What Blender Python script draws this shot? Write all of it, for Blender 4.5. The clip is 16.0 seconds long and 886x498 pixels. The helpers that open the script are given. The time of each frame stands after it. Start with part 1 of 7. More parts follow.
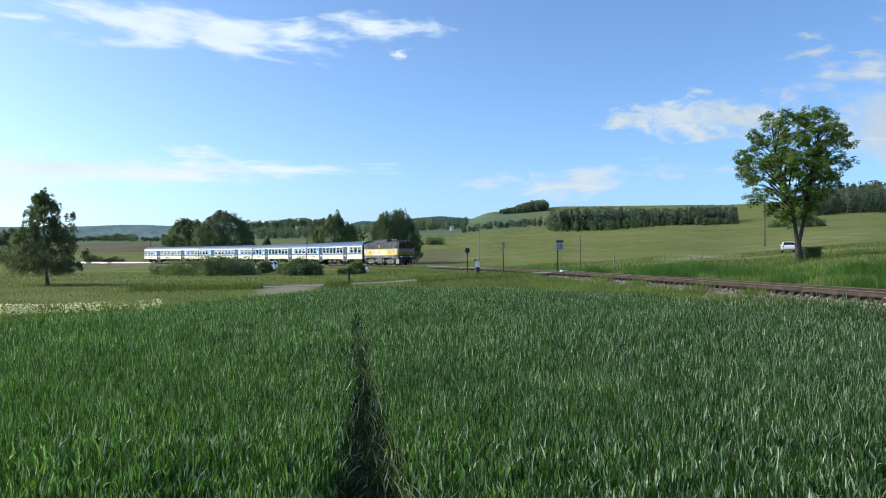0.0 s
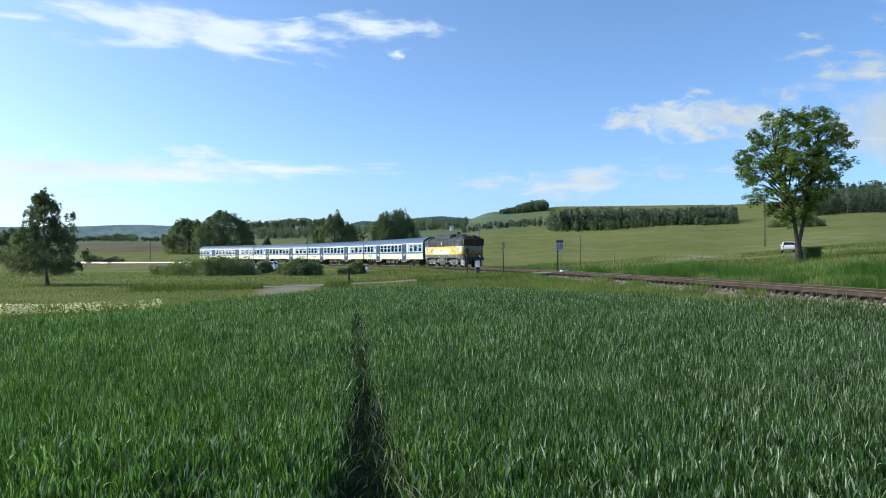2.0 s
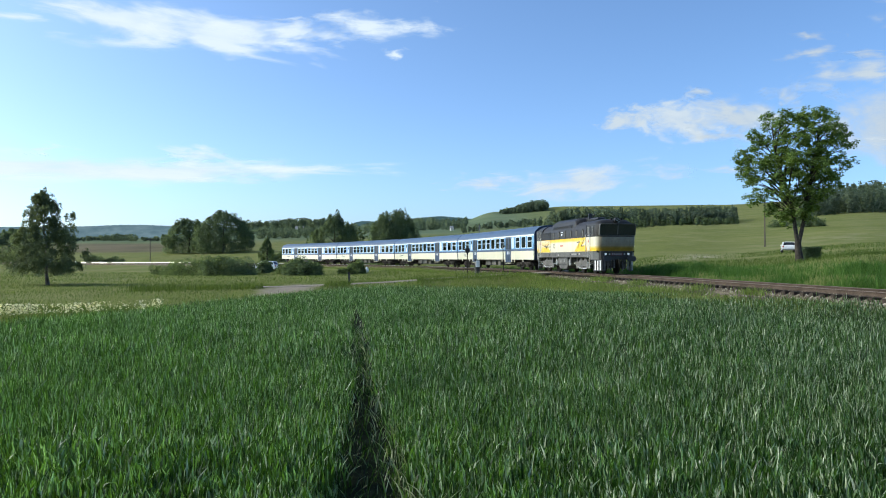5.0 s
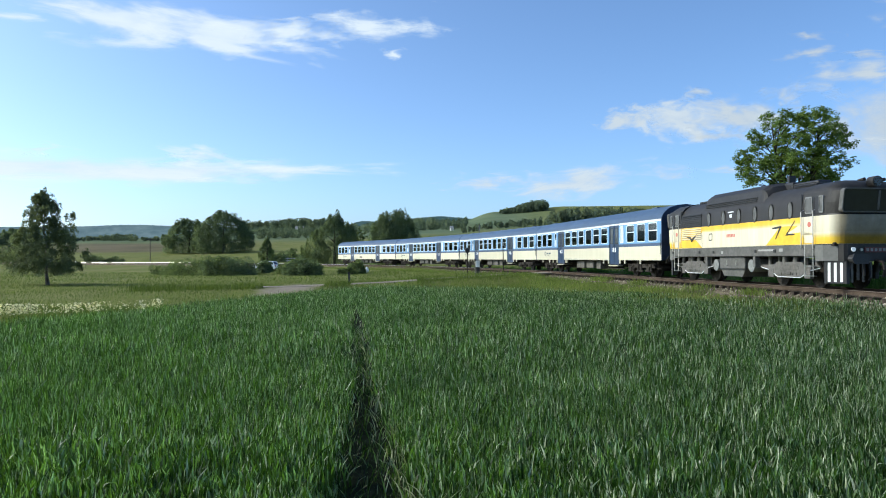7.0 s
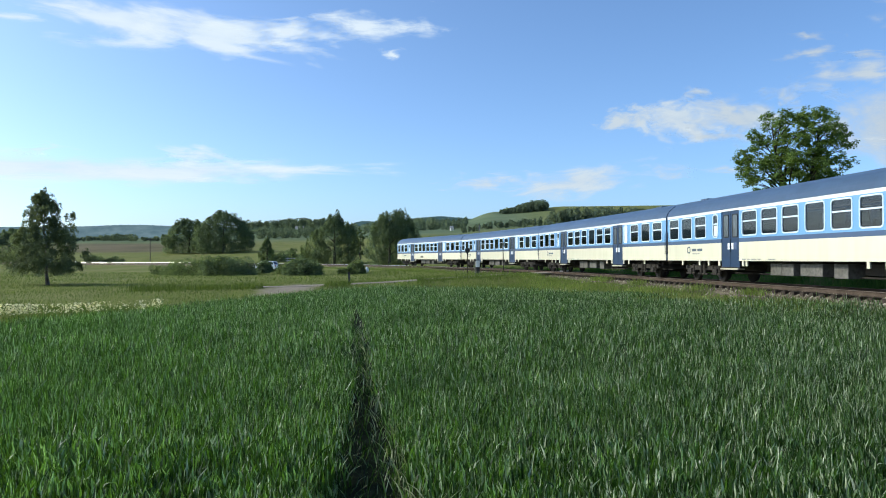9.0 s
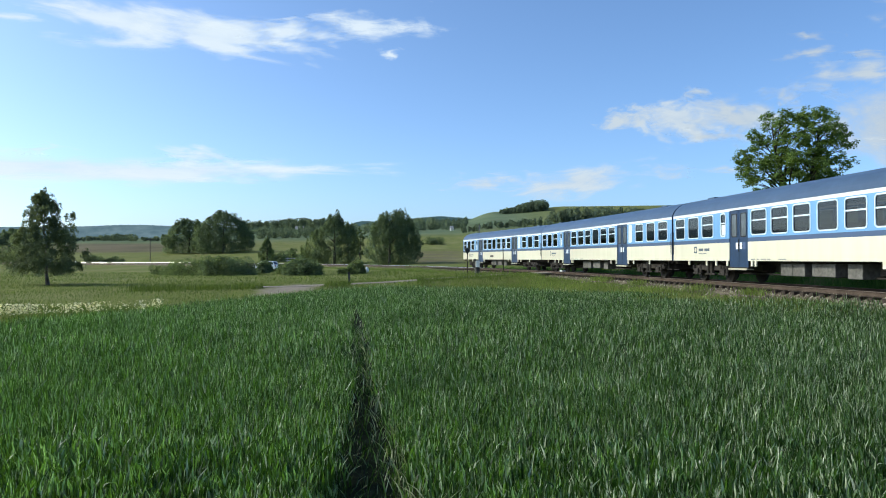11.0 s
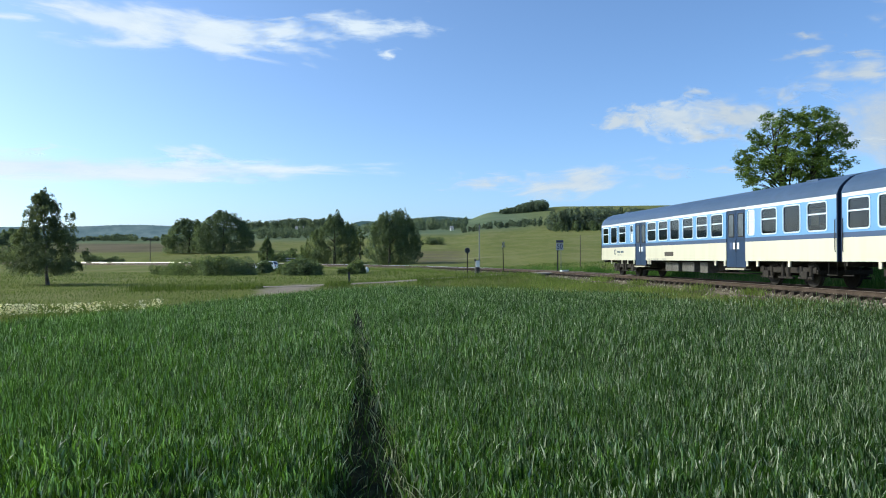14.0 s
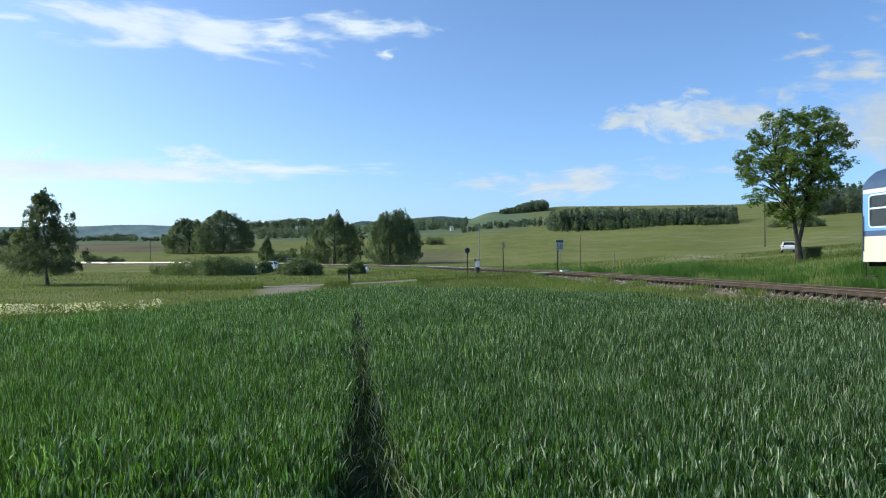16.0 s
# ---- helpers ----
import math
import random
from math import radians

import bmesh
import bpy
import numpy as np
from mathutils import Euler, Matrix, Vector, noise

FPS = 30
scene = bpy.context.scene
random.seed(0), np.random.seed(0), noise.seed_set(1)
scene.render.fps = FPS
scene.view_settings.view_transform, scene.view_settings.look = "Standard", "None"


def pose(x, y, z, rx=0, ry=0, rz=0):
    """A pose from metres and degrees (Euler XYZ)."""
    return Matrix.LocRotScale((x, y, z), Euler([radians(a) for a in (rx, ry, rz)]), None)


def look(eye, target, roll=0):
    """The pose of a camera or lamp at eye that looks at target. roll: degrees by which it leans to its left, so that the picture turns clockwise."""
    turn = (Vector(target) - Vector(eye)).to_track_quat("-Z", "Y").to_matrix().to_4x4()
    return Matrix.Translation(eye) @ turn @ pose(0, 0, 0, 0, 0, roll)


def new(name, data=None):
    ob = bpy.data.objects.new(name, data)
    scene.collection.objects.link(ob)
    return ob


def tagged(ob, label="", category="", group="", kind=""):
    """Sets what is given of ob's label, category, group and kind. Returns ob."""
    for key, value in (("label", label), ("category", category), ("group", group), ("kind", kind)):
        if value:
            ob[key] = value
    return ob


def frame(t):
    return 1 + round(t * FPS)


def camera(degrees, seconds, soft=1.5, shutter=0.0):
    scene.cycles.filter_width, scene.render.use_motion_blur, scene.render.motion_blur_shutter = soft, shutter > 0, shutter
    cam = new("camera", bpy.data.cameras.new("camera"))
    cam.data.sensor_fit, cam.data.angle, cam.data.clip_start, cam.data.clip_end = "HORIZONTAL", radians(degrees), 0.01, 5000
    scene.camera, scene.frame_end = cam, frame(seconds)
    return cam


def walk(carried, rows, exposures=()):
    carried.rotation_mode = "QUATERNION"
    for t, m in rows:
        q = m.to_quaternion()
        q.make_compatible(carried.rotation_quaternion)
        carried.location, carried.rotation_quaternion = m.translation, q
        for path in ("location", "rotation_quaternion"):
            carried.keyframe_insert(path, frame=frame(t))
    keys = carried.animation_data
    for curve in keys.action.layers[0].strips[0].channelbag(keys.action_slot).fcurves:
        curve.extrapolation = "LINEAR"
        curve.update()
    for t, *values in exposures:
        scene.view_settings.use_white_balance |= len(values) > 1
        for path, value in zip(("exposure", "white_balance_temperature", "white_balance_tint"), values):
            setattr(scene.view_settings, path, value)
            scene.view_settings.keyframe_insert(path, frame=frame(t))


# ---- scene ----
cam = camera(62.85, 16.0, soft=1.0)
EYE = (0.0, 0.0, 1.07)
STAND = look(EYE, (0.0, 100.0, 1.07 + 100 * 16.86 / 1283.0))
walk(cam, [(0.0, STAND), (16.0, STAND)], exposures=((0.0, 0.0, 6000, 2.0), (5.0, 0.0, 6000, 2.0), (8.0, -0.06, 6000, 2.0), (14.0, -0.08, 6000, 2.0), (16.0, -0.05, 6000, 2.0)))

# ---------------------------------------------------------------- light
SUN_DIR = Vector((-0.95, 0.10, 0.57)).normalized()
world = bpy.data.worlds.new("evening_sky")
scene.world = world
world.use_nodes = True
wn = world.node_tree.nodes
sky = wn.new("ShaderNodeTexSky")
sky.sky_type = "NISHITA"
sky.sun_disc = False
sky.sun_elevation = math.asin(SUN_DIR.z)
sky.sun_rotation = math.atan2(SUN_DIR.x, SUN_DIR.y)
sky.altitude = 1200
sky.air_density, sky.dust_density, sky.ozone_density = 0.75, 4.5, 3.8
wn["Background"].inputs["Strength"].default_value = 0.25
world.node_tree.links.new(sky.outputs[0], wn["Background"].inputs["Color"])

sun_data = bpy.data.lights.new("sun", "SUN")
sun_data.energy, sun_data.angle, sun_data.color = 4.2, radians(0.5), (1.0, 0.91, 0.74)
sun = new("sun", sun_data)
sun.matrix_world = look(SUN_DIR * 300, (0, 0, 0))


# ---------------------------------------------------------------- small tools
def empty(name, m=None):
    ob = new(name)
    ob.empty_display_size = 0.3
    if m is not None:
        ob.matrix_basis = m
    return ob


def mesh_from(name, verts, faces, mats=(), smooth=False):
    me = bpy.data.meshes.new(name)
    me.from_pydata(verts, [], faces)
    for m in mats:
        me.materials.append(m)
    if smooth:
        me.shade_smooth()
    return me


def quads_mesh(name, v, n, mat, smooth=False):
    """A mesh of separate faces with n corners each, from an array of corners."""
    v = np.asarray(v, dtype=np.float32).reshape(-1, 3)
    count = len(v) // n
    me = bpy.data.meshes.new(name)
    me.vertices.add(len(v))
    me.vertices.foreach_set("co", v.ravel())
    me.loops.add(len(v))
    me.loops.foreach_set("vertex_index", np.arange(len(v), dtype=np.int32))
    me.polygons.add(count)
    me.polygons.foreach_set("loop_start", np.arange(count, dtype=np.int32) * n)
    me.polygons.foreach_set("loop_total", np.full(count, n, dtype=np.int32))
    me.update(calc_edges=True)
    me.materials.append(mat)
    return me


def part(name, bm, material, parent, label=""):
    """Links a bmesh as one mesh object under a thing or a part."""
    me = bpy.data.meshes.new(name)
    bmesh.ops.recalc_face_normals(bm, faces=bm.faces)
    bm.to_mesh(me)
    bm.free()
    me.materials.append(material)
    ob = new(name, me)
    ob.parent = parent
    if label:
        tagged(ob, label)
    return ob


def box(bm, x0, x1, y0, y1, z0, z1, bevel=0.0):
    m = Matrix.LocRotScale(((x0 + x1) / 2, (y0 + y1) / 2, (z0 + z1) / 2), None, (abs(x1 - x0), abs(y1 - y0), abs(z1 - z0)))
    made = bmesh.ops.create_cube(bm, size=1.0, matrix=m)["verts"]
    if bevel:
        edges = list({e for v in made for e in v.link_edges})
        bmesh.ops.bevel(bm, geom=edges, offset=bevel, segments=2, affect="EDGES", profile=0.5)
    return bm


def boxes(*items, bevel=0.0):
    bm = bmesh.new()
    for it in items:
        box(bm, *it, bevel=bevel)
    return bm


def tube(bm, points, radii, sides=8, cap=True):
    """A round bar along points, tapering by radii."""
    rings = []
    pts = [Vector(p) for p in points]
    for i, p in enumerate(pts):
        d = (pts[min(i + 1, len(pts) - 1)] - pts[max(i - 1, 0)]).normalized()
        a = d.cross(Vector((0, 0, 1)) if abs(d.z) < 0.9 else Vector((1, 0, 0))).normalized()
        b = d.cross(a)
        r = radii[i] if isinstance(radii, (list, tuple)) else radii
        rings.append([bm.verts.new(p + a * math.cos(k * math.tau / sides) * r + b * math.sin(k * math.tau / sides) * r) for k in range(sides)])
    for r0, r1 in zip(rings, rings[1:]):
        for k in range(sides):
            bm.faces.new((r0[k], r0[(k + 1) % sides], r1[(k + 1) % sides], r1[k]))
    if cap:
        bm.faces.new(rings[0][::-1])
        bm.faces.new(rings[-1])
    return bm


def tubes(*items, sides=8):
    bm = bmesh.new()
    for pts, r in items:
        tube(bm, pts, r, sides)
    return bm


def disc(bm, centre, axis, r, depth, sides=20):
    c, a = Vector(centre), Vector(axis).normalized()
    return tube(bm, [c - a * depth / 2, c + a * depth / 2], r, sides)


def prism(bm, outline, axis, lo, hi):
    """A solid from a 2D outline: axis 'x' (outline in y, z), 'y' (x, z) or 'z' (x, y)."""
    def at(p, w):
        return {"x": (w, p[0], p[1]), "y": (p[0], w, p[1]), "z": (p[0], p[1], w)}[axis]
    a = [bm.verts.new(at(p, lo)) for p in outline]
    b = [bm.verts.new(at(p, hi)) for p in outline]
    n = len(outline)
    for k in range(n):
        bm.faces.new((a[k], a[(k + 1) % n], b[(k + 1) % n], b[k]))
    bm.faces.new(a[::-1])
    bm.faces.new(b)
    return bm


def rounded(x0, x1, z0, z1, r, seg=4):
    out = []
    for cx, cz, a0 in ((x1 - r, z1 - r, 0), (x0 + r, z1 - r, 90), (x0 + r, z0 + r, 180), (x1 - r, z0 + r, 270)):
        for k in range(seg + 1):
            a = radians(a0 + 90 * k / seg)
            out.append((cx + r * math.cos(a), cz + r * math.sin(a)))
    return out


def ring(bm, outer, inner, axis, lo, hi):
    """A closed frame between two outlines with the same number of corners."""
    def at(p, w):
        return {"x": (w, p[0], p[1]), "y": (p[0], w, p[1]), "z": (p[0], p[1], w)}[axis]
    n = len(outer)
    vs = [[bm.verts.new(at(p, w)) for p in o] for o, w in ((outer, lo), (outer, hi), (inner, hi), (inner, lo))]
    for j in range(4):
        a, b = vs[j], vs[(j + 1) % 4]
        for k in range(n):
            bm.faces.new((a[k], a[(k + 1) % n], b[(k + 1) % n], b[k]))
    return bm


# ---------------------------------------------------------------- materials
def shader(name):
    m = bpy.data.materials.new(name)
    m.use_nodes = True
    nt = m.node_tree
    return m, nt, nt.nodes["Principled BSDF"]


def node(nt, kind, **values):
    n = nt.nodes.new(kind)
    for k, v in values.items():
        n.inputs[k.replace("_", " ")].default_value = v
    return n


def ramp(nt, fac, stops, constant=False):
    r = nt.nodes.new("ShaderNodeValToRGB")
    if constant:
        r.color_ramp.interpolation = "CONSTANT"
    el = r.color_ramp.elements
    while len(el) < len(stops):
        el.new(0.5)
    for e, (p, c) in zip(el, stops):
        e.position, e.color = p, (*c, 1)
    nt.links.new(fac, r.inputs["Fac"])
    return r.outputs["Color"]


def mix(nt, fac, a, b, kind="MIX"):
    n = nt.nodes.new("ShaderNodeMix")
    n.data_type, n.blend_type = "RGBA", kind
    for sock, v in ((n.inputs["Factor"], fac), (n.inputs[6], a), (n.inputs[7], b)):
        if isinstance(v, (int, float)):
            sock.default_value = v
        elif isinstance(v, tuple):
            sock.default_value = (*v, 1)
        else:
            nt.links.new(v, sock)
    return n.outputs[2]


def noise_at(nt, scale, detail=4.0, rough=0.55, coords="Object", stretch=None):
    tc = nt.nodes.new("ShaderNodeTexCoord")
    n = node(nt, "ShaderNodeTexNoise", Scale=scale, Detail=detail, Roughness=rough)
    src = tc.outputs[coords]
    if stretch:
        mp = nt.nodes.new("ShaderNodeMapping")
        mp.inputs["Scale"].default_value = stretch
        nt.links.new(src, mp.inputs["Vector"])
        src = mp.outputs[0]
    nt.links.new(src, n.inputs["Vector"])
    return n.outputs["Fac"]


def bump(nt, bsdf, height, strength=0.3, distance=0.02):
    b = node(nt, "ShaderNodeBump", Strength=strength, Distance=distance)
    nt.links.new(height, b.inputs["Height"])
    nt.links.new(b.outputs[0], bsdf.inputs["Normal"])


def plain(name, c, rough=0.6, metal=0.0, grain=12.0, spread=0.18, dirt=1.3, bumpy=0.15, spec=0.5):
    """Paint, metal or wood of one colour, with grain and larger stains."""
    m, nt, b = shader(name)
    lo = tuple(x * (1 - spread) for x in c)
    hi = tuple(min(1, x * (1 + spread)) for x in c)
    fine = noise_at(nt, grain, 5)
    col = ramp(nt, fine, ((0.3, lo), (0.7, hi)))
    big = ramp(nt, noise_at(nt, dirt, 3), ((0.35, (1 - spread, 1 - spread, 1 - 1.1 * spread)), (0.6, (1, 1, 1))))
    nt.links.new(mix(nt, 1.0, col, big, "MULTIPLY"), b.inputs["Base Color"])
    b.inputs["Roughness"].default_value = rough
    b.inputs["Metallic"].default_value = metal
    b.inputs["Specular IOR Level"].default_value = spec
    bump(nt, b, fine, bumpy, 0.004)
    return m


def leafy(name, dark, light, through_it=0.4, rough=0.65, gloss=0.15, pale=None, shine_through=(1.25, 1.2, 0.7)):
    """Leaves and blades: each one its own tone, some light shining through."""
    m, nt, b = shader(name)
    g = nt.nodes.new("ShaderNodeNewGeometry")
    col = ramp(nt, g.outputs["Random Per Island"], ((0.0, dark), (0.8, light), (0.86, pale or light), (1.0, pale or tuple(min(1, x * 1.25) for x in light))))
    big = ramp(nt, noise_at(nt, 0.35, 3), ((0.3, (0.72, 0.75, 0.7)), (0.7, (1.1, 1.08, 1.0))))
    c = mix(nt, 1.0, col, big, "MULTIPLY")
    nt.links.new(c, b.inputs["Base Color"])
    b.inputs["Roughness"].default_value = rough
    b.inputs["Specular IOR Level"].default_value = gloss
    t = nt.nodes.new("ShaderNodeBsdfTranslucent")
    nt.links.new(mix(nt, 1.0, c, shine_through, "MULTIPLY"), t.inputs["Color"])
    ms = nt.nodes.new("ShaderNodeMixShader")
    ms.inputs[0].default_value = through_it
    nt.links.new(b.outputs[0], ms.inputs[1])
    nt.links.new(t.outputs[0], ms.inputs[2])
    nt.links.new(ms.outputs[0], nt.nodes["Material Output"].inputs["Surface"])
    return m


def glass(name, tint=(0.75, 0.8, 0.8), rough=0.04):
    m, nt, b = shader(name)
    b.inputs["Base Color"].default_value = (*tint, 1)
    b.inputs["Transmission Weight"].default_value = 1.0
    b.inputs["IOR"].default_value = 1.5
    nt.links.new(ramp(nt, noise_at(nt, 1.5, 3), ((0.3, (rough,) * 3), (0.8, (rough * 3,) * 3))), b.inputs["Roughness"])
    return m


M_STEEL = plain("dark_steel", (0.034, 0.029, 0.024), 0.8, 0.0, 20, 0.4, spec=0.25)
M_GREYBOX = plain("grey_paint", (0.20, 0.205, 0.20), 0.55, 0, 8, 0.25)
M_RAIL = plain("worn_rail_head", (0.13, 0.10, 0.078), 0.55, 0.3, 30, 0.2)
M_RAIL_BRIGHT = plain("glinting_rail_head", (0.75, 0.72, 0.68), 0.3, 1.0, 30, 0.1)
M_RUST = plain("rusty_rail", (0.085, 0.064, 0.050), 0.9, 0.0, 40, 0.35, spec=0.1)
M_SLEEPER = plain("old_sleeper", (0.065, 0.052, 0.042), 0.9, 0, 15, 0.35, spec=0.1)
M_BALLAST = plain("ballast_stone", (0.19, 0.155, 0.118), 0.95, 0, 18, 0.5, 0.8, 0.8, spec=0.05)
M_STONE = leafy("pale_ballast_stone", (0.085, 0.066, 0.05), (0.20, 0.17, 0.135), 0.0, 0.95, 0.05, (0.40, 0.37, 0.31))
M_ROAD = plain("asphalt", (0.27, 0.235, 0.19), 0.95, 0, 30, 0.25, 0.4, 0.6, spec=0.05)
M_BARK = plain("bark", (0.052, 0.043, 0.035), 0.95, 0, 9, 0.5, 2.0, 1.0)
M_BIRCH = plain("birch_bark", (0.16, 0.145, 0.13), 0.9, 0, 6, 0.6, 2.5, 0.8)
M_WOODPOLE = plain("tarred_pole", (0.10, 0.08, 0.065), 0.9, 0, 14, 0.3)
M_WHITE = plain("white_paint", (0.80, 0.80, 0.78), 0.4, 0, 20, 0.06)
M_BLACK = plain("black_paint", (0.02, 0.02, 0.022), 0.5, 0, 20, 0.3)
M_LEAF_MAPLE = leafy("maple_leaf", (0.086, 0.142, 0.042), (0.188, 0.270, 0.082), 0.52)
M_LEAF_BIRCH = leafy("birch_leaf", (0.100, 0.134, 0.088), (0.152, 0.190, 0.120), 0.6)
M_LEAF_DARK = leafy("alder_leaf", (0.104, 0.146, 0.092), (0.155, 0.208, 0.128), 0.6)
M_LEAF_BUSH = leafy("bush_leaf", (0.108, 0.152, 0.074), (0.172, 0.226, 0.112), 0.58)
# the haze over distant trees is put into this paler, bluer leaf colour
M_LEAF_FAR = leafy("hazed_far_wood", (0.126, 0.168, 0.146), (0.160, 0.204, 0.174), 0.62, 0.9, 0.05)


def waxy_blades(name):
    """Wheat leaves: a pale waxy bloom on the face, saturated green where light shines through."""
    m, nt, b = shader(name)
    g = nt.nodes.new("ShaderNodeNewGeometry")
    rnd = g.outputs["Random Per Island"]
    face = ramp(nt, rnd, ((0.0, (0.010, 0.024, 0.007)), (0.40, (0.025, 0.055, 0.014)), (0.63, (0.066, 0.116, 0.042)), (0.79, (0.19, 0.255, 0.150)), (1.0, (0.68, 0.73, 0.57))))
    glow = ramp(nt, rnd, ((0.0, (0.024, 0.066, 0.005)), (0.6, (0.108, 0.242, 0.013)), (1.0, (0.235, 0.45, 0.038))))
    patch = ramp(nt, noise_at(nt, 0.55, 4, 0.6), ((0.32, (0.62, 0.68, 0.60)), (0.68, (1.15, 1.12, 1.10))))
    nt.links.new(mix(nt, 1.0, face, patch, "MULTIPLY"), b.inputs["Base Color"])
    b.inputs["Roughness"].default_value = 0.42
    b.inputs["Specular IOR Level"].default_value = 0.4
    t = nt.nodes.new("ShaderNodeBsdfTranslucent")
    nt.links.new(mix(nt, 1.0, glow, patch, "MULTIPLY"), t.inputs["Color"])
    ms = nt.nodes.new("ShaderNodeMixShader")
    ms.inputs[0].default_value = 0.42
    nt.links.new(b.outputs[0], ms.inputs[1])
    nt.links.new(t.outputs[0], ms.inputs[2])
    nt.links.new(ms.outputs[0], nt.nodes["Material Output"].inputs["Surface"])
    return m


M_WHEAT = waxy_blades("wheat_blade")
M_WHEAT_DRY = leafy("bent_wheat_blade", (0.08, 0.13, 0.05), (0.38, 0.42, 0.27), 0.3, 0.5, 0.4)
M_GRASS = leafy("meadow_grass", (0.058, 0.098, 0.020), (0.130, 0.180, 0.044), 0.40)
M_VERGE = leafy("verge_grass_blade", (0.040, 0.098, 0.019), (0.098, 0.192, 0.042), 0.42)
M_ROUGH = leafy("rough_verge_blade", (0.098, 0.150, 0.034), (0.205, 0.272, 0.078), 0.42)
M_FLOWER = leafy("pale_flower_heads", (0.60, 0.58, 0.42), (0.82, 0.79, 0.62), 0.35)

# ---------------------------------------------------------------- railway line and its plan
CURVE_AT = (-400, -240, -170, -110, -50, 0, 45, 75, 200)
CURVE = (0.0, -0.002, -0.00548, -0.00457, -0.00503, -0.00509, -0.00157, -0.0005, 0.0)
_s = np.linspace(-420, 200, 1241)
_k = np.interp(_s, CURVE_AT, CURVE)
_h = np.concatenate([[0], np.cumsum((_k[1:] + _k[:-1]) / 2 * 0.5)])
_h = _h - np.interp(0, _s, _h) - 1.32665
_x = np.concatenate([[0], np.cumsum((np.cos(_h[1:]) + np.cos(_h[:-1])) / 2 * 0.5)])
_y = np.concatenate([[0], np.cumsum((np.sin(_h[1:]) + np.sin(_h[:-1])) / 2 * 0.5)])
_x = _x - np.interp(0, _s, _x) + 7.276
_y = _y - np.interp(0, _s, _y) + 72.738


def line_at(s, off=0.0):
    """Place and heading of the railway line at s metres; off: metres to the right of the way the train goes."""
    h = np.interp(s, _s, _h)
    return np.interp(s, _s, _x) + off * np.sin(h), np.interp(s, _s, _y) - off * np.cos(h), h


def line_distance(x, y):
    """Distance from the line for arrays of places."""
    best = np.full(np.shape(x), 1e9)
    for a, b in zip(_x[::4], _y[::4]):
        best = np.minimum(best, (x - a) ** 2 + (y - b) ** 2)
    return np.sqrt(best)


def before_line(x, y):
    """True on the near side of the line."""
    m = _s > -60
    return y < np.interp(x, _x[m], _y[m])


ROAD = np.array([(-19.5, 45.6), (-10, 48.5), (-4, 51), (1, 54.5), (5.5, 58.5), (9.9, 62.2), (15, 66.5), (24, 71), (50, 78), (120, 86)], dtype=float)
ROAD_Z = np.array([-0.84, -0.74, -0.55, -0.32, -0.15, -0.03, -0.1, 0.3, 1.6, 5.0])


def road_distance(x, y):
    best, z = np.full(np.shape(x), 1e9), np.zeros(np.shape(x))
    for (a, za), (b, zb) in zip(zip(ROAD, ROAD_Z), zip(ROAD[1:], ROAD_Z[1:])):
        d = b - a
        w = np.clip(((x - a[0]) * d[0] + (y - a[1]) * d[1]) / (d @ d), 0, 1)
        q = np.hypot(x - a[0] - w * d[0], y - a[1] - w * d[1])
        z = np.where(q < best, za + w * (zb - za), z)
        best = np.minimum(best, q)
    return best, z


# rise of the land over the eye's level, in thousandths, by bearing (across) and distance (down)
BEAR = np.array((-0.92, -0.61, -0.42, -0.22, 0.012, 0.075, 0.168, 0.363, 0.611, 0.95))
DIST = np.array((20, 30, 45, 60, 150, 250, 450, 700, 1200, 2000, 3400))
RISE = np.array((
    (-100, -100, -100, -100, -100, -100, -100, -100, -90, -20),
    (-66, -66, -66, -66, -66, -66, -66, -60, -28, -5),
    (-44, -44, -44, -44, -44, -43, -40, -22, 6, 10),
    (-32, -32, -32, -31, -30, -28, -23, -6, 8, 12),
    (-12, -12, -11, -8, -4, -1, 5, 13, 31, 40),
    (-6, -7, -6, -1, 11, 15, 20, 30, 46, 50),
    (14, 15, 16, 20, 29, 33, 37, 46, 62, 66),
    (24, 25, 25, 29, 37, 46, 52, 58, 74, 78),
    (25, 26, 28, 43, 48, 65, 71, 68, 82, 86),
    (24, 25, 25, 28, 42, 60, 72, 74, 86, 90),
    (20, 20, 20, 22, 30, 42, 54, 62, 70, 74)), dtype=float)


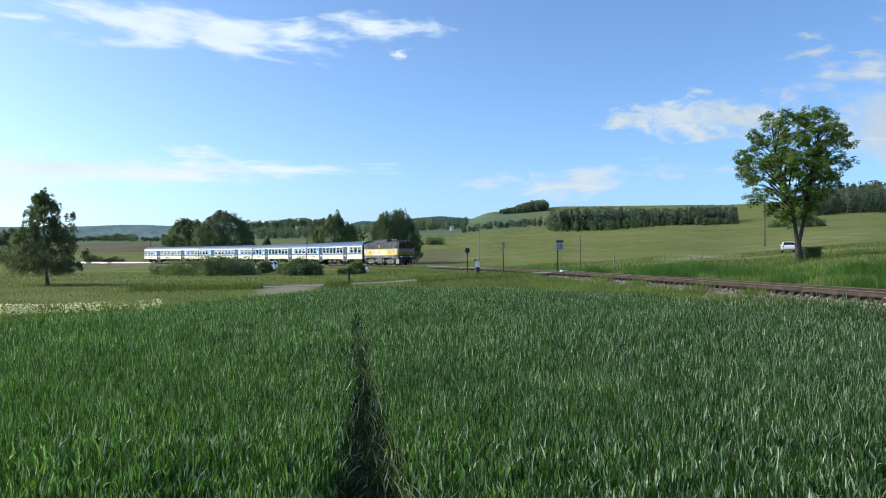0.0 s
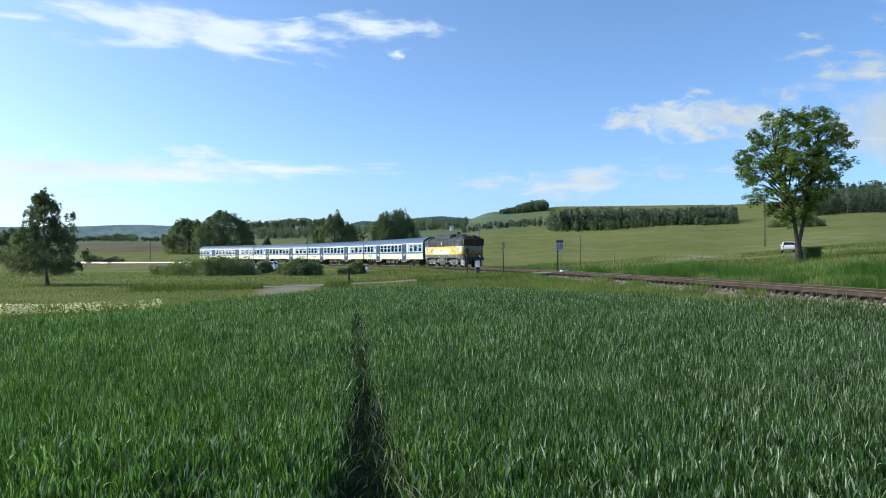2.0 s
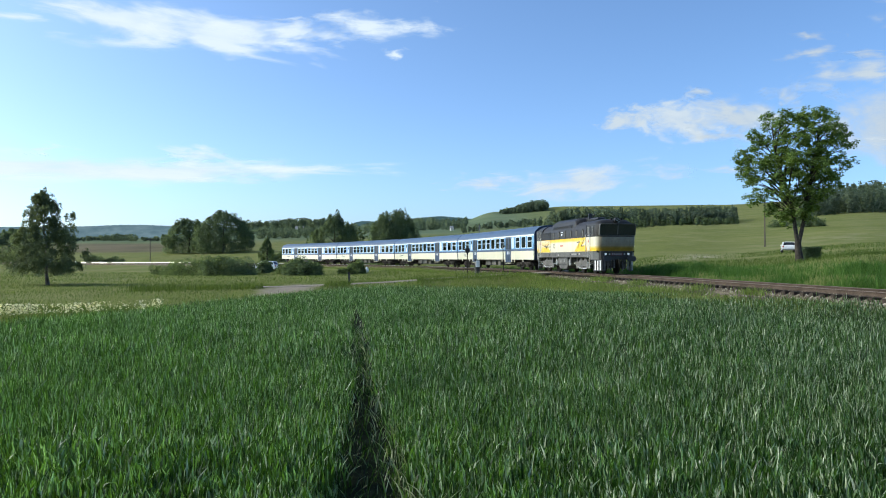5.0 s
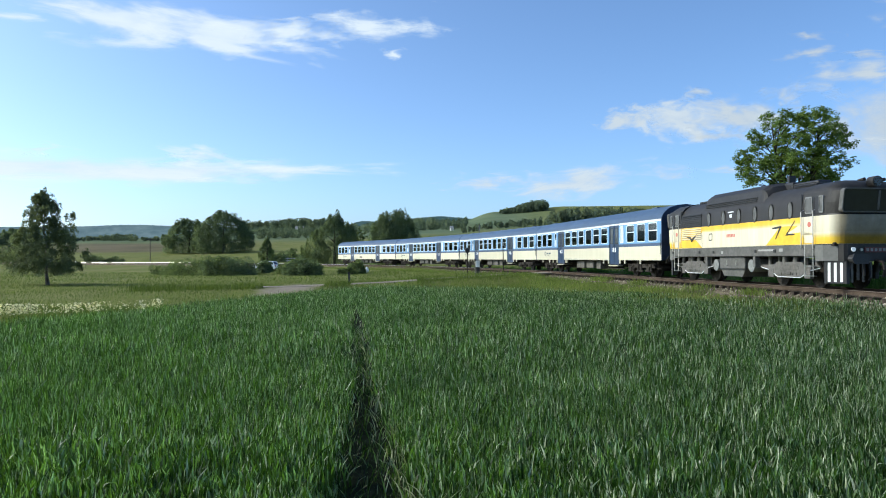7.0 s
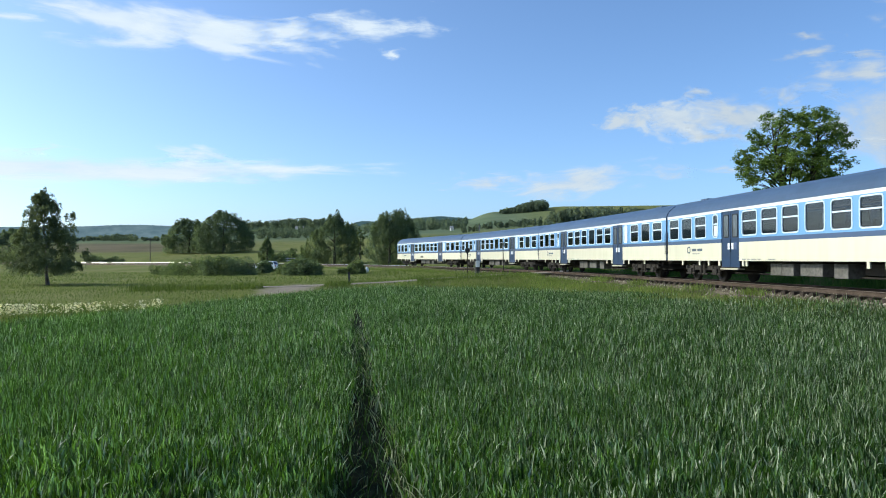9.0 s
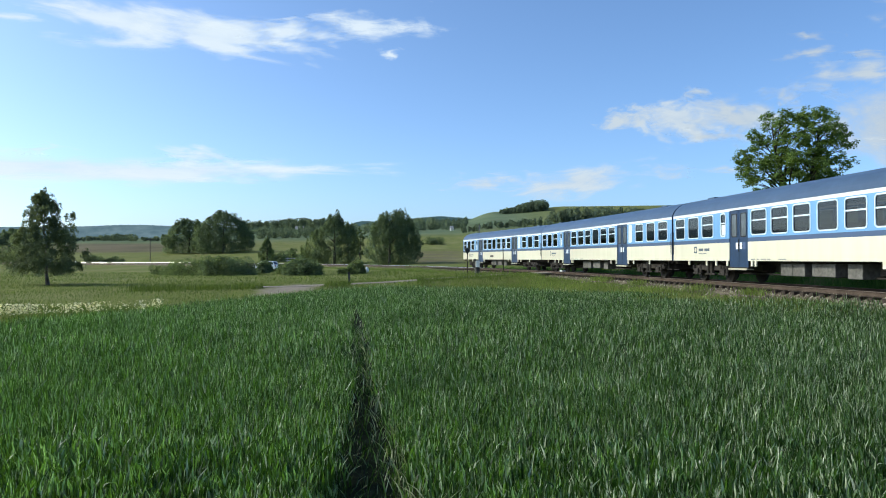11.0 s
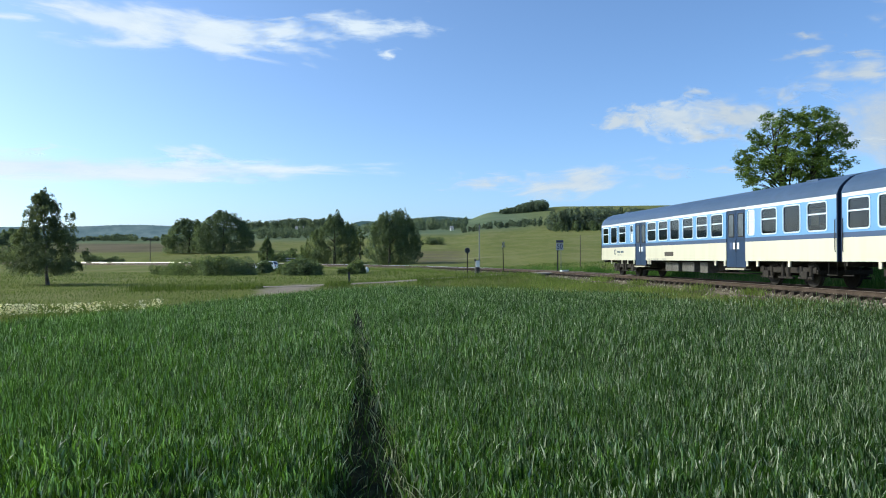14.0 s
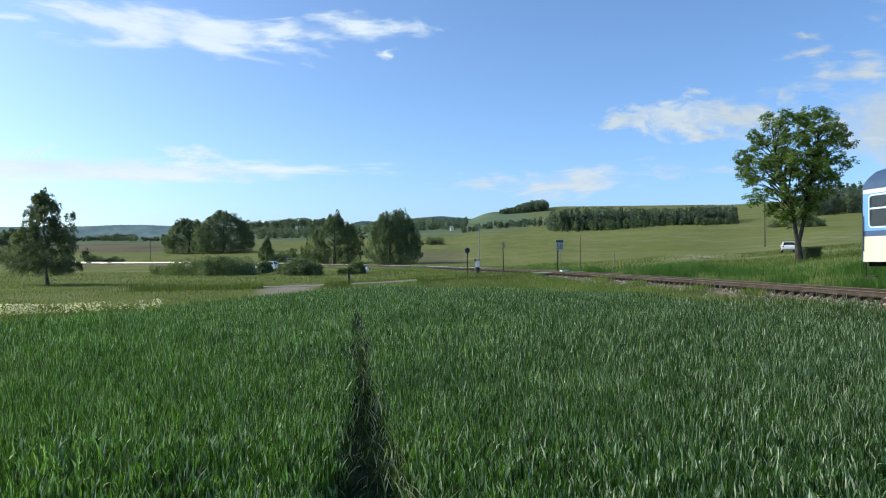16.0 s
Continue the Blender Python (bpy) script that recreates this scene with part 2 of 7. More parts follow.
def land(x, y):
    """Height of the ground for arrays of places."""
    x, y = np.asarray(x, float), np.asarray(y, float)
    d = np.maximum(y, 1.0)
    u = np.clip(x / d, BEAR[0], BEAR[-1])
    ld = np.log(np.clip(d, DIST[0], DIST[-1]))
    i = np.clip(np.searchsorted(np.log(DIST), ld) - 1, 0, len(DIST) - 2)
    j = np.clip(np.searchsorted(BEAR, u) - 1, 0, len(BEAR) - 2)
    a = (ld - np.log(DIST)[i]) / (np.log(DIST)[i + 1] - np.log(DIST)[i])
    b = (u - BEAR[j]) / (BEAR[j + 1] - BEAR[j])
    b = b * b * (3 - 2 * b)
    r = (RISE[i, j] * (1 - b) + RISE[i, j + 1] * b) * (1 - a) + (RISE[i + 1, j] * (1 - b) + RISE[i + 1, j + 1] * b) * a
    z = np.where(y < 20, -0.93, 1.07 + d * r / 1000.0)
    z = np.where((y < 30) & (x < 12), -0.93 + 0 * z, z)
    z = z + 0.05 * np.sin(x * 0.7 + 1.3 * np.sin(y * 0.31)) * np.sin(y * 0.53) * np.clip((d - 60) / 60, 0.3, 3)
    t = line_distance(x, y)
    reach = np.clip((d - 60) / 12, 0, 7)
    w = np.clip((4.6 + reach * 1.27 - t) / (2.5 + reach * 0.81), 0, 1)
    w = w * w * (3 - 2 * w)
    z = z * (1 - w) + w * np.minimum(z + 0.6, -0.50 - reach * 0.03)
    q, rz = road_distance(x, y)
    w = np.clip((4.5 - q) / 2.5, 0, 1) * np.clip((t - 1.5) / 2, 0, 1)
    return z * (1 - w) + w * (rz - 0.06)


def ground_z(x, y):
    return float(land(np.array([x]), np.array([y]))[0])


# the wheat field, as a closed outline in plan
FIELD = np.array([(-16, -12), (-13.5, 10), (-11.4, 18.5), (-9.7, 24), (-7.9, 32), (-5.6, 41.5), (-3.8, 44.0), (0.4, 41.5), (4.2, 39.0), (7.4, 35.0), (10.2, 28.8), (12.1, 22.5), (12.9, 13), (13.3, -12)], dtype=float)


def inside(poly, x, y):
    res = np.zeros(np.shape(x), bool)
    for (x0, y0), (x1, y1) in zip(poly, np.roll(poly, -1, 0)):
        if y0 == y1:
            continue
        c = ((y0 > y) != (y1 > y)) & (x < (x1 - x0) * (y - y0) / (y1 - y0) + x0)
        res ^= c
    return res


def track_path(y):
    """The trodden path through the wheat."""
    return 0.13 - 0.118 * y - 0.0003 * y * y


# ---------------------------------------------------------------- ground
def ground_material():
    m, nt, b = shader("ground_cover")
    zone = nt.nodes.new("ShaderNodeVertexColor")
    zone.layer_name = "cover"
    sep = nt.nodes.new("ShaderNodeSeparateColor")
    nt.links.new(zone.outputs["Color"], sep.inputs[0])
    fine = noise_at(nt, 2.2, 6, 0.65)
    big = noise_at(nt, 0.035, 4)
    bands = noise_at(nt, 0.02, 4, 0.6, stretch=(1.0, 0.4, 1))
    tuft = noise_at(nt, 1.6, 5, 0.6, stretch=(1.0, 0.22, 1))
    meadow = mix(nt, 0.5, ramp(nt, tuft, ((0.3, (0.058, 0.088, 0.018)), (0.7, (0.118, 0.152, 0.034)))), ramp(nt, bands, ((0.35, (0.152, 0.156, 0.044)), (0.62, (0.222, 0.212, 0.072)))))
    straw = noise_at(nt, 0.16, 5, 0.62, stretch=(0.9, 0.22, 1))
    meadow = mix(nt, ramp(nt, straw, ((0.46, (0, 0, 0)), (0.70, (0.4,) * 3))), meadow, (0.24, 0.22, 0.115))
    meadow = mix(nt, ramp(nt, noise_at(nt, 0.5, 4, 0.6, stretch=(0.8, 0.2, 1)), ((0.34, (0.3,) * 3), (0.52, (0, 0, 0)))), meadow, (0.062, 0.090, 0.022))
    # distance haze mixed into the meadow colour
    far_haze = nt.nodes.new("ShaderNodeVertexColor")
    far_haze.layer_name = "far_haze"
    meadow = mix(nt, far_haze.outputs["Color"], meadow, ramp(nt, bands, ((0.35, (0.078, 0.118, 0.070)), (0.65, (0.118, 0.158, 0.098)))))
    meadow = mix(nt, ramp(nt, big, ((0.52, (0, 0, 0)), (0.75, (0.5,) * 3))), meadow, (0.19, 0.19, 0.085))
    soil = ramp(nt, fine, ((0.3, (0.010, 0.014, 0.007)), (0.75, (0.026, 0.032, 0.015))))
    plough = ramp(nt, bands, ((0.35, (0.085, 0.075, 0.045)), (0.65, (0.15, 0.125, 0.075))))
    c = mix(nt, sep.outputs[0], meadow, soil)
    c = mix(nt, sep.outputs[1], c, plough)
    c = mix(nt, sep.outputs[2], c, ramp(nt, fine, ((0.3, (0.25, 0.23, 0.15)), (0.7, (0.34, 0.31, 0.2)))))
    c = mix(nt, zone.outputs["Alpha"], c, ramp(nt, fine, ((0.3, (0.19, 0.16, 0.125)), (0.7, (0.31, 0.265, 0.21)))))
    nt.links.new(c, b.inputs["Base Color"])
    b.inputs["Roughness"].default_value = 1.0
    b.inputs["Specular IOR Level"].default_value = 0.05
    bump(nt, b, fine, 0.6, 0.15)
    return m


def build_ground():
    front = np.radians(np.arange(-42, 42.01, 0.5))
    back = np.radians(np.arange(45, 316, 5.0))
    ang = np.concatenate([front, back])
    rad = np.concatenate([[0.4], np.geomspace(1.0, 4600, 250)])
    A, R = np.meshgrid(ang, rad)
    X, Y = R * np.sin(A), R * np.cos(A)
    Z = land(X, Y)
    n, k = len(ang), len(rad)
    V = np.stack([X, Y, Z], -1).reshape(-1, 3)
    i, j = np.meshgrid(np.arange(k - 1), np.arange(n), indexing="ij")
    j2 = (j + 1) % n
    F = np.stack([i * n + j, (i + 1) * n + j, (i + 1) * n + j2, i * n + j2], -1).reshape(-1, 4)
    F = F[:, ::-1].tolist() + [tuple(range(n - 1, -1, -1))]
    me = mesh_from("ground", V.tolist(), F, (ground_material(),), True)
    x, y = V[:, 0], V[:, 1]
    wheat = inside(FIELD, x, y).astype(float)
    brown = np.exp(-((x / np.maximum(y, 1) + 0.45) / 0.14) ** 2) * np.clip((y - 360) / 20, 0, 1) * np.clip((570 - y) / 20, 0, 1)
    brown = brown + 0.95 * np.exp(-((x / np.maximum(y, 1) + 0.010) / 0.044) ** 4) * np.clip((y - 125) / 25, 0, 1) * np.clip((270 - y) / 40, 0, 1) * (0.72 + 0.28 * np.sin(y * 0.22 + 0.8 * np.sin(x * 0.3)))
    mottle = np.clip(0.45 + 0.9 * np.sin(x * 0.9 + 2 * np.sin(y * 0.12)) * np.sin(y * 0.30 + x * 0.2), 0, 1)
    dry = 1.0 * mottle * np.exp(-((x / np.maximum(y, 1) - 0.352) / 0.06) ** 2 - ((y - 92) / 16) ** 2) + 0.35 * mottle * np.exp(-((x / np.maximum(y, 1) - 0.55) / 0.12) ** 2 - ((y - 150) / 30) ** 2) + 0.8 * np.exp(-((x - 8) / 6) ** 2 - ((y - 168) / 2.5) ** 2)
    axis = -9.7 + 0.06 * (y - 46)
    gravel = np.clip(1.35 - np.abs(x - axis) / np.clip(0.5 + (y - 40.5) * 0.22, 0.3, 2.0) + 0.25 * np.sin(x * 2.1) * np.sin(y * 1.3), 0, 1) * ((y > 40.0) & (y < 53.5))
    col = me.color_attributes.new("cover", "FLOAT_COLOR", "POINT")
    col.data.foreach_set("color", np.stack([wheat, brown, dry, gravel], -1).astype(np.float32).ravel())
    # blue-green haze of distance, painted onto the far slopes
    haze_share = np.clip((y - 480) / 160, 0, 1) * np.clip((0.17 - x / np.maximum(y, 1)) / 0.08, 0, 1) * 0.85
    col = me.color_attributes.new("far_haze", "FLOAT_COLOR", "POINT")
    col.data.foreach_set("color", np.stack([haze_share, haze_share, haze_share, np.ones(len(x))], -1).astype(np.float32).ravel())
    return tagged(new("ground", me), "rolling green meadows and fields up to the horizon", "ground", kind="structure")


build_ground()


def strip(name, pts, half, z_of, mat, thick=0.05, mid_z=0.0):
    """A road-like slab along a line of places."""
    bm = bmesh.new()
    prev = None
    pts = [Vector((float(a), float(b), 0)) for a, b in pts]
    for i, p in enumerate(pts):
        d = (pts[min(i + 1, len(pts) - 1)] - pts[max(i - 1, 0)]).normalized()
        n = Vector((d.y, -d.x, 0))
        h = half[i] if isinstance(half, (list, tuple)) else half
        z = z_of(i, p)
        row = [bm.verts.new(p + n * (h * w) + Vector((0, 0, z + dz))) for w, dz in ((-1, -thick), (-1, 0), (0, mid_z), (1, 0), (1, -thick))]
        if prev:
            for a in range(4):
                bm.faces.new((prev[a], prev[a + 1], row[a + 1], row[a]))
        prev = row
    bmesh.ops.recalc_face_normals(bm, faces=bm.faces)
    me = bpy.data.meshes.new(name)
    bm.to_mesh(me)
    bm.free()
    me.materials.append(mat)
    return new(name, me)




def dense(pts, step=1.5):
    out, zs = [], []
    for (a, za), (b, zb) in zip(zip(ROAD, ROAD_Z), zip(ROAD[1:], ROAD_Z[1:])):
        n = max(1, int(np.hypot(*(b - a)) / step))
        for k in range(n):
            out.append(a + (b - a) * k / n)
            zs.append(za + (zb - za) * k / n)
    return out, zs


road_pts, road_zs = dense(ROAD)
tagged(strip("road", road_pts, 0.95, lambda i, p: road_zs[i] - 0.035, M_ROAD, 0.12, 0.02), "narrow grey worn asphalt lane between the fields", "road", kind="structure")


def sweep(name, off, profile, s0, s1, step, mat, parent=None):
    """A profile (across, up) carried along the railway line."""
    ss = np.arange(s0, s1 + 0.01, step)
    V, F = [], []
    n = len(profile)
    for s in ss:
        for a, z in profile:
            x, y, h = line_at(s, off + a)
            V.append((float(x), float(y), z))
    for i in range(len(ss) - 1):
        for k in range(n):
            F.append((i * n + k, i * n + (k + 1) % n, (i + 1) * n + (k + 1) % n, (i + 1) * n + k))
    ob = new(name, mesh_from(name, V, F, (mat,)))
    ob.parent = parent
    return ob


def build_railway():
    rw = tagged(empty("railway_track"), "single curved railway track, rusty rails on sleepers and stone ballast", "railway track", kind="structure")
    sweep("ballast_bed", 0, [(-2.5, -0.78), (-1.4, -0.225), (0.95, -0.225), (1.3, -0.34), (2.5, -0.78)], -400, 190, 2.0, M_BALLAST, rw)
    for off in (-0.755, 0.755):
        web = [(-0.065, -0.165), (-0.065, -0.15), (-0.012, -0.13), (-0.012, -0.045), (-0.035, -0.035), (-0.035, -0.012), (0.035, -0.012), (0.035, -0.035), (0.012, -0.045), (0.012, -0.13), (0.065, -0.15), (0.065, -0.165)]
        sweep("rail", off, web, -400, 190, 1.0, M_RUST, rw)
        head = [(-0.037, -0.016), (-0.0365, -0.012), (-0.031, -0.003), (-0.022, 0.0), (0.022, 0.0), (0.031, -0.003), (0.0365, -0.012), (0.037, -0.016)]
        # far stretch in brighter metal: the sun's glint put into its colour
        sweep("rail_head", off, head, -400, -8, 1.0, M_RAIL_BRIGHT, rw)
        sweep("rail_head", off, head, -8, 190, 1.0, M_RAIL, rw)
    bm = bmesh.new()
    box(bm, -0.12, 0.12, -1.25, 1.25, -0.36, -0.166, bevel=0.015)
    me = bpy.data.meshes.new("sleeper")
    bm.to_mesh(me)
    bm.free()
    me.materials.append(M_SLEEPER)
    rest = []
    for k, s in enumerate(np.arange(-380, 185, 0.62)):
        x, y, h = line_at(s)
        if -25 < s < 75:
            ob = new("sleeper", me)
            ob.parent = rw
            ob.matrix_basis = Matrix.Translation((float(x), float(y), 0)) @ Matrix.Rotation(float(h) + 0.02 * math.sin(k * 7.1), 4, "Z")
        else:
            c, si = math.cos(h), math.sin(h)
            corners = [(a * c - b * si + x, a * si + b * c + y) for a, b in ((-.12, -1.25), (.12, -1.25), (.12, 1.25), (-.12, 1.25))]
            top = [(float(a), float(b), -0.166) for a, b in corners]
            low = [(float(a), float(b), -0.3) for a, b in corners]
            rest += [top, [low[0], low[1], top[1], top[0]], [low[2], low[3], top[3], top[2]]]
    ob = new("far_sleepers", quads_mesh("far_sleepers", rest, 4, M_SLEEPER))
    ob.parent = rw
    tagged(ob, kind="stuff")
    # loose stones
    rng = np.random.default_rng(4)
    n = 17000
    s = rng.uniform(-30, 70, n)
    off = np.where(rng.random(n) < 0.7, 1.3 + rng.exponential(0.5, n), rng.uniform(-1.6, 1.4, n))
    bare = np.sin(s * 0.8 + 2 * np.sin(s * 0.31)) * np.sin(s * 0.27 + 1) + 0.4 * rng.normal(size=n) > np.where(off > 1.5, 0.0, -1.0)
    s, off = s[bare], off[bare]
    n = len(s)
    x, y, h = line_at(s, off)
    z = np.where(off > 0.95, np.maximum(-0.225 - (off - 0.95) * 0.35, land(x, y)), np.where(off < -1.4, -0.225 + (off + 1.4) * 0.5, -0.225))
    r = rng.uniform(0.03, 0.085, n)
    octa = np.array([(1, 0, 0), (0, 1, 0), (-1, 0, 0), (0, -1, 0), (0, 0, 0.8), (0, 0, -0.5)], float)
    tri = np.array([(0, 1, 4), (1, 2, 4), (2, 3, 4), (3, 0, 4)])
    a = rng.uniform(0, 6.28, n)
    shp = octa[None] * (r[:, None, None] * rng.uniform(0.6, 1.4, (n, 6, 1)))
    ca, sa = np.cos(a)[:, None], np.sin(a)[:, None]
    P = np.stack([shp[..., 0] * ca - shp[..., 1] * sa + x[:, None], shp[..., 0] * sa + shp[..., 1] * ca + y[:, None], shp[..., 2] + z[:, None] + 0.02], -1)
    ob = new("ballast_stones", quads_mesh("ballast_stones", P[:, tri].reshape(-1, 3), 3, M_STONE))
    ob.parent = rw
    tagged(ob, kind="stuff")
    return rw


build_railway()


# ---------------------------------------------------------------- clouds, far behind the land
def cloud_material(name, seed, density, stretch, soft, glow):
    m, nt, b = shader(name)
    nt.nodes.remove(b)
    tc = nt.nodes.new("ShaderNodeTexCoord")
    ln = nt.nodes.new("ShaderNodeVectorMath")
    ln.operation = "LENGTH"
    nt.links.new(tc.outputs["Object"], ln.inputs[0])
    mp = nt.nodes.new("ShaderNodeMapping")
    mp.inputs["Scale"].default_value = stretch
    mp.inputs["Location"].default_value = (seed, seed * 0.7, 0)
    nt.links.new(tc.outputs["Object"], mp.inputs["Vector"])
    nz = node(nt, "ShaderNodeTexNoise", Scale=1.0, Detail=7.0, Roughness=0.56, Distortion=0.4)
    nt.links.new(mp.outputs[0], nz.inputs["Vector"])
    fall = nt.nodes.new("ShaderNodeMapRange")
    fall.inputs["From Min"].default_value, fall.inputs["From Max"].default_value = 0.05, 1.0
    fall.inputs["To Min"].default_value, fall.inputs["To Max"].default_value = 0.42 + density, -0.42
    nt.links.new(ln.outputs["Value"], fall.inputs["Value"])
    add = nt.nodes.new("ShaderNodeMath")
    add.operation = "ADD"
    wide = nt.nodes.new("ShaderNodeMath")
    wide.operation = "MULTIPLY_ADD"
    wide.inputs[1].default_value, wide.inputs[2].default_value = 2.1, -0.55
    nt.links.new(nz.outputs["Fac"], wide.inputs[0])
    nt.links.new(wide.outputs[0], add.inputs[0])
    nt.links.new(fall.outputs[0], add.inputs[1])
    al = nt.nodes.new("ShaderNodeMapRange")
    al.interpolation_type = "SMOOTHSTEP"
    al.inputs["From Min"].default_value, al.inputs["From Max"].default_value = 0.42, 0.42 + soft
    al.inputs["To Max"].default_value = 0.93
    nt.links.new(add.outputs[0], al.inputs["Value"])
    em = nt.nodes.new("ShaderNodeEmission")
    em.inputs["Strength"].default_value = glow
    nt.links.new(ramp(nt, nz.outputs["Fac"], ((0.3, (0.775, 0.845, 0.965)), (0.6, (0.91, 0.945, 1.0)))), em.inputs["Color"])
    tr = nt.nodes.new("ShaderNodeBsdfTransparent")
    ms = nt.nodes.new("ShaderNodeMixShader")
    nt.links.new(al.outputs[0], ms.inputs[0])
    nt.links.new(tr.outputs[0], ms.inputs[1])
    nt.links.new(em.outputs[0], ms.inputs[2])
    nt.links.new(ms.outputs[0], nt.nodes["Material Output"].inputs["Surface"])
    return m


CLOUD_Y = 4700.0
cloud_things = []


def cloud(bx, bz, wide, high, tilt, drift, seed, density=0.1, stretch=(2.2, 2.2, 1), soft=0.35, glow=1.0):
    """A cloud at bearing bx and rise bz (thousandths of its distance), which drifts sideways."""
    k = CLOUD_Y / 1000.0
    me = mesh_from("cloud", [(-1, -1, 0), (1, -1, 0), (1, 1, 0), (-1, 1, 0)], [(0, 1, 2, 3)], (cloud_material("cloud_vapour", seed, density, stretch, soft, glow),))
    ob = tagged(new("cloud", me), "thin white cloud streak high in the blue sky", "cloud", group="clouds", kind="structure")
    y = CLOUD_Y - len(cloud_things) * 12.0
    ob.scale = (wide * k / 2, high * k / 2, 1)
    m0 = pose(bx * k, y, 1.07 + bz * k, 90, tilt, 0)
    m1 = pose((bx + drift) * k, y, 1.07 + bz * k, 90, tilt, 0)
    cloud_things.append((ob, m0, m1))


# bearing, rise, width, height, tilt, drift: the long streak high up
cloud(-425, 333, 440, 88, 9.5, -20, 1.3, 0.36, (1.9, 1.5, 1), 0.65)
cloud(-292, 306, 400, 88, 7.0, -20, 4.7, 0.34, (2.0, 1.5, 1), 0.65)
cloud(-244, 322, 230, 34, -2.0, -20, 14.7, 0.10, (2.0, 1.4, 1), 0.8)
cloud(-188, 310, 240, 66, -3.0, -20, 5.1, 0.22, (2.2, 1.7, 1), 0.8)
cloud(-86, 318, 290, 68, -1.0, -20, 8.1, 0.20, (2.4, 1.8, 1), 0.8)
cloud(-60, 278, 64, 34, 0, -18, 2.2, 0.0, (1.5, 1.5, 1), 0.8)
cloud(-576, 330, 190, 30, 2, -18, 3.2, 0.02, (1.4, 1.2, 1), 1.0)
cloud(-430, 293, 340, 40, 3, -18, 6.6, -0.02, (1.6, 1.1, 1), 1.1)
# low band on the sunward side
cloud(-525, 124, 620, 74, 1.0, -5, 8.4, 0.40, (2.4, 1.5, 1), 0.8)
cloud(-330, 117, 560, 50, 0.0, -6, 3.7, 0.40, (2.6, 1.5, 1), 0.8)
cloud(-316, 137, 210, 40, 6.0, -6, 13.7, 0.12, (2.0, 1.4, 1), 0.8)
cloud(-548, 147, 180, 24, 0.0, -6, 9.1, 0.08, (1.8, 1.2, 1), 0.9)
cloud(-165, 118, 380, 30, 0.0, -6, 19.1, 0.10, (2.4, 1.3, 1), 0.9)
# broken small clouds away from the sun
cloud(322, 186, 220, 92, 0, -4, 11.2, 0.36, (3.4, 2.6, 1), 0.75, 0.82)
cloud(250, 186, 160, 52, -6, -4, 21.3, 0.16, (3.2, 2.2, 1), 0.75, 0.78)
cloud(404, 186, 260, 90, 0, -4, 6.3, 0.40, (3.0, 2.4, 1), 0.9, 0.74)
cloud(340, 220, 66, 26, 0, -4, 2.9, 0.10, (1.6, 1.4, 1), 0.9, 0.74)
cloud(363, 162, 200, 24, 0, -4, 15.9, 0.10, (2.0, 1.2, 1), 1.0, 0.72)
cloud(484, 270, 140, 28, -7, -4, 19.9, 0.08, (2.0, 1.4, 1), 1.0, 0.70)
cloud(486, 293, 100, 24, -6, -4, 9.9, 0.06, (2.0, 1.4, 1), 1.1, 0.68)
cloud(556, 269, 140, 22, 0, -4, 17.4, 0.04, (2.0, 1.4, 1), 1.1, 0.68)
cloud(548, 243, 290, 62, -7, -4, 4.4, 0.24, (2.6, 1.8, 1), 0.9, 0.74)
cloud(446, 215, 110, 46, -14, -4, 23.9, 0.10, (1.8, 1.6, 1), 0.9, 0.74)
cloud(602, 322, 150, 60, -6, -4, 7.7, 0.16, (1.8, 1.6, 1), 1.1, 0.70)
cloud(610, 172, 330, 165, 0, -3, 10.8, 0.62, (2.2, 2.2, 1), 0.85, 0.72)
cloud(592, 152, 170, 26, 0, -3, 16.8, 0.36, (2.0, 1.4, 1), 0.8, 0.80)
# bank low over the hills
cloud(64, 97, 190, 38, -3, -5, 12.5, 0.16, (2.4, 1.7, 1), 0.8, 0.84)
cloud(180, 99, 300, 66, -6, -5, 18.5, 0.30, (2.8, 1.9, 1), 0.8, 0.84)
cloud(298, 109, 110, 36, 0, -4, 25.1, 0.02, (1.8, 1.5, 1), 1.1, 0.78)
cloud(375, 113, 120, 22, 0, -4, 26.4, 0.04, (1.8, 1.4, 1), 1.0, 0.78)


# ---------------------------------------------------------------- trees
def leaf_faces(rng, pts, size, up=0.35, out=None):
    """Small four-cornered leaves at pts, turned at random, or mostly outwards."""
    n = len(pts)
    nor = rng.normal(size=(n, 3))
    nor[:, 2] = np.abs(nor[:, 2]) + up
    if out is not None:
        nor = nor * 0.8 + out * 0.75
    nor /= np.linalg.norm(nor, axis=1)[:, None]
    t = np.cross(nor, rng.normal(size=(n, 3)))
    t /= np.linalg.norm(t, axis=1)[:, None]
    b = np.cross(nor, t)
    s = (size * rng.uniform(0.6, 1.35, n))[:, None]
    return np.stack([pts - t * s, pts - b * s * 0.62 + nor * s * 0.12, pts + t * s, pts + b * s * 0.62 + nor * s * 0.12], 1)


def clump_points(rng, centres, radii, per):
    out, nor = [], []
    for c, r in zip(centres, radii):
        d = rng.normal(size=(per, 3))
        d /= np.linalg.norm(d, axis=1)[:, None]
        q = r * rng.uniform(0.25, 1.0, per) ** 0.45
        out.append(np.asarray(c) + d * q[:, None] * np.array((1, 1, 0.8)))
        nor.append(d)
    return np.concatenate(out), np.concatenate(nor)


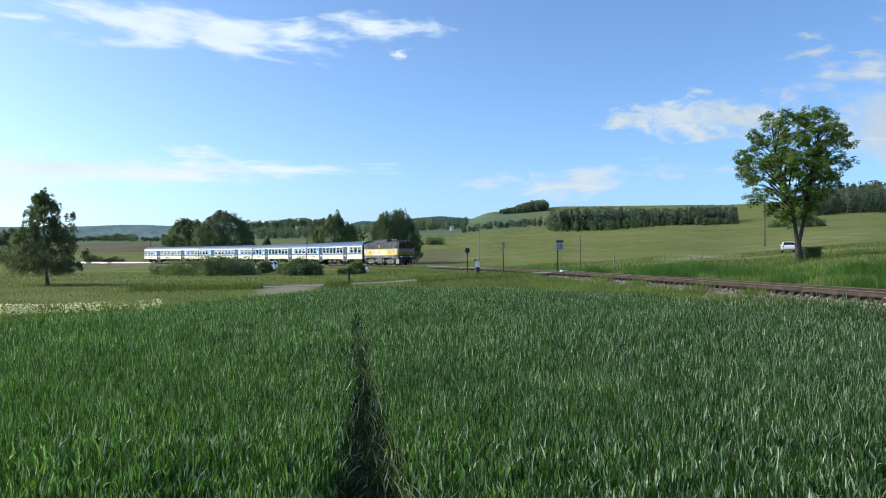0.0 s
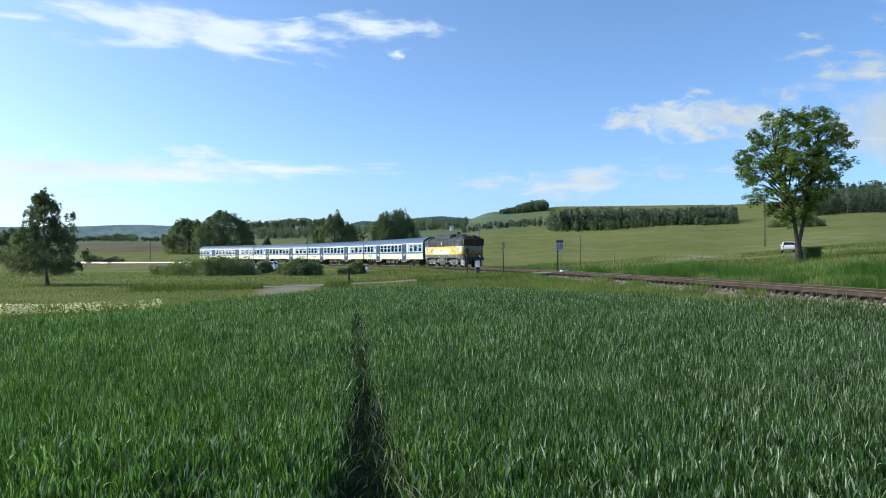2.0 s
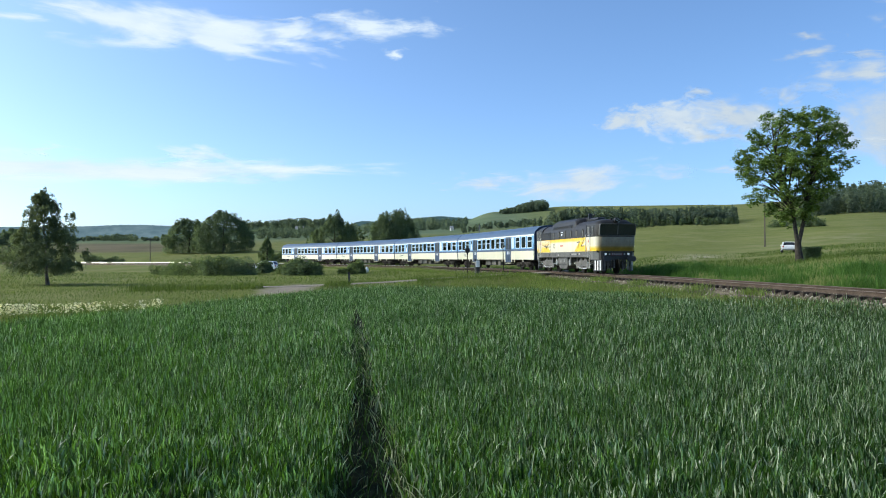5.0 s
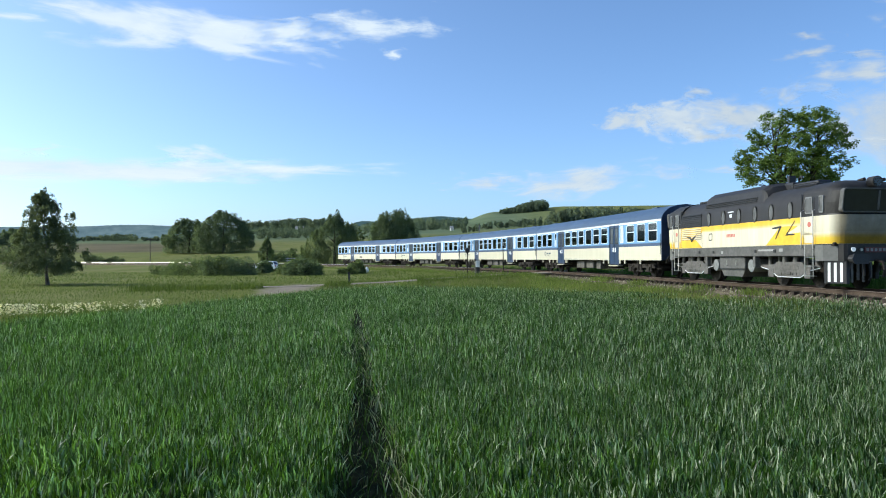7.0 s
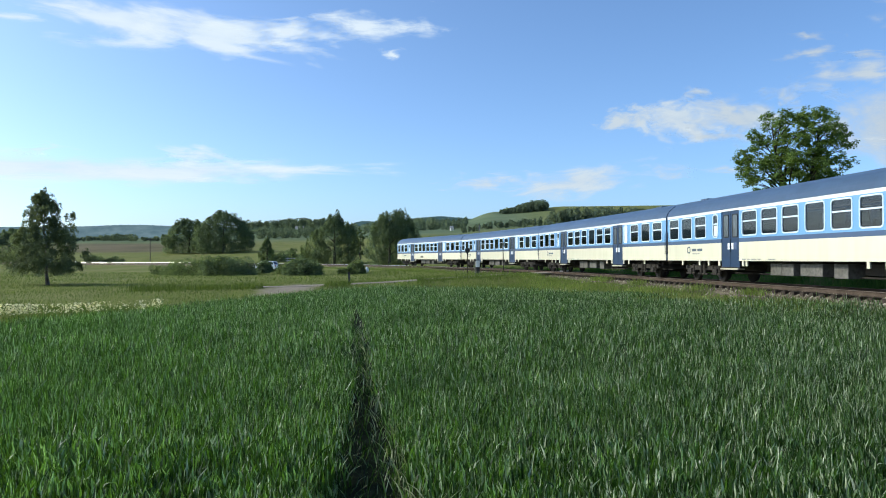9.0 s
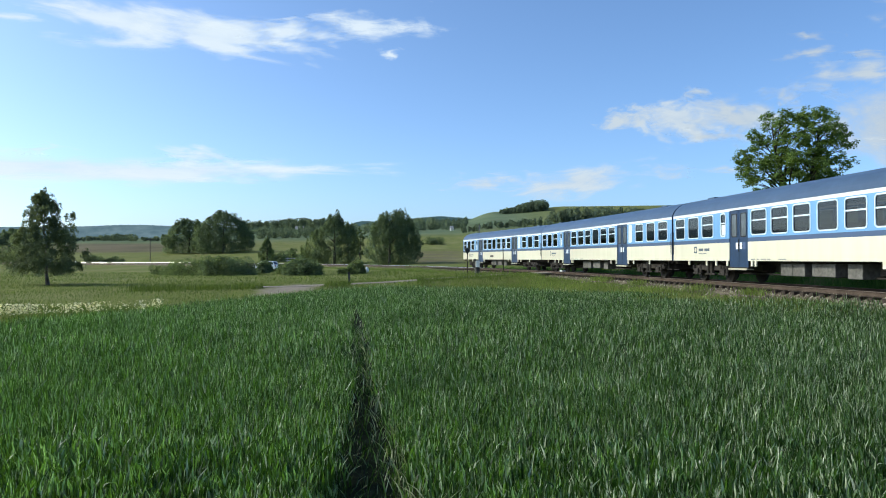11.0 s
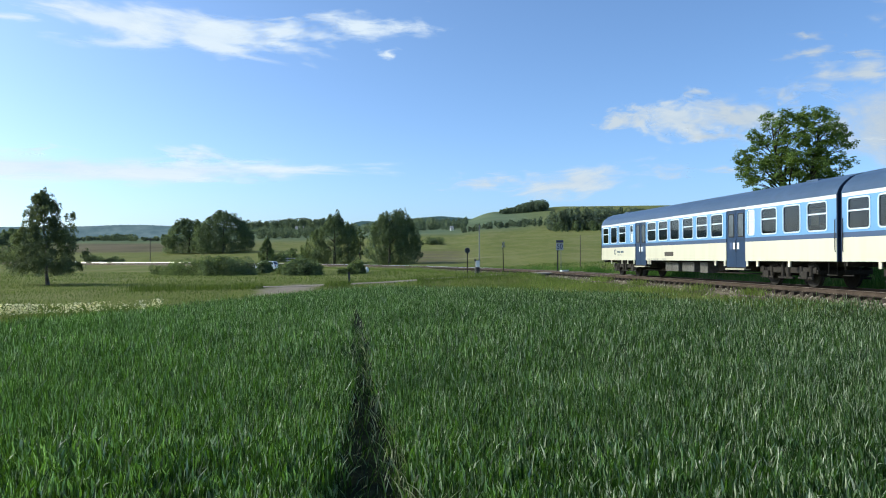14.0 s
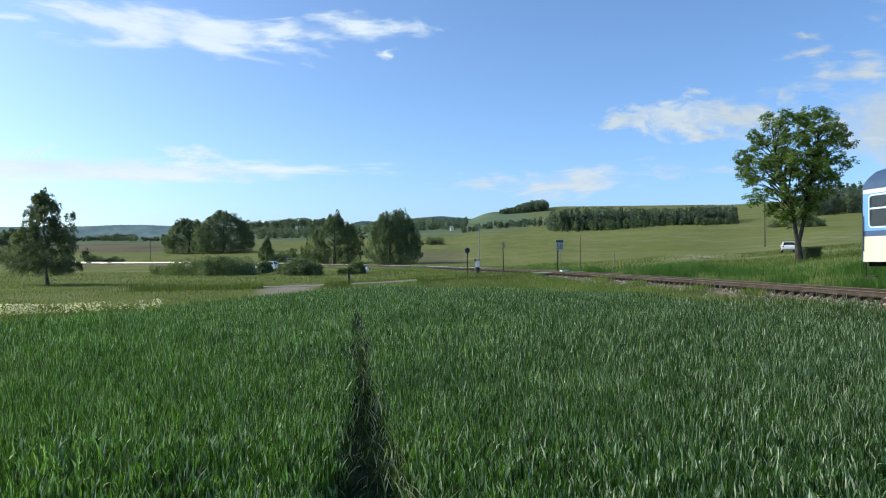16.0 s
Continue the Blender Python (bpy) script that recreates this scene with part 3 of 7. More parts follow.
def tree(name, x, y, label, height, spread, crown_from, leaf_mat, bark, seed, limbs=9, clumps=60, per=70, leaf=0.2, stems=1, trunk=0.25, droop=0.0, shape=0.6, z=None, clump_r=0.13, lean=(0, 0), cone=0.0, outline=None, strands=0):
    """A tapered trunk with limbs and a crown of small leaves in clumps; shape: height of the widest part."""
    rng = np.random.default_rng(seed)
    z0 = ground_z(x, y) if z is None else z
    t = tagged(empty(name, Matrix.Translation((x, y, z0 - 0.1))), label, "tree")
    bm = bmesh.new()
    tips = []
    for k in range(stems):
        a = k * math.tau / max(stems, 1) + seed
        lx, ly = (math.cos(a) * spread * 0.3, math.sin(a) * spread * 0.3) if stems > 1 else (0, 0)
        lx, ly = lx + lean[0], ly + lean[1]
        hs = height * (0.9 if stems == 1 else rng.uniform(0.72, 0.88))
        path = []
        for i in range(7):
            w = i / 6
            path.append(Vector((lx * w ** (1.9 if stems == 2 else 1.3) + (rng.normal() * 0.05 * height * 0.2 if 0 < i else 0) + (0.16 * math.cos(a) if stems > 1 else 0), ly * w ** (1.9 if stems == 2 else 1.3) + (rng.normal() * 0.05 * height * 0.2 if 0 < i else 0) + (0.16 * math.sin(a) if stems > 1 else 0), hs * w)))
        tube(bm, path, [trunk * (1.25 if i == 0 else 1 - 0.82 * i / 6) for i in range(7)], 8)
        for j in range(limbs):
            w = rng.uniform(max(0.12, crown_from * 0.8), 0.92)
            i = min(5, int(w * 6))
            p = path[i].lerp(path[i + 1], w * 6 - i)
            b = rng.uniform(0, math.tau)
            out = spread * (1 - abs(w - shape) * 0.9) * (rng.uniform(0.45, 0.85) if crown_from > 0.3 else rng.uniform(0.3, 0.65))
            q = p + Vector((math.cos(b) * out, math.sin(b) * out, out * (0.35 - droop)))
            mid = p.lerp(q, 0.5) + Vector((0, 0, out * 0.12))
            tube(bm, [p, mid, q], [trunk * 0.32 * (1.1 - w * 0.7), trunk * 0.2 * (1.1 - w * 0.7), 0.012], 5)
            tips.append(q)
    part("trunk", bm, bark, t)
    cs, rs = [], []
    for q in tips:
        cs.append(q)
        rs.append(spread * clump_r * rng.uniform(0.8, 1.4))
    for k in range(clumps):
        w = rng.uniform(0, 1) ** (1.7 if strands else 1.0)
        zz = height * (crown_from + (1 - crown_from) * w)
        env = math.sqrt(max(0.02, 1 - ((w - shape) / (1.02 - shape if w > shape else shape + 0.12)) ** 2))
        if cone and w > shape:
            env = max(0.05, (1.03 - w) / (1.03 - shape)) ** cone
        if outline:
            env = float(np.interp(zz, outline[0], outline[1])) / spread
        b = rng.uniform(0, math.tau)
        if outline and len(outline) > 2:
            env *= 1 + (float(np.interp(zz, outline[0], outline[2])) - 1) * max(0.0, math.cos(b))
        r = spread * env * rng.uniform(0.12, 1.0) ** 0.5 * (1 + (0.10 if outline else 0.22) * math.sin(3 * b + 7 * w + seed))
        cs.append((lean[0] * w + r * math.cos(b), lean[1] * w + r * math.sin(b), zz - droop * r * 0.6))
        rs.append(spread * clump_r * rng.uniform(0.7, 1.7))
    pts, nor = clump_points(rng, cs, rs, per)
    # hanging twigs, strung with leaves
    boughs = []
    for k in range(strands // 12):
        zz = height * (crown_from + (1 - crown_from) * (k / (strands // 12)) ** 1.5)
        env = float(np.interp(zz, outline[0], outline[1]))
        b = k * 2.4 + rng.normal(0, 0.3)
        env *= 1 + (float(np.interp(zz, outline[0], outline[2])) - 1) * max(0.0, math.cos(b))
        boughs.append((env * rng.uniform(0.45, 1.05), b, zz))
    for k in range(strands):
        r, b, zz = boughs[k % len(boughs)]
        r, zz = r + rng.normal(0, 0.17), zz + rng.normal(0, 0.13)
        b += rng.normal(0, 0.2) / max(0.4, r)
        ln = rng.uniform(0.5, 1.25) * (0.55 if zz > 5 else 1.0)
        w = rng.uniform(0, 1, 42)
        q = np.stack([r * math.cos(b) * (1 + 0.1 * w) + lean[0] * zz / height, r * math.sin(b) * (1 + 0.1 * w), zz + 0.25 * np.sin(w * 2.2) - ln * w ** 1.4], -1)
        pts = np.concatenate([pts, q + rng.normal(0, 0.055, q.shape)])
        nor = np.concatenate([nor, rng.normal(0, 0.6, q.shape) + (math.cos(b), math.sin(b), 0.3)])
    if droop > 0.3:
        pts[:, 2] -= droop * rng.uniform(0, 0.8, len(pts)) ** 2 * spread * 0.5
    keep = pts[:, 2] > (0.35 if crown_from < 0.1 else height * crown_from * 0.55)
    ob = new("crown", quads_mesh("crown", leaf_faces(rng, pts[keep], leaf, 0.35, nor[keep]).reshape(-1, 3), 4, leaf_mat))
    ob.parent = t
    return t


def bush(name, x, y, rx, ry, h, label, mat, seed, n=2500, leaf=0.14, lumps=9):
    """A low mass of leaves over a few thin stems."""
    rng = np.random.default_rng(seed)
    z0 = ground_z(x, y)
    t = tagged(empty(name, Matrix.Translation((x, y, z0 - 0.05))), label, "bush")
    bm = bmesh.new()
    cs, rs = [], []
    for k in range(lumps):
        a, r = rng.uniform(0, math.tau), math.sqrt(rng.uniform(0, 1.1))
        hh = h * rng.uniform(0.25, 0.88) * (1 - 0.4 * r)
        c = (rx * r * math.cos(a), ry * r * math.sin(a), hh)
        cs.append(c)
        rs.append(h * rng.uniform(0.13, 0.36))
        tube(bm, [(0, 0, 0), (c[0] * 0.8, c[1] * 0.8, hh * 0.6), c], [0.05, 0.03, 0.01], 5)
    part("stems", bm, M_BARK, t)
    pts, nor = clump_points(rng, cs, rs, n // lumps)
    low = pts.copy()
    low[:, 2] *= rng.uniform(0.05, 0.7, len(low))
    pts, nor = np.concatenate([pts, low]), np.concatenate([nor, nor])
    keep = pts[:, 2] > 0.03
    ob = new("foliage", quads_mesh("foliage", leaf_faces(rng, pts[keep], leaf, 0.35, nor[keep]).reshape(-1, 3), 4, mat))
    ob.parent = t
    return t


def at_bearing(px, d):
    """Plan place at a bearing (thousandths) and a distance ahead."""
    return px * d / 1000.0, d


def maple(x, y, label, seed):
    """A maple on two stems from a low fork; boughs carry separate sprays of leaves, with sky between them."""
    rng = np.random.default_rng(seed)
    t = tagged(empty("maple_tree", Matrix.Translation((x, y, ground_z(x, y) - 0.1))), label, "tree")
    hz = (3.0, 3.6, 4.4, 5.1, 6.1, 7.2, 8.3, 9.4, 10.4, 11.1)
    left = (1.3, 2.2, 3.5, 4.0, 4.7, 4.5, 3.9, 3.4, 2.5, 1.6)
    right = (0.5, 1.0, 1.7, 2.5, 3.5, 3.6, 3.4, 3.1, 2.4, 1.7)
    bm = bmesh.new()
    tube(bm, [(0, 0, -0.3), (-0.02, 0, 0.25), (-0.1, 0, 0.9), (-0.14, 0, 1.5)], [0.36, 0.27, 0.23, 0.21], 10)
    stems = ([(-0.12, 0, 1.2), (-0.24, 0.05, 2.1), (-0.34, 0.1, 3.0), (-0.5, 0.2, 4.2), (-1.0, 0.3, 6.0), (-1.5, 0.3, 7.8), (-1.8, 0.2, 9.6)],
             [(-0.12, 0, 1.2), (0.08, -0.05, 2.1), (0.26, -0.1, 3.0), (0.32, -0.2, 4.2), (0.7, -0.25, 6.0), (1.1, -0.15, 7.8), (1.5, 0.0, 9.7)])
    for st in stems:
        tube(bm, st, [0.15, 0.135, 0.125, 0.11, 0.08, 0.05, 0.02], 9)
    lobes = [(-1.3, -0.9, 3.35, 0.6), (-0.5, -1.2, 3.55, 0.65), (0.35, -1.1, 3.9, 0.6), (-2.1, -0.4, 3.7, 0.6), (-0.9, -1.0, 4.5, 0.7), (0.9, -0.6, 4.5, 0.6)]
    for zz in np.arange(3.3, 10.6, 0.62):
        for side in (-1, 1):
            reach = float(np.interp(zz, hz, left if side < 0 else right)) * rng.uniform(0.72, 1.04)
            lobes.append((side * (reach - 0.35), rng.normal(0, 0.5), zz + rng.normal(0, 0.12), rng.uniform(0.38, 0.6)))
    for k in range(4000):
        zz = rng.uniform(3.1, 10.3)
        lo, hi = -float(np.interp(zz, hz, left)) + 0.7, float(np.interp(zz, hz, right)) - 0.7
        xx = rng.uniform(min(lo, -0.6), max(hi, 0.5))
        half = max(1.0, (hi - lo) / 2 + 0.3)
        yy = rng.uniform(-1, 1) * 0.85 * half * math.sqrt(max(0.0, 1 - ((xx - (lo + hi) / 2) / half) ** 2))
        if zz > 9.9 and abs(xx + 0.1) < 0.5 or xx > 1.7 and 4.9 < zz < 6.0:
            continue
        if all((xx - a) ** 2 + (yy - b) ** 2 + 1.3 * (zz - c) ** 2 > 1.38 for a, b, c, r in lobes):
            lobes.append((xx, yy, zz, rng.uniform(0.5, 0.82)))
    pts, nor = [], []
    for a, b, c, r in lobes:
        st = stems[0] if a < -0.25 else stems[1]
        zs = max(3.3, c - 0.9 - 0.40 * math.hypot(a, b))
        p = Vector([float(np.interp(zs, [q[2] for q in st], [q[i] for q in st])) for i in range(3)])
        q = Vector((a, b, c - 0.15))
        mid = p.lerp(q, 0.5) + Vector((rng.normal(0, 0.1), rng.normal(0, 0.1), 0.18 * (q - p).length - 0.1))
        thick = 0.02 + 0.012 * (q - p).length
        tube(bm, [p, p.lerp(mid, 0.6) + Vector((0, 0, 0.05)), mid, q], [thick, thick * 0.8, thick * 0.6, 0.01], 5)
        n_sub = int(21 * (r / 0.65) ** 2)
        for k in range(n_sub):
            d = rng.normal(size=3)
            d /= np.linalg.norm(d)
            cc = np.array((a, b, c)) + d * r * rng.uniform(0.35, 1.0) * np.array((1.1, 1.1, 0.9))
            m = 20
            e = rng.normal(size=(m, 3))
            e /= np.linalg.norm(e, axis=1)[:, None]
            pts.append(cc + e * (rng.uniform(0.1, 1.0, m) ** 0.5)[:, None] * np.array((0.25, 0.25, 0.17)))
            nor.append(np.array((d[0], d[1], abs(d[2]) + 0.5)) * 0.9 + e * 0.5)
    part("trunk", bm, M_BARK, t)
    ob = new("crown", quads_mesh("crown", leaf_faces(rng, np.concatenate(pts), 0.086, 0.45, np.concatenate(nor)).reshape(-1, 3), 4, M_LEAF_MAPLE))
    ob.parent = t
    return t


def dense_tree(name, x, y, label, height, profile, leaf_mat, seed, n=24000, leaf=0.13, lump=0.12, plumes=16, shag=0.0):
    """A tree leafy to the ground: an uneven, closely leaved crown with loose shoots on top, over a trunk and limbs."""
    rng = np.random.default_rng(seed)
    t = tagged(empty(name, Matrix.Translation((x, y, ground_z(x, y) - 0.1))), label, "tree")
    pw, pr = [p[0] for p in profile], [p[1] for p in profile]
    bm = bmesh.new()
    tube(bm, [(0, 0, -0.3), (0.1, 0, height * 0.4), (0, 0.1, height * 0.85)], [0.03 * height, 0.02 * height, 0.02], 8)
    for k in range(9):
        w = 0.2 + 0.07 * k
        b = k * 2.4
        r = float(np.interp(w + 0.15, pw, pr)) * 0.75
        tube(bm, [(0.05, 0, height * w), (r * 0.5 * math.cos(b), r * 0.5 * math.sin(b), height * (w + 0.1)), (r * math.cos(b), r * math.sin(b), height * (w + 0.14))], [0.010 * height, 0.007 * height, 0.02], 5)
    part("trunk", bm, M_BARK, t)
    w = rng.uniform(0, 1, n * 2)
    w = w[rng.uniform(0, max(pr), n * 2) < np.interp(w, pw, pr) + 0.15 * max(pr)][:n]
    n = len(w)
    b = rng.uniform(0, math.tau, n)
    R = np.interp(w, pw, pr)
    wave = np.sin(3 * b + 6 * w + seed) * np.sin(2 * b - 9 * w) + 0.7 * np.sin(7 * b + 3 * np.sin(11 * w + seed)) * np.sin(17 * w + 2 * np.sin(3 * b)) + 0.5 * np.sin(13 * b + seed) * np.sin(31 * w + 4 * np.sin(5 * b))
    R = R * (1 + lump * wave) + rng.normal(0, 0.018, n) * max(pr)
    deep = 1 - 0.4 * rng.uniform(0, 1, n) ** 2.2
    top = np.clip(w - 0.35, 0, 1)
    pts = np.stack([R * deep * np.cos(b), R * deep * np.sin(b), height * (w + 0.03 * wave * top) - shag * height * 0.06 * rng.uniform(0, 1, n) ** 2], -1)
    nor = np.stack([np.cos(b), np.sin(b), 0.15 + 1.5 * top], -1)
    more_p, more_n = [pts], [nor]
    for k in range(plumes):
        ww, bb = rng.uniform(0.04, 1.0) ** 0.7 * 0.97, rng.uniform(0, math.tau)
        rr = float(np.interp(ww, pw, pr)) * rng.uniform(0.72, 1.0)
        ln = height * rng.uniform(0.06, 0.15) * (0.6 + 0.7 * ww)
        girth = max(pr) * rng.uniform(0.07, 0.15)
        u = rng.uniform(0, 1, 190)
        e = rng.normal(size=(190, 2))
        e /= np.linalg.norm(e, axis=1)[:, None]
        g = girth * np.sqrt(np.clip(1.02 - u ** 1.5, 0, 1)) * rng.uniform(0.3, 1, 190) ** 0.5
        out = rr * (1 + 0.16 * u * (1 - ww))
        q = np.stack([out * math.cos(bb) + e[:, 0] * g, out * math.sin(bb) + e[:, 1] * g, height * ww + ln * (1.5 * u - 0.75) * (1 - 0.5 * shag * (ww < 0.8))], -1)
        more_p.append(q)
        more_n.append(np.stack([e[:, 0], e[:, 1], u * 0.8], -1) + np.array((math.cos(bb), math.sin(bb), 0.3)) * 0.7)
    pts, nor = np.concatenate(more_p), np.concatenate(more_n)
    keep = pts[:, 2] > 0.05
    ob = new("crown", quads_mesh("crown", leaf_faces(rng, pts[keep], leaf, 0.3, nor[keep]).reshape(-1, 3), 4, leaf_mat))
    ob.parent = t
    return t


maple(24.85, 50.5, "broad green maple with a low forked trunk beside the track", 7)
tree("birch_tree", -29.4, 54, "drooping birch with a dark crown standing in the meadow", 7.0, 2.7, 0.2, M_LEAF_BIRCH, M_BIRCH, 5, 26, 90, 44, 0.056, trunk=0.13, droop=0.2, shape=0.3, clump_r=0.075, lean=(-0.5, 0),
     outline=((1.0, 1.6, 2.2, 3.0, 3.7, 4.3, 4.7, 5.2, 5.8, 6.4, 7.0), (1.7, 2.6, 2.65, 2.35, 2.15, 1.75, 1.2, 1.1, 0.75, 0.65, 0.1), (0.95, 1.05, 1.05, 0.95, 0.95, 1.0, 1.65, 1.9, 1.7, 1.3, 1.0)), strands=1050)
DOME = ((0.0, 0.9), (0.12, 0.97), (0.3, 1.0), (0.5, 0.95), (0.7, 0.78), (0.85, 0.55), (0.95, 0.3), (1.0, 0.05))
SPIRE = ((0.0, 0.7), (0.15, 0.95), (0.35, 1.0), (0.55, 0.85), (0.72, 0.62), (0.86, 0.42), (0.95, 0.25), (1.0, 0.05))


def crown_of(shape, r):
    return tuple((w, v * r) for w, v in shape)


dense_tree("alder_tree", *at_bearing(-150, 150), "dense dark green tree beside the railway line", 10.9, crown_of(SPIRE, 4.5), M_LEAF_DARK, 11, 12000, 0.098, 0.16, 120, 0.8)
dense_tree("alder_tree", *at_bearing(-131, 154), "dense dark green tree beside the railway line", 8.4, crown_of(DOME, 2.9), M_LEAF_DARK, 12, 7000, 0.098, 0.14, 70, 0.6)
dense_tree("alder_tree", *at_bearing(-176, 152), "lighter green tree beside the railway line", 7.6, crown_of(SPIRE, 3.2), M_LEAF_BUSH, 13, 7000, 0.098, 0.15, 75, 0.8)
tree("ash_tree", *at_bearing(-114, 146), "slender grey-green tree on a thin trunk", 7.6, 1.5, 0.3, M_LEAF_BUSH, M_BARK, 14, 8, 40, 70, 0.12, trunk=0.12, shape=0.5)
dense_tree("round_tree", *at_bearing(-74, 138), "large rounded dark green tree beside the railway line", 9.9, crown_of(DOME, 4.5), M_LEAF_DARK, 17, 14000, 0.098, 0.10, 130)
dense_tree("round_tree", *at_bearing(-58, 142), "tall leafy dark green tree with loose top shoots", 10.2, crown_of(SPIRE, 4.1), M_LEAF_DARK, 18, 12000, 0.098, 0.12, 125)
dense_tree("willow_tree", *at_bearing(-303, 335), "broad dark green willow behind the line", 18.6, crown_of(DOME, 13.2), M_LEAF_DARK, 21, 20000, 0.26, 0.05, 130)
dense_tree("willow_tree", *at_bearing(-350, 345), "lower, wider dark green willow behind the line", 15.8, crown_of(DOME, 12.0), M_LEAF_DARK, 22, 16000, 0.26, 0.08, 110)
dense_tree("willow_tree", *at_bearing(-592, 230), "wide dark green willow clump behind the line", 11.0, crown_of(DOME, 8.6), M_LEAF_DARK, 23, 9000, 0.21, 0.10, 90)
dense_tree("small_tree", *at_bearing(-243, 178), "small bright green tree near the line", 6.2, crown_of(SPIRE, 2.0), M_LEAF_BUSH, 31, 2000, 0.12, 0.22, 60, 0.4)

# bushes: bearing, distance, half widths, height, leaf
for k, (b, d, rx, ry, h, mt, name, lab) in enumerate((
        (-232, 190, 3.2, 2.0, 3.8, M_LEAF_DARK, "bush", "dark bush behind the railway line"),
        (-205, 196, 5.0, 2.5, 4.2, M_LEAF_BUSH, "bush", "light green bushes behind the railway line"),
        (-185, 186, 3.0, 2.0, 3.6, M_LEAF_BUSH, "bush", "light green bushes behind the railway line"),
        (-482, 240, 3.2, 2.0, 3.6, M_LEAF_DARK, "bush", "low dark bush on the field edge"),
        (-451, 240, 3.2, 1.8, 2.6, M_LEAF_DARK, "bush", "low dark bush on the field edge"),
        (-372, 92, 3.0, 1.6, 1.7, M_LEAF_BUSH, "bush", "tangled green bush beside the lane"),
        (-335, 88, 3.4, 1.8, 2.8, M_LEAF_BUSH, "bush", "tangled green bush beside the lane"),
        (-298, 84, 3.2, 1.8, 2.6, M_LEAF_DARK, "bush", "tangled green bush beside the lane"),
        (-280, 86, 1.5, 1.2, 2.6, M_LEAF_DARK, "bush", "tangled green bush beside the lane"),
        (-306, 84, 0.9, 0.9, 2.9, M_LEAF_BUSH, "bush", "upright leafy shrub beside the lane"),
        (-248, 92, 0.55, 0.7, 1.9, M_LEAF_DARK, "bush", "rounded bush in front of the white car"),
        (-244, 98, 0.45, 0.5, 2.1, M_LEAF_DARK, "bush", "rounded bush in front of the white car"),
        (-210, 88, 1.4, 1.2, 2.0, M_LEAF_BUSH, "bush", "tangled green bush beside the lane"),
        (-195, 82, 2.0, 1.2, 2.3, M_LEAF_DARK, "bush", "tangled brown-green bush beside the lane"),
        (-183, 84, 1.2, 1.0, 1.8, M_LEAF_BUSH, "bush", "tangled brown-green bush beside the lane"),
        (-118, 86, 1.0, 0.8, 1.7, M_LEAF_BUSH, "bush", "loose weedy shrub near the line"),
        (-128, 84, 1.4, 0.8, 1.0, M_LEAF_BUSH, "bush", "loose weedy shrub near the line"),
        (497, 290, 3.0, 3.0, 8.5, M_LEAF_DARK, "bush", "tall dark thicket in the open field"),
        (513, 285, 4.0, 3.0, 5.0, M_LEAF_DARK, "bush", "tall dark thicket in the open field"),
        (-15, 330, 5.0, 3.0, 5.0, M_LEAF_DARK, "bush", "round dark thicket on the field slope"),
        (465, 330, 4.5, 3.0, 5.5, M_LEAF_DARK, "bush", "tall dark thicket in the open field"))):
    x, y = at_bearing(b, d)
    bush(name, x, y, rx, ry, h, lab, mt, 200 + k, 3000 if d < 100 else 1500, 0.098 if d < 100 else 0.22, 22)


def clipped_hedge(x, y, w, d, h, label, seed):
    """A short hedge cut to a box, over a few stems."""
    rg = np.random.default_rng(seed)
    t = tagged(empty("hedge", Matrix.Translation((x, y, ground_z(x, y) - 0.03))), label, "hedge")
    part("stems", tubes(*[([(k * w / 4, 0, -0.1), (k * w / 3.4, 0.05 * k, h * 0.8)], 0.025) for k in (-1.5, -0.5, 0.5, 1.5)], sides=5), M_BARK, t)
    q = rg.uniform(-1, 1, (5200, 3))
    q = q / np.max(np.abs(q), axis=1)[:, None] * (1 - 0.3 * rg.uniform(0, 1, len(q)) ** 2)[:, None] + rg.normal(0, 0.03, q.shape)
    pts = np.stack([q[:, 0] * w / 2, q[:, 1] * d / 2, (q[:, 2] + 1) / 2 * h], -1)
    ob = new("foliage", quads_mesh("foliage", leaf_faces(rg, pts, 0.045, 0.2, q).reshape(-1, 3), 4, M_LEAF_DARK))
    ob.parent = t


clipped_hedge(26.15, 51.6, 1.25, 0.8, 0.92, "small dark hedge clipped to a box beside the maple", 41)


# ---------------------------------------------------------------- the train
def coach_paint():
    m, nt, b = shader("coach_paint")
    tc = nt.nodes.new("ShaderNodeTexCoord")
    sep = nt.nodes.new("ShaderNodeSeparateXYZ")
    nt.links.new(tc.outputs["Object"], sep.inputs[0])
    mr = nt.nodes.new("ShaderNodeMapRange")
    mr.inputs["From Min"].default_value, mr.inputs["From Max"].default_value = 0.0, 4.0
    nt.links.new(sep.outputs["Z"], mr.inputs["Value"])
    cream, navy, blue, white = (0.70, 0.655, 0.49), (0.016, 0.048, 0.135), (0.125, 0.315, 0.60), (0.76, 0.79, 0.83)
    col = ramp(nt, mr.outputs[0], ((0.0, cream), (1.765 / 4, navy), (1.93 / 4, blue), (3.10 / 4, white)), True)
    streaks = ramp(nt, noise_at(nt, 1.0, 4, 0.6, stretch=(3.0, 3.0, 0.25)), ((0.3, (0.93, 0.92, 0.89)), (0.6, (1, 1, 1))))
    nt.links.new(mix(nt, 1.0, col, streaks, "MULTIPLY"), b.inputs["Base Color"])
    b.inputs["Roughness"].default_value = 0.42
    b.inputs["Specular IOR Level"].default_value = 0.7
    b.inputs["Coat Weight"].default_value = 1.0
    b.inputs["Coat Roughness"].default_value = 0.25
    b.inputs["Coat IOR"].default_value = 1.8
    bump(nt, b, noise_at(nt, 2.5, 2), 0.06, 0.01)
    return m


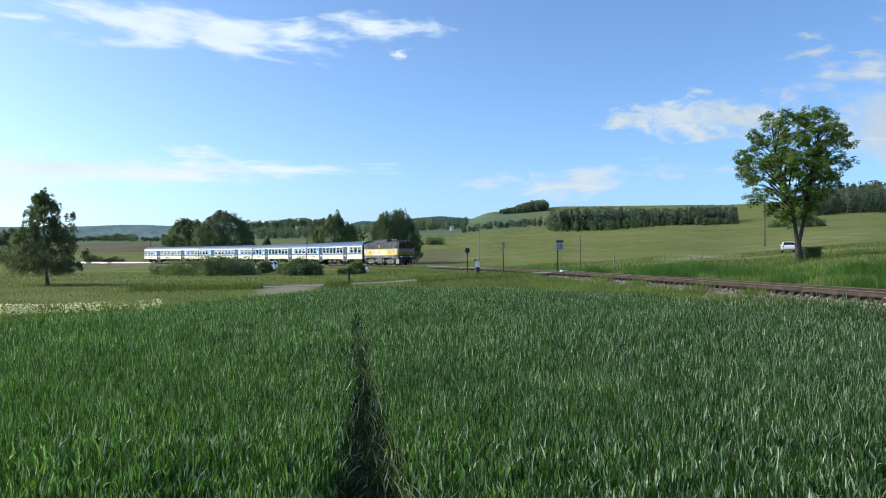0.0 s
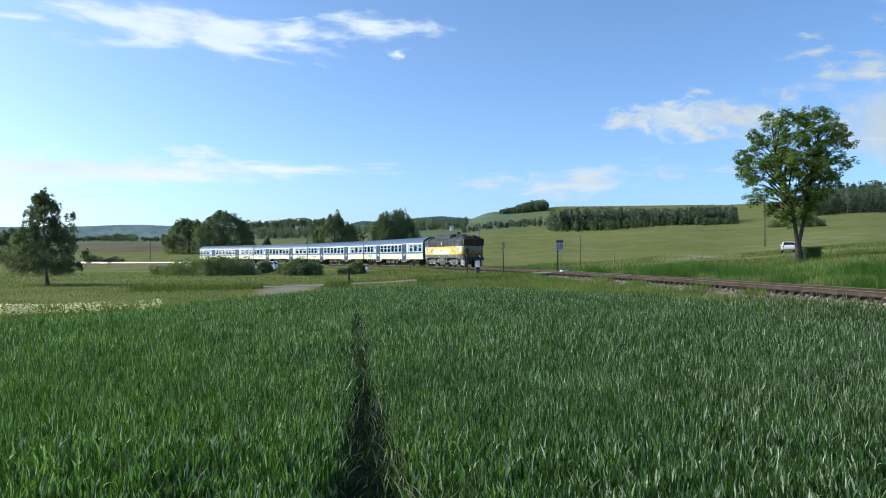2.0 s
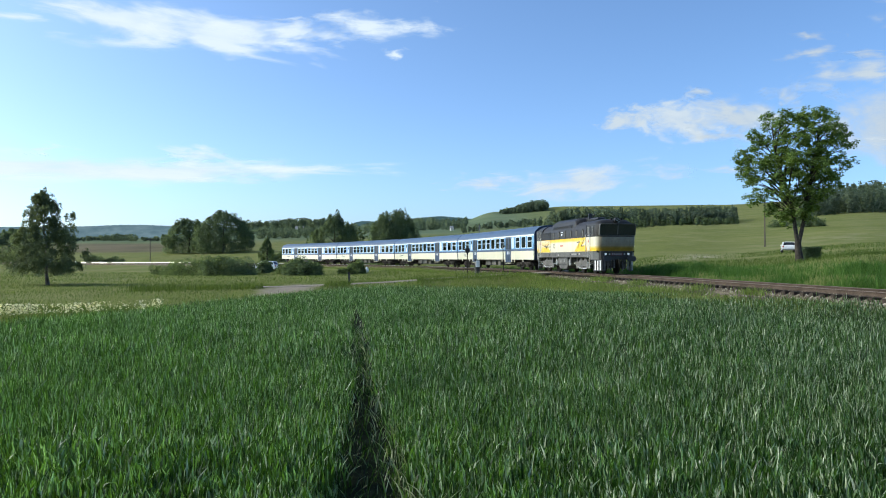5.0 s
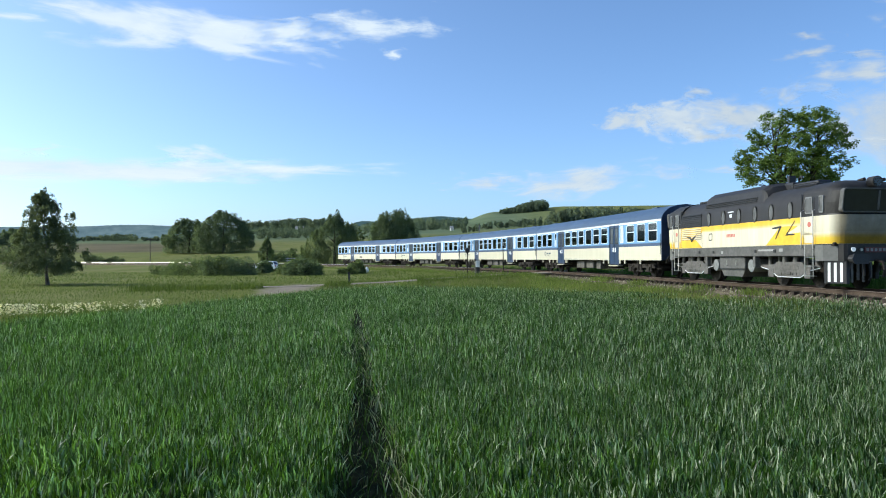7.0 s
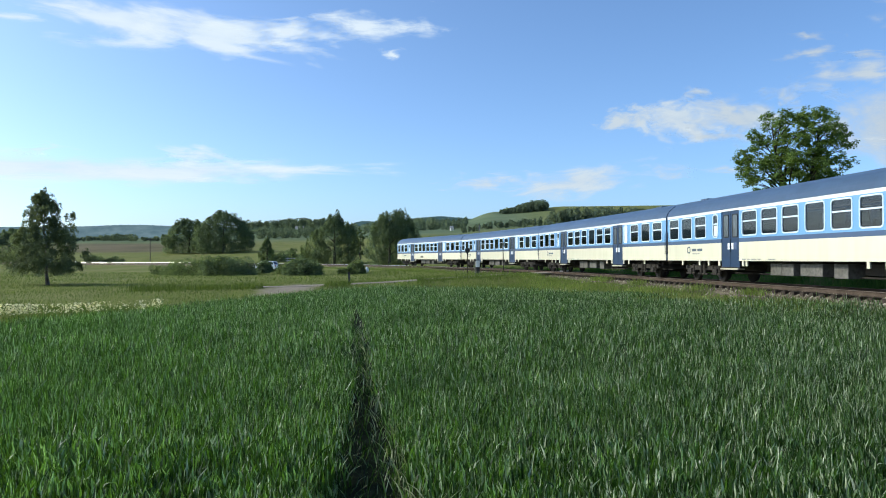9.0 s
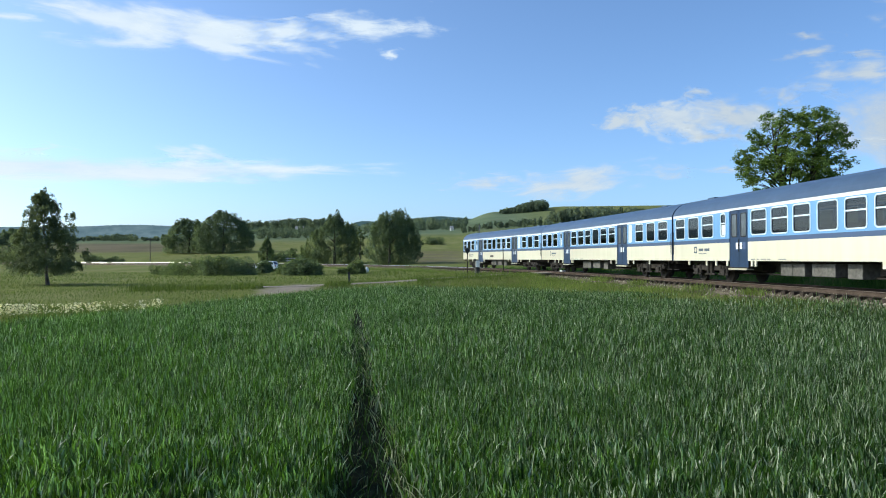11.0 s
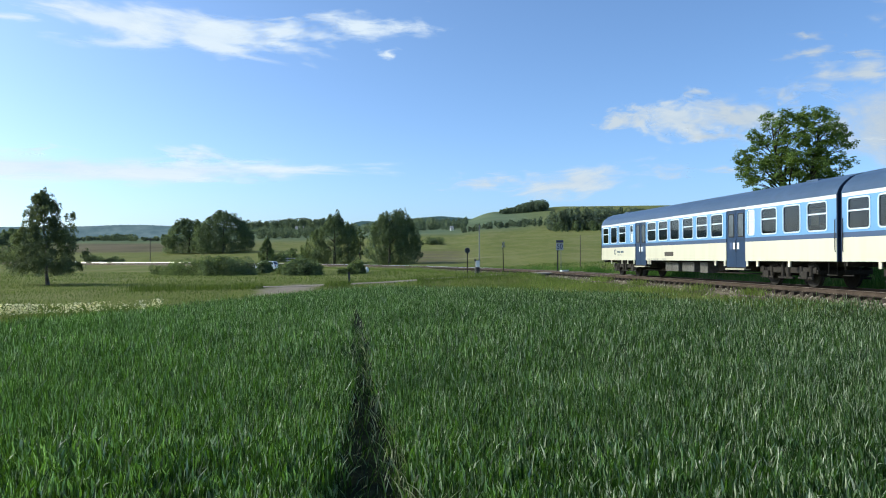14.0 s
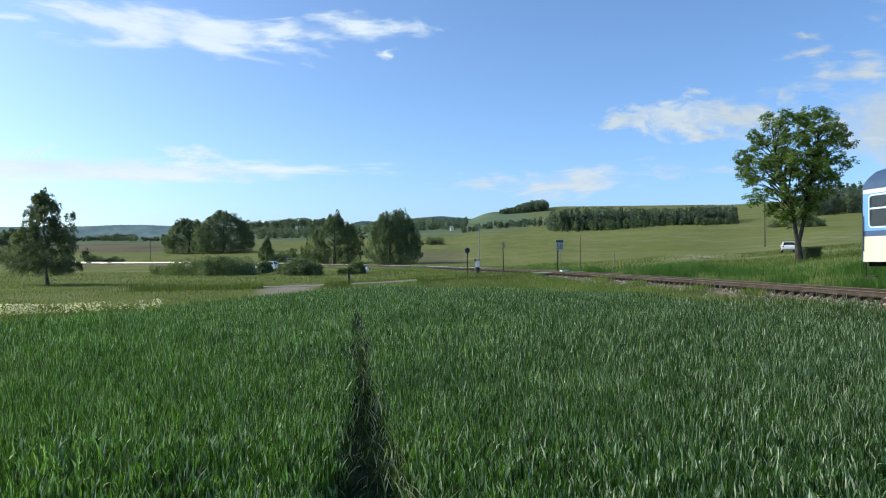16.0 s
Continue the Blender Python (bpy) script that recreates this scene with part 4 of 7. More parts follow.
M_COACH = coach_paint()
M_COACHEND = plain("coach_end_paint", (0.020, 0.038, 0.085), 0.5, 0, 6, 0.25)
M_ROOF = plain("coach_roof_paint", (0.055, 0.090, 0.152), 0.38, 0.0, 3, 0.1, 0.7)
M_ROOF.node_tree.nodes["Principled BSDF"].inputs["Specular IOR Level"].default_value = 0.55
M_UNDERBOX = plain("dusty_box_paint", (0.125, 0.118, 0.106), 0.85, 0, 7, 0.35)
M_DOOR = plain("door_paint", (0.013, 0.034, 0.084), 0.4, 0, 10, 0.15)
M_FRAME = plain("window_frame_paint", (0.62, 0.71, 0.80), 0.4, 0, 20, 0.05)
M_SEAT = plain("seat_cover", (0.05, 0.08, 0.15), 0.9, 0, 30, 0.3)
M_LINING = plain("coach_lining", (0.13, 0.125, 0.115), 0.7, 0, 10, 0.1)
M_CARGLASS = plain("dark_window_glass", (0.02, 0.024, 0.028), 0.18, 0, 4, 0.1, 1, 0.02)
M_PANE = glass("window_pane", (0.28, 0.30, 0.31), 0.012)
M_RUBBER = plain("rubber", (0.015, 0.015, 0.016), 0.85, 0, 20, 0.2)
M_STICKER = plain("white_sticker", (0.75, 0.77, 0.8), 0.5, 0, 20, 0.05)
M_FROST = plain("frosted_glass", (0.58, 0.64, 0.64), 0.6, 0, 6, 0.08)
M_INK = plain("faded_dark_ink", (0.075, 0.10, 0.125), 0.6, 0, 20, 0.2)
M_NOTICE = plain("blue_grey_notice", (0.07, 0.10, 0.19), 0.5, 0, 20, 0.1)
M_STEP = plain("step_edge", (0.44, 0.40, 0.29), 0.7, 0, 20, 0.2)

HALF = 1.42
GROUPS = ((-11.75, -10.65), (-10.25, -9.12), (-8.75, -7.6), (-4.23, -3.06), (-2.70, -1.56), (-1.21, -0.14), (0.28, 1.40), (1.77, 2.85), (3.22, 4.30), (7.43, 8.50), (8.95, 10.02), (10.45, 11.55))
SMALL = ((-6.88, -6.42), (6.40, 6.92))
DOORS = ((-6.08, -4.50), (4.60, 6.19))
WZ0, WZ1 = 2.04, 3.05


def wall_sheet(side, holes, x0, x1, z0, z1, thick=0.05):
    """A wall in one skin, with thickness, that leaves the holes (x0, x1, z0, z1) open."""
    bm = bmesh.new()
    xs = sorted({x0, x1, *[v for h in holes for v in h[:2]]})
    zs = sorted({z0, z1, *[v for h in holes for v in h[2:]]})
    grid = {}

    def vert(i, k, o):
        if (i, k, o) not in grid:
            grid[i, k, o] = bm.verts.new((xs[i], side * (HALF - (thick if o else 0)), zs[k]))
        return grid[i, k, o]

    def solid(i, k):
        if not (0 <= i < len(xs) - 1 and 0 <= k < len(zs) - 1):
            return False
        a, b = (xs[i] + xs[i + 1]) / 2, (zs[k] + zs[k + 1]) / 2
        return not any(h[0] < a < h[1] and h[2] < b < h[3] for h in holes)
    for i in range(len(xs) - 1):
        for k in range(len(zs) - 1):
            if not solid(i, k):
                continue
            for o in (0, 1):
                bm.faces.new([vert(*c, o) for c in ((i, k), (i + 1, k), (i + 1, k + 1), (i, k + 1))])
            for di, dk, c0, c1 in ((-1, 0, (i, k), (i, k + 1)), (1, 0, (i + 1, k), (i + 1, k + 1)), (0, -1, (i, k), (i + 1, k)), (0, 1, (i, k + 1), (i + 1, k + 1))):
                if not solid(i + di, k + dk):
                    bm.faces.new([vert(*c0, 0), vert(*c1, 0), vert(*c1, 1), vert(*c0, 1)])
    return bm


def wheelset(parent, u, radius, gauge=0.755):
    """Two wheels on an axle; turns about its own y axis."""
    ob = bmesh.new()
    tube(ob, [(0, -1.0, 0), (0, 1.0, 0)], 0.075, 10)
    for sgn in (-1, 1):
        tube(ob, [(0, sgn * (gauge - 0.075), 0), (0, sgn * (gauge - 0.045), 0), (0, sgn * (gauge - 0.04), 0), (0, sgn * (gauge + 0.06), 0)], [radius + 0.03, radius + 0.03, radius, radius - 0.005], 26)
        for k in range(3):
            a = k * math.tau / 3
            disc(ob, (0.26 * math.cos(a), sgn * (gauge + 0.062), 0.26 * math.sin(a)), (0, 1, 0), 0.06, 0.01, 10)
    w = part("wheelset", ob, M_STEEL, parent)
    w.location = (u, 0, radius)
    return w


def coach_bogie(parent, u):
    bg = boxes((-1.9, 1.9, 0.98, 1.08, 0.52, 0.74), (-1.9, 1.9, -1.08, -0.98, 0.52, 0.74), (-0.25, 0.25, -1.0, 1.0, 0.5, 0.8), (-1.95, -1.8, -1.05, 1.05, 0.5, 0.66), (1.8, 1.95, -1.05, 1.05, 0.5, 0.66), bevel=0.02)
    for sx in (-1.3, 1.3):
        for sy in (-1, 1):
            box(bg, sx - 0.17, sx + 0.17, sy * 0.98, sy * 1.18, 0.30, 0.60, 0.03)
            for k in (-0.3, 0.3):
                tube(bg, [(sx + k, sy * 1.06, 0.42), (sx + k, sy * 1.06, 0.78)], 0.09, 8)
            tube(bg, [(sx - 0.45, sy * 1.1, 0.35), (sx + 0.45, sy * 1.1, 0.35)], 0.05, 6)
    for sy in (-1, 1):
        for k in (-0.18, 0.18):
            tube(bg, [(k, sy * 1.08, 0.36), (k, sy * 1.08, 0.98)], 0.1, 8)
        box(bg, -0.5, 0.5, sy * 1.02, sy * 1.14, 0.30, 0.38, 0.02)
    b = part("bogie", bg, M_STEEL, parent, "dark steel bogie frame with springs")
    b.location = (u, 0, 0)
    return b, [(wheelset(b, wu, 0.46), wu) for wu in (-1.3, 1.3)]


def window_unit(parent, x0, x1, z0, z1, side, split, frost=0):
    """A rounded window: pale frame, pane and, where it opens, a sliding bar; frost: 1 all, 2 the lower half."""
    y = side * HALF
    cx, cz = (x0 + x1) / 2, (z0 + z1) / 2
    hw, hh = (x1 - x0) / 2, (z1 - z0) / 2
    fr = ring(bmesh.new(), rounded(-hw - 0.024, hw + 0.024, -hh - 0.024, hh + 0.024, 0.15), rounded(-hw + 0.025, hw - 0.025, -hh + 0.025, hh - 0.025, 0.10), "y", -0.03, 0.014)
    f = part("window", fr, M_FRAME, parent)
    f.location = (cx, y, cz)
    if side < 0:
        f.rotation_euler = (0, 0, math.pi)
    part("pane", prism(bmesh.new(), rounded(-hw + 0.02, hw - 0.02, -hh + 0.02, hh - 0.02, 0.1), "y", -0.022, -0.016), M_FROST if frost == 1 else M_PANE, f, "frosted white glass" if frost == 1 else "clear tinted window glass")
    if frost == 2:
        part("frosted_pane", boxes((-hw + 0.06, hw - 0.06, -0.0155, -0.011, -hh + 0.05, 0.02)), M_FROST, f, "frosted white lower pane")
    if split:
        part("sliding_bar", boxes((-hw + 0.02, hw - 0.02, -0.015, 0.008, 0.06, 0.115)), M_FRAME, f)
    return f


def door_unit(parent, x0, x1, side, extra):
    y = side * HALF
    cx = (x0 + x1) / 2
    hw = (x1 - x0) / 2
    dr = part("door", boxes((-hw, -0.012, -0.06, -0.025, 0.70, 3.13), (0.012, hw, -0.06, -0.025, 0.70, 3.13), (-0.012, 0.012, -0.06, -0.04, 0.70, 3.13)), M_DOOR, parent, "blue double folding door with narrow windows")
    dr.location = (cx, y, 0)
    if side < 0:
        dr.rotation_euler = (0, 0, math.pi)
    for k in (-1, 1):
        xc = k * hw / 2
        part("door_window", ring(bmesh.new(), rounded(xc - 0.24, xc + 0.24, 1.98, 3.0, 0.08), rounded(xc - 0.20, xc + 0.20, 2.02, 2.96, 0.06), "y", -0.03, -0.012), M_RUBBER, dr)
        part("door_pane", prism(bmesh.new(), rounded(xc - 0.21, xc + 0.21, 2.01, 2.97, 0.06), "y", -0.026, -0.02), M_DOORGLASS, dr)
    for k, w in ((-0.17, 0.09), (0.17, 0.09)):
        part("notice", boxes((k - w, k + w, -0.026, -0.022, 1.47, 1.75)), M_STICKER, dr)
    part("notice", boxes((extra - 0.10, extra + 0.10, -0.026, -0.022, 1.46, 1.76)), M_NOTICE, dr, "blue-grey notice")
    tube_bm = tubes(([(-0.05, -0.01, 1.35), (-0.05, 0.02, 1.4), (-0.05, 0.02, 1.85), (-0.05, -0.01, 1.9)], 0.012), sides=6)
    part("handle", tube_bm, M_STEEL, dr)
    st = part("step", boxes((-hw, hw, -0.25, 0.04, 0.60, 0.64), (-hw, hw, 0.035, 0.05, 0.585, 0.655)), M_STEP, dr, "yellowish door step")
    part("sill", boxes((-hw, hw, -0.3, -0.03, 0.655, 0.70)), M_STEEL, dr)
    return dr


M_DOORGLASS = plain("dim_door_glass", (0.10, 0.115, 0.13), 0.12, 0, 3, 0.2, 0.7, 0.02)


M_PLATE = plain("brown_plate", (0.065, 0.052, 0.038), 0.6, 0, 10, 0.2)


def build_coach(label, plain_window, tail=False):
    c = empty("passenger_coach")
    tagged(c, label, "railway coach", group="coaches of the train")
    holes = [(a, b, WZ0, WZ1) for a, b in GROUPS + SMALL] + [(a, b, 0.75, 3.14) for a, b in DOORS]
    lugs = (-10.2, -8.3, -7.35, -6.3, -4.2, -3.9, 3.6, 4.45, 6.32, 7.1, 9.3)
    edges = [-12.05] + [v for x in lugs for v in (x - 0.07, x + 0.07)] + [12.05]
    holes += [(a, b, 0.75, 0.97) for a, b in zip(edges[::2], edges[1::2])]
    for side in (-1, 1):
        part("side_wall", wall_sheet(side, holes, -12.05, 12.05, 0.75, 3.25), M_COACH, c, "cream lower wall, dark blue stripe, light blue window band")
    for e in (-1, 1):
        ew = prism(bmesh.new(), [(-HALF, 0.97), (HALF, 0.97), (HALF, 3.25), (1.34, 3.45), (1.2, 3.62), (0.93, 3.82), (0.5, 3.96), (0, 4.0), (-0.5, 3.96), (-0.93, 3.82), (-1.2, 3.62), (-1.34, 3.45), (-HALF, 3.25)], "x", e * 12.05, e * 12.10)
        part("end_wall", ew, M_COACHEND, c, "plain dark blue end wall")
    rf = bmesh.new()
    knots = ((0, 1.435, 3.245), (0.12, 1.405, 3.32), (0.25, 1.345, 3.46), (0.42, 1.2, 3.64), (0.62, 0.94, 3.84), (0.81, 0.5, 3.985), (1.0, 0, 4.04))
    kw = np.linspace(0, 1, 17)
    prof = [(float(np.interp(w, [k[0] for k in knots], [k[1] for k in knots])), float(np.interp(w, [k[0] for k in knots], [k[2] for k in knots]))) for w in kw]
    prof = prof + [(-a, z) for a, z in prof[-2::-1]]
    inner = [(a * 0.96, z - 0.04) for a, z in prof]
    for lo, hi in ((-12.09, 12.09),):
        a = [[rf.verts.new((x, p[0], p[1])) for p in prof] for x in np.linspace(lo, hi, 9)]
        b = [[rf.verts.new((x, p[0], p[1])) for p in inner] for x in np.linspace(lo, hi, 9)]
        for i in range(8):
            for k in range(len(prof) - 1):
                rf.faces.new((a[i][k], a[i][k + 1], a[i + 1][k + 1], a[i + 1][k]))
                rf.faces.new((b[i][k], b[i + 1][k], b[i + 1][k + 1], b[i][k + 1]))
            for k in (0, len(prof) - 1):
                rf.faces.new((a[i][k], b[i][k], b[i + 1][k], a[i + 1][k]))
        for i in (0, 8):
            for k in range(len(prof) - 1):
                rf.faces.new((a[i][k], a[i][k + 1], b[i][k + 1], b[i][k]))
    roof = part("roof", rf, M_ROOF, c, "rounded blue-grey painted roof")
    roof.data.shade_smooth()
    roof.data.set_sharp_from_angle(angle=radians(30))
    for x in (-9.5, 9.5):
        part("roof_vent", boxes((x - 0.35, x + 0.35, -0.62, -0.3, 3.90, 4.02), bevel=0.02), M_ROOF, roof)
    part("floor", boxes((-12.03, 12.03, -1.36, 1.36, 1.0, 1.2)), M_STEEL, c)
    part("lining", boxes((-12.03, 12.03, -1.3, 1.3, 3.2, 3.24), (-6.3, -6.25, -1.3, 1.3, 1.2, 3.2), (-4.4, -4.35, -1.3, 1.3, 1.2, 3.2), (4.45, 4.5, -1.3, 1.3, 1.2, 3.2), (6.3, 6.35, -1.3, 1.3, 1.2, 3.2), (-6.25, -4.4, -0.02, 0.02, 1.2, 3.2), (4.5, 6.3, -0.02, 0.02, 1.2, 3.2)), M_LINING, c)
    seat = boxes((-0.06, 0.06, -0.5, 0.5, 1.6, 2.32), (-0.5, 0.5, -0.5, 0.5, 1.5, 1.66), (-0.4, 0.4, -0.4, 0.4, 1.2, 1.5), bevel=0.03)
    first = None
    for x in (-11.2, -9.68, -8.18, -3.4, -1.95, -0.55, 0.85, 2.3, 3.7, 8.0, 9.5, 11.0):
        for y in (-0.78, 0.78):
            if first is None:
                first = part("seat", seat, M_SEAT, c)
                ob = first
            else:
                ob = new("seat", first.data)
                ob.parent = c
            ob.location = (x, y, 0)
    for side in (-1, 1):
        for k, (a, b) in enumerate(GROUPS):
            window_unit(c, a, b, WZ0, WZ1, side, not (k in (1, 10) or k == plain_window), 0)
        window_unit(c, *SMALL[0], WZ0, WZ1, side, True, 2)
        window_unit(c, *SMALL[1], WZ0, WZ1, side, True, 1)
        for (a, b), extra in zip(DOORS, (-0.44, 0.44)):
            door_unit(c, a, b, side, extra)
    # gear under the floor
    for k, (a, b, z) in enumerate(((-2.75, -1.95, 0.40), (-1.93, -1.15, 0.40), (-0.7, 0.65, 0.42), (1.3, 2.05, 0.38))):
        part("equipment_box", boxes((a, b, -1.02, -0.4, z, 0.88), bevel=0.02), M_UNDERBOX, c, "grey equipment box under the floor")
    part("air_tank", tubes(([(2.9, 0.5, 0.7), (4.6, 0.5, 0.7)], 0.2), sides=12), M_STEEL, c)
    part("brake_gear", boxes((-6.2, 6.2, -0.14, 0.14, 0.5, 0.78), (-5.9, -4.6, -0.75, 0.75, 0.55, 0.8), (-3.6, -2.9, 0.2, 1.1, 0.42, 0.95), (-2.0, 1.2, 0.3, 1.05, 0.4, 0.95), (2.3, 3.3, -0.6, 0.4, 0.5, 0.9), (4.3, 5.8, -0.7, 0.9, 0.55, 0.82), bevel=0.02), M_STEEL, c)
    part("brake_rod", tubes(([(-6.5, -0.55, 0.42), (6.5, -0.55, 0.42)], 0.035), ([(-6.5, 0.6, 0.5), (6.5, 0.6, 0.5)], 0.035), sides=6), M_STEEL, c)
    part("underframe", boxes((-12.1, 12.1, -0.35, 0.35, 0.78, 1.0), (-12.2, -12.1, -1.2, 1.2, 0.82, 1.05), (12.1, 12.2, -1.2, 1.2, 0.82, 1.05), (-4.2, 4.2, 0.6, 1.2, 0.55, 0.98)), M_STEEL, c)
    for e in (-1, 1):
        part("gangway", boxes((e * 12.10, e * 12.25, -0.62, 0.62, 1.15, 3.3), bevel=0.02), M_RUBBER, c, "black rubber gangway bellows")
        for y in (-0.875, 0.875):
            bf = tubes(([(e * 12.1, y, 1.06), (e * 12.2, y, 1.06)], 0.1), sides=10)
            disc(bf, (e * 12.235, y, 1.06), (1, 0, 0), 0.22, 0.03, 16)
            part("buffer", bf, M_STEEL, c)
            st = tubes(([(e * 12.0, y * 1.55, 0.97), (e * 12.0, y * 1.55, 0.5), (e * 11.55, y * 1.55, 0.5), (e * 11.55, y * 1.55, 0.97)], 0.015), sides=6)
            box(st, e * 11.5, e * 12.05, y * 1.5, y * 1.6, 0.49, 0.52)
            part("shunter_step", st, M_STEEL, c)
            part("grab_rail", tubes(([(e * 12.0, y * 1.63, 1.3), (e * 12.0, y * 1.655, 1.35), (e * 12.0, y * 1.655, 2.35), (e * 12.0, y * 1.63, 2.4)], 0.014), sides=6), M_STEEL, c)
    # maker's badge and lettering on the wall near the tail end, as bars
    bd = ring(bmesh.new(), rounded(-9.62, -9.28, 1.32, 1.64, 0.08), rounded(-9.56, -9.34, 1.38, 1.58, 0.05), "y", -HALF - 0.006, -HALF - 0.001)
    part("badge", bd, M_INK, c, "dark outlined square badge")
    part("lettering", boxes((-9.1, -8.62, -HALF - 0.005, -HALF - 0.001, 1.42, 1.54), (-8.5, -7.98, -HALF - 0.005, -HALF - 0.001, 1.42, 1.54), (-9.1, -8.3, -HALF - 0.005, -HALF - 0.001, 1.28, 1.31)), M_INK, c, "grey bars of lettering")
    part("lettering", boxes(*[(x, x + w, -HALF - 0.005, -HALF - 0.001, 1.02, 1.06) for x, w in ((-4.25, 0.35), (-3.8, 0.2), (-3.5, 0.4), (-3.0, 0.22), (-2.2, 0.5))]), M_GREYBOX, c, "small grey bars of lettering")
    if tail:
        part("data_plate", boxes((-1.92, -0.85, -HALF - 0.012, -HALF + 0.01, 1.2, 1.42), bevel=0.004), M_PLATE, c, "dark brown plate on the cream wall")
    bogies = [(*coach_bogie(c, u),) for u in (-8.6, 8.6)]
    return c, bogies


def front_shade(nt, colour):
    """Shade of the cab's flat front, put into the paint as mottled darkening."""
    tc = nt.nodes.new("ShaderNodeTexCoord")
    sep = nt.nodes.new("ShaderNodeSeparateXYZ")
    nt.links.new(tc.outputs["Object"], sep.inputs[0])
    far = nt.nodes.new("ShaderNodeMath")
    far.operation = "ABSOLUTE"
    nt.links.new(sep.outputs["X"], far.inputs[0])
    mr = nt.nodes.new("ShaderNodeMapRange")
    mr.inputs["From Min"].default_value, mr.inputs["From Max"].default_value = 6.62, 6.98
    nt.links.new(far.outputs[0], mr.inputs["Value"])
    shade_tone = mix(nt, mr.outputs[0], (1, 1, 1), ramp(nt, noise_at(nt, 2.2, 5, 0.65), ((0.3, (0.25, 0.235, 0.21)), (0.7, (0.40, 0.385, 0.35)))))
    return mix(nt, 1.0, colour, shade_tone, "MULTIPLY")


def loco_paint(name, cream, shaded=False):
    m, nt, b = shader(name)
    tc = nt.nodes.new("ShaderNodeTexCoord")
    sep = nt.nodes.new("ShaderNodeSeparateXYZ")
    nt.links.new(tc.outputs["Object"], sep.inputs[0])
    mr = nt.nodes.new("ShaderNodeMapRange")
    mr.inputs["From Min"].default_value, mr.inputs["From Max"].default_value = 0.0, 4.0
    nt.links.new(sep.outputs["Z"], mr.inputs["Value"])
    col = ramp(nt, mr.outputs[0], ((0.0, cream), (2.55 / 4, (0.031, 0.029, 0.027))), True)
    streaks = ramp(nt, noise_at(nt, 1.0, 5, 0.65, stretch=(3.0, 3.0, 0.3)), ((0.32, (0.84, 0.81, 0.75)), (0.6, (1, 1, 1))))
    c = mix(nt, 1.0, col, streaks, "MULTIPLY")
    nt.links.new(front_shade(nt, c) if shaded else c, b.inputs["Base Color"])
    b.inputs["Roughness"].default_value = 0.5
    b.inputs["Specular IOR Level"].default_value = 0.3
    bump(nt, b, noise_at(nt, 3.0, 2), 0.06, 0.01)
    return m


M_LOCO = loco_paint("locomotive_paint", (0.68, 0.63, 0.48))
# body cream, with the shade of the front painted in
M_NOSE = loco_paint("shaded_nose_paint", (0.64, 0.595, 0.455), True)
M_LDARK = plain("loco_dark_grey", (0.031, 0.029, 0.027), 0.5, 0, 5, 0.25)
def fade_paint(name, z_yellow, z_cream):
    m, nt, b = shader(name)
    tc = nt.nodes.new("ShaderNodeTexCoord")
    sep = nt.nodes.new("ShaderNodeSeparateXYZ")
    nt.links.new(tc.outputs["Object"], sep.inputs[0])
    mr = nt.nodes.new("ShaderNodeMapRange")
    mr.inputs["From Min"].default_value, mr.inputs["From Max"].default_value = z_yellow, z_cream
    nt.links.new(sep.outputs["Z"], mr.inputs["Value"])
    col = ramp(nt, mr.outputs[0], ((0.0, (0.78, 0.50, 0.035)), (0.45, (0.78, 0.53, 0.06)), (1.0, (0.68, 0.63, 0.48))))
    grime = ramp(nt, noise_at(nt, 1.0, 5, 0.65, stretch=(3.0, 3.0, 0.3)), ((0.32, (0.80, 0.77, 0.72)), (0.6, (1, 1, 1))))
    # the front's painted shade darkens the yellow band too
    nt.links.new(front_shade(nt, mix(nt, 1.0, col, grime, "MULTIPLY")), b.inputs["Base Color"])
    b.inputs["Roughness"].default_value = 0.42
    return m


M_FADE_DOWN = fade_paint("yellow_fading_down", 2.52, 2.24)
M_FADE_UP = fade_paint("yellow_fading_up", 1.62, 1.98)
M_LDARK.node_tree.nodes["Principled BSDF"].inputs["Specular IOR Level"].default_value = 0.3
M_YELLOW = plain("loco_yellow", (0.78, 0.50, 0.035), 0.42, 0, 4, 0.12)
M_LFRAME = plain("loco_frame_grey", (0.105, 0.102, 0.094), 0.55, 0, 6, 0.3)
M_RED = plain("red_marking", (0.55, 0.16, 0.12), 0.5, 0, 20, 0.15)
M_GALVPALE = plain("faded_lettering", (0.36, 0.355, 0.34), 0.6, 0, 20, 0.15)
M_DARKRED = plain("dark_red_plate", (0.085, 0.018, 0.016), 0.5, 0, 20, 0.2)
M_PORTGLASS = plain("dusty_glass", (0.108, 0.104, 0.096), 0.25, 0, 4, 0.2, 1.5, 0.02)
M_PALEFRAME = plain("pale_grey_paint", (0.19, 0.19, 0.183), 0.5, 0, 8, 0.15)
M_BOGIE = plain("oily_grey_steel", (0.115, 0.108, 0.098), 0.6, 0, 8, 0.35)
M_CABGLASS = glass("cab_glass", (0.45, 0.5, 0.5), 0.03)
M_CORNER = plain("sunlit_corner_grey", (0.135, 0.135, 0.128), 0.6, 0, 8, 0.15)
M_CHROME = plain("bare_metal", (0.40, 0.40, 0.39), 0.3, 0.9, 20, 0.15)
m_, nt_, b_ = shader("lit_headlamp")
b_.inputs["Base Color"].default_value = (0.9, 0.9, 0.85, 1)
b_.inputs["Emission Color"].default_value = (1.0, 0.95, 0.85, 1)
b_.inputs["Emission Strength"].default_value = 0.2
M_LAMP = m_


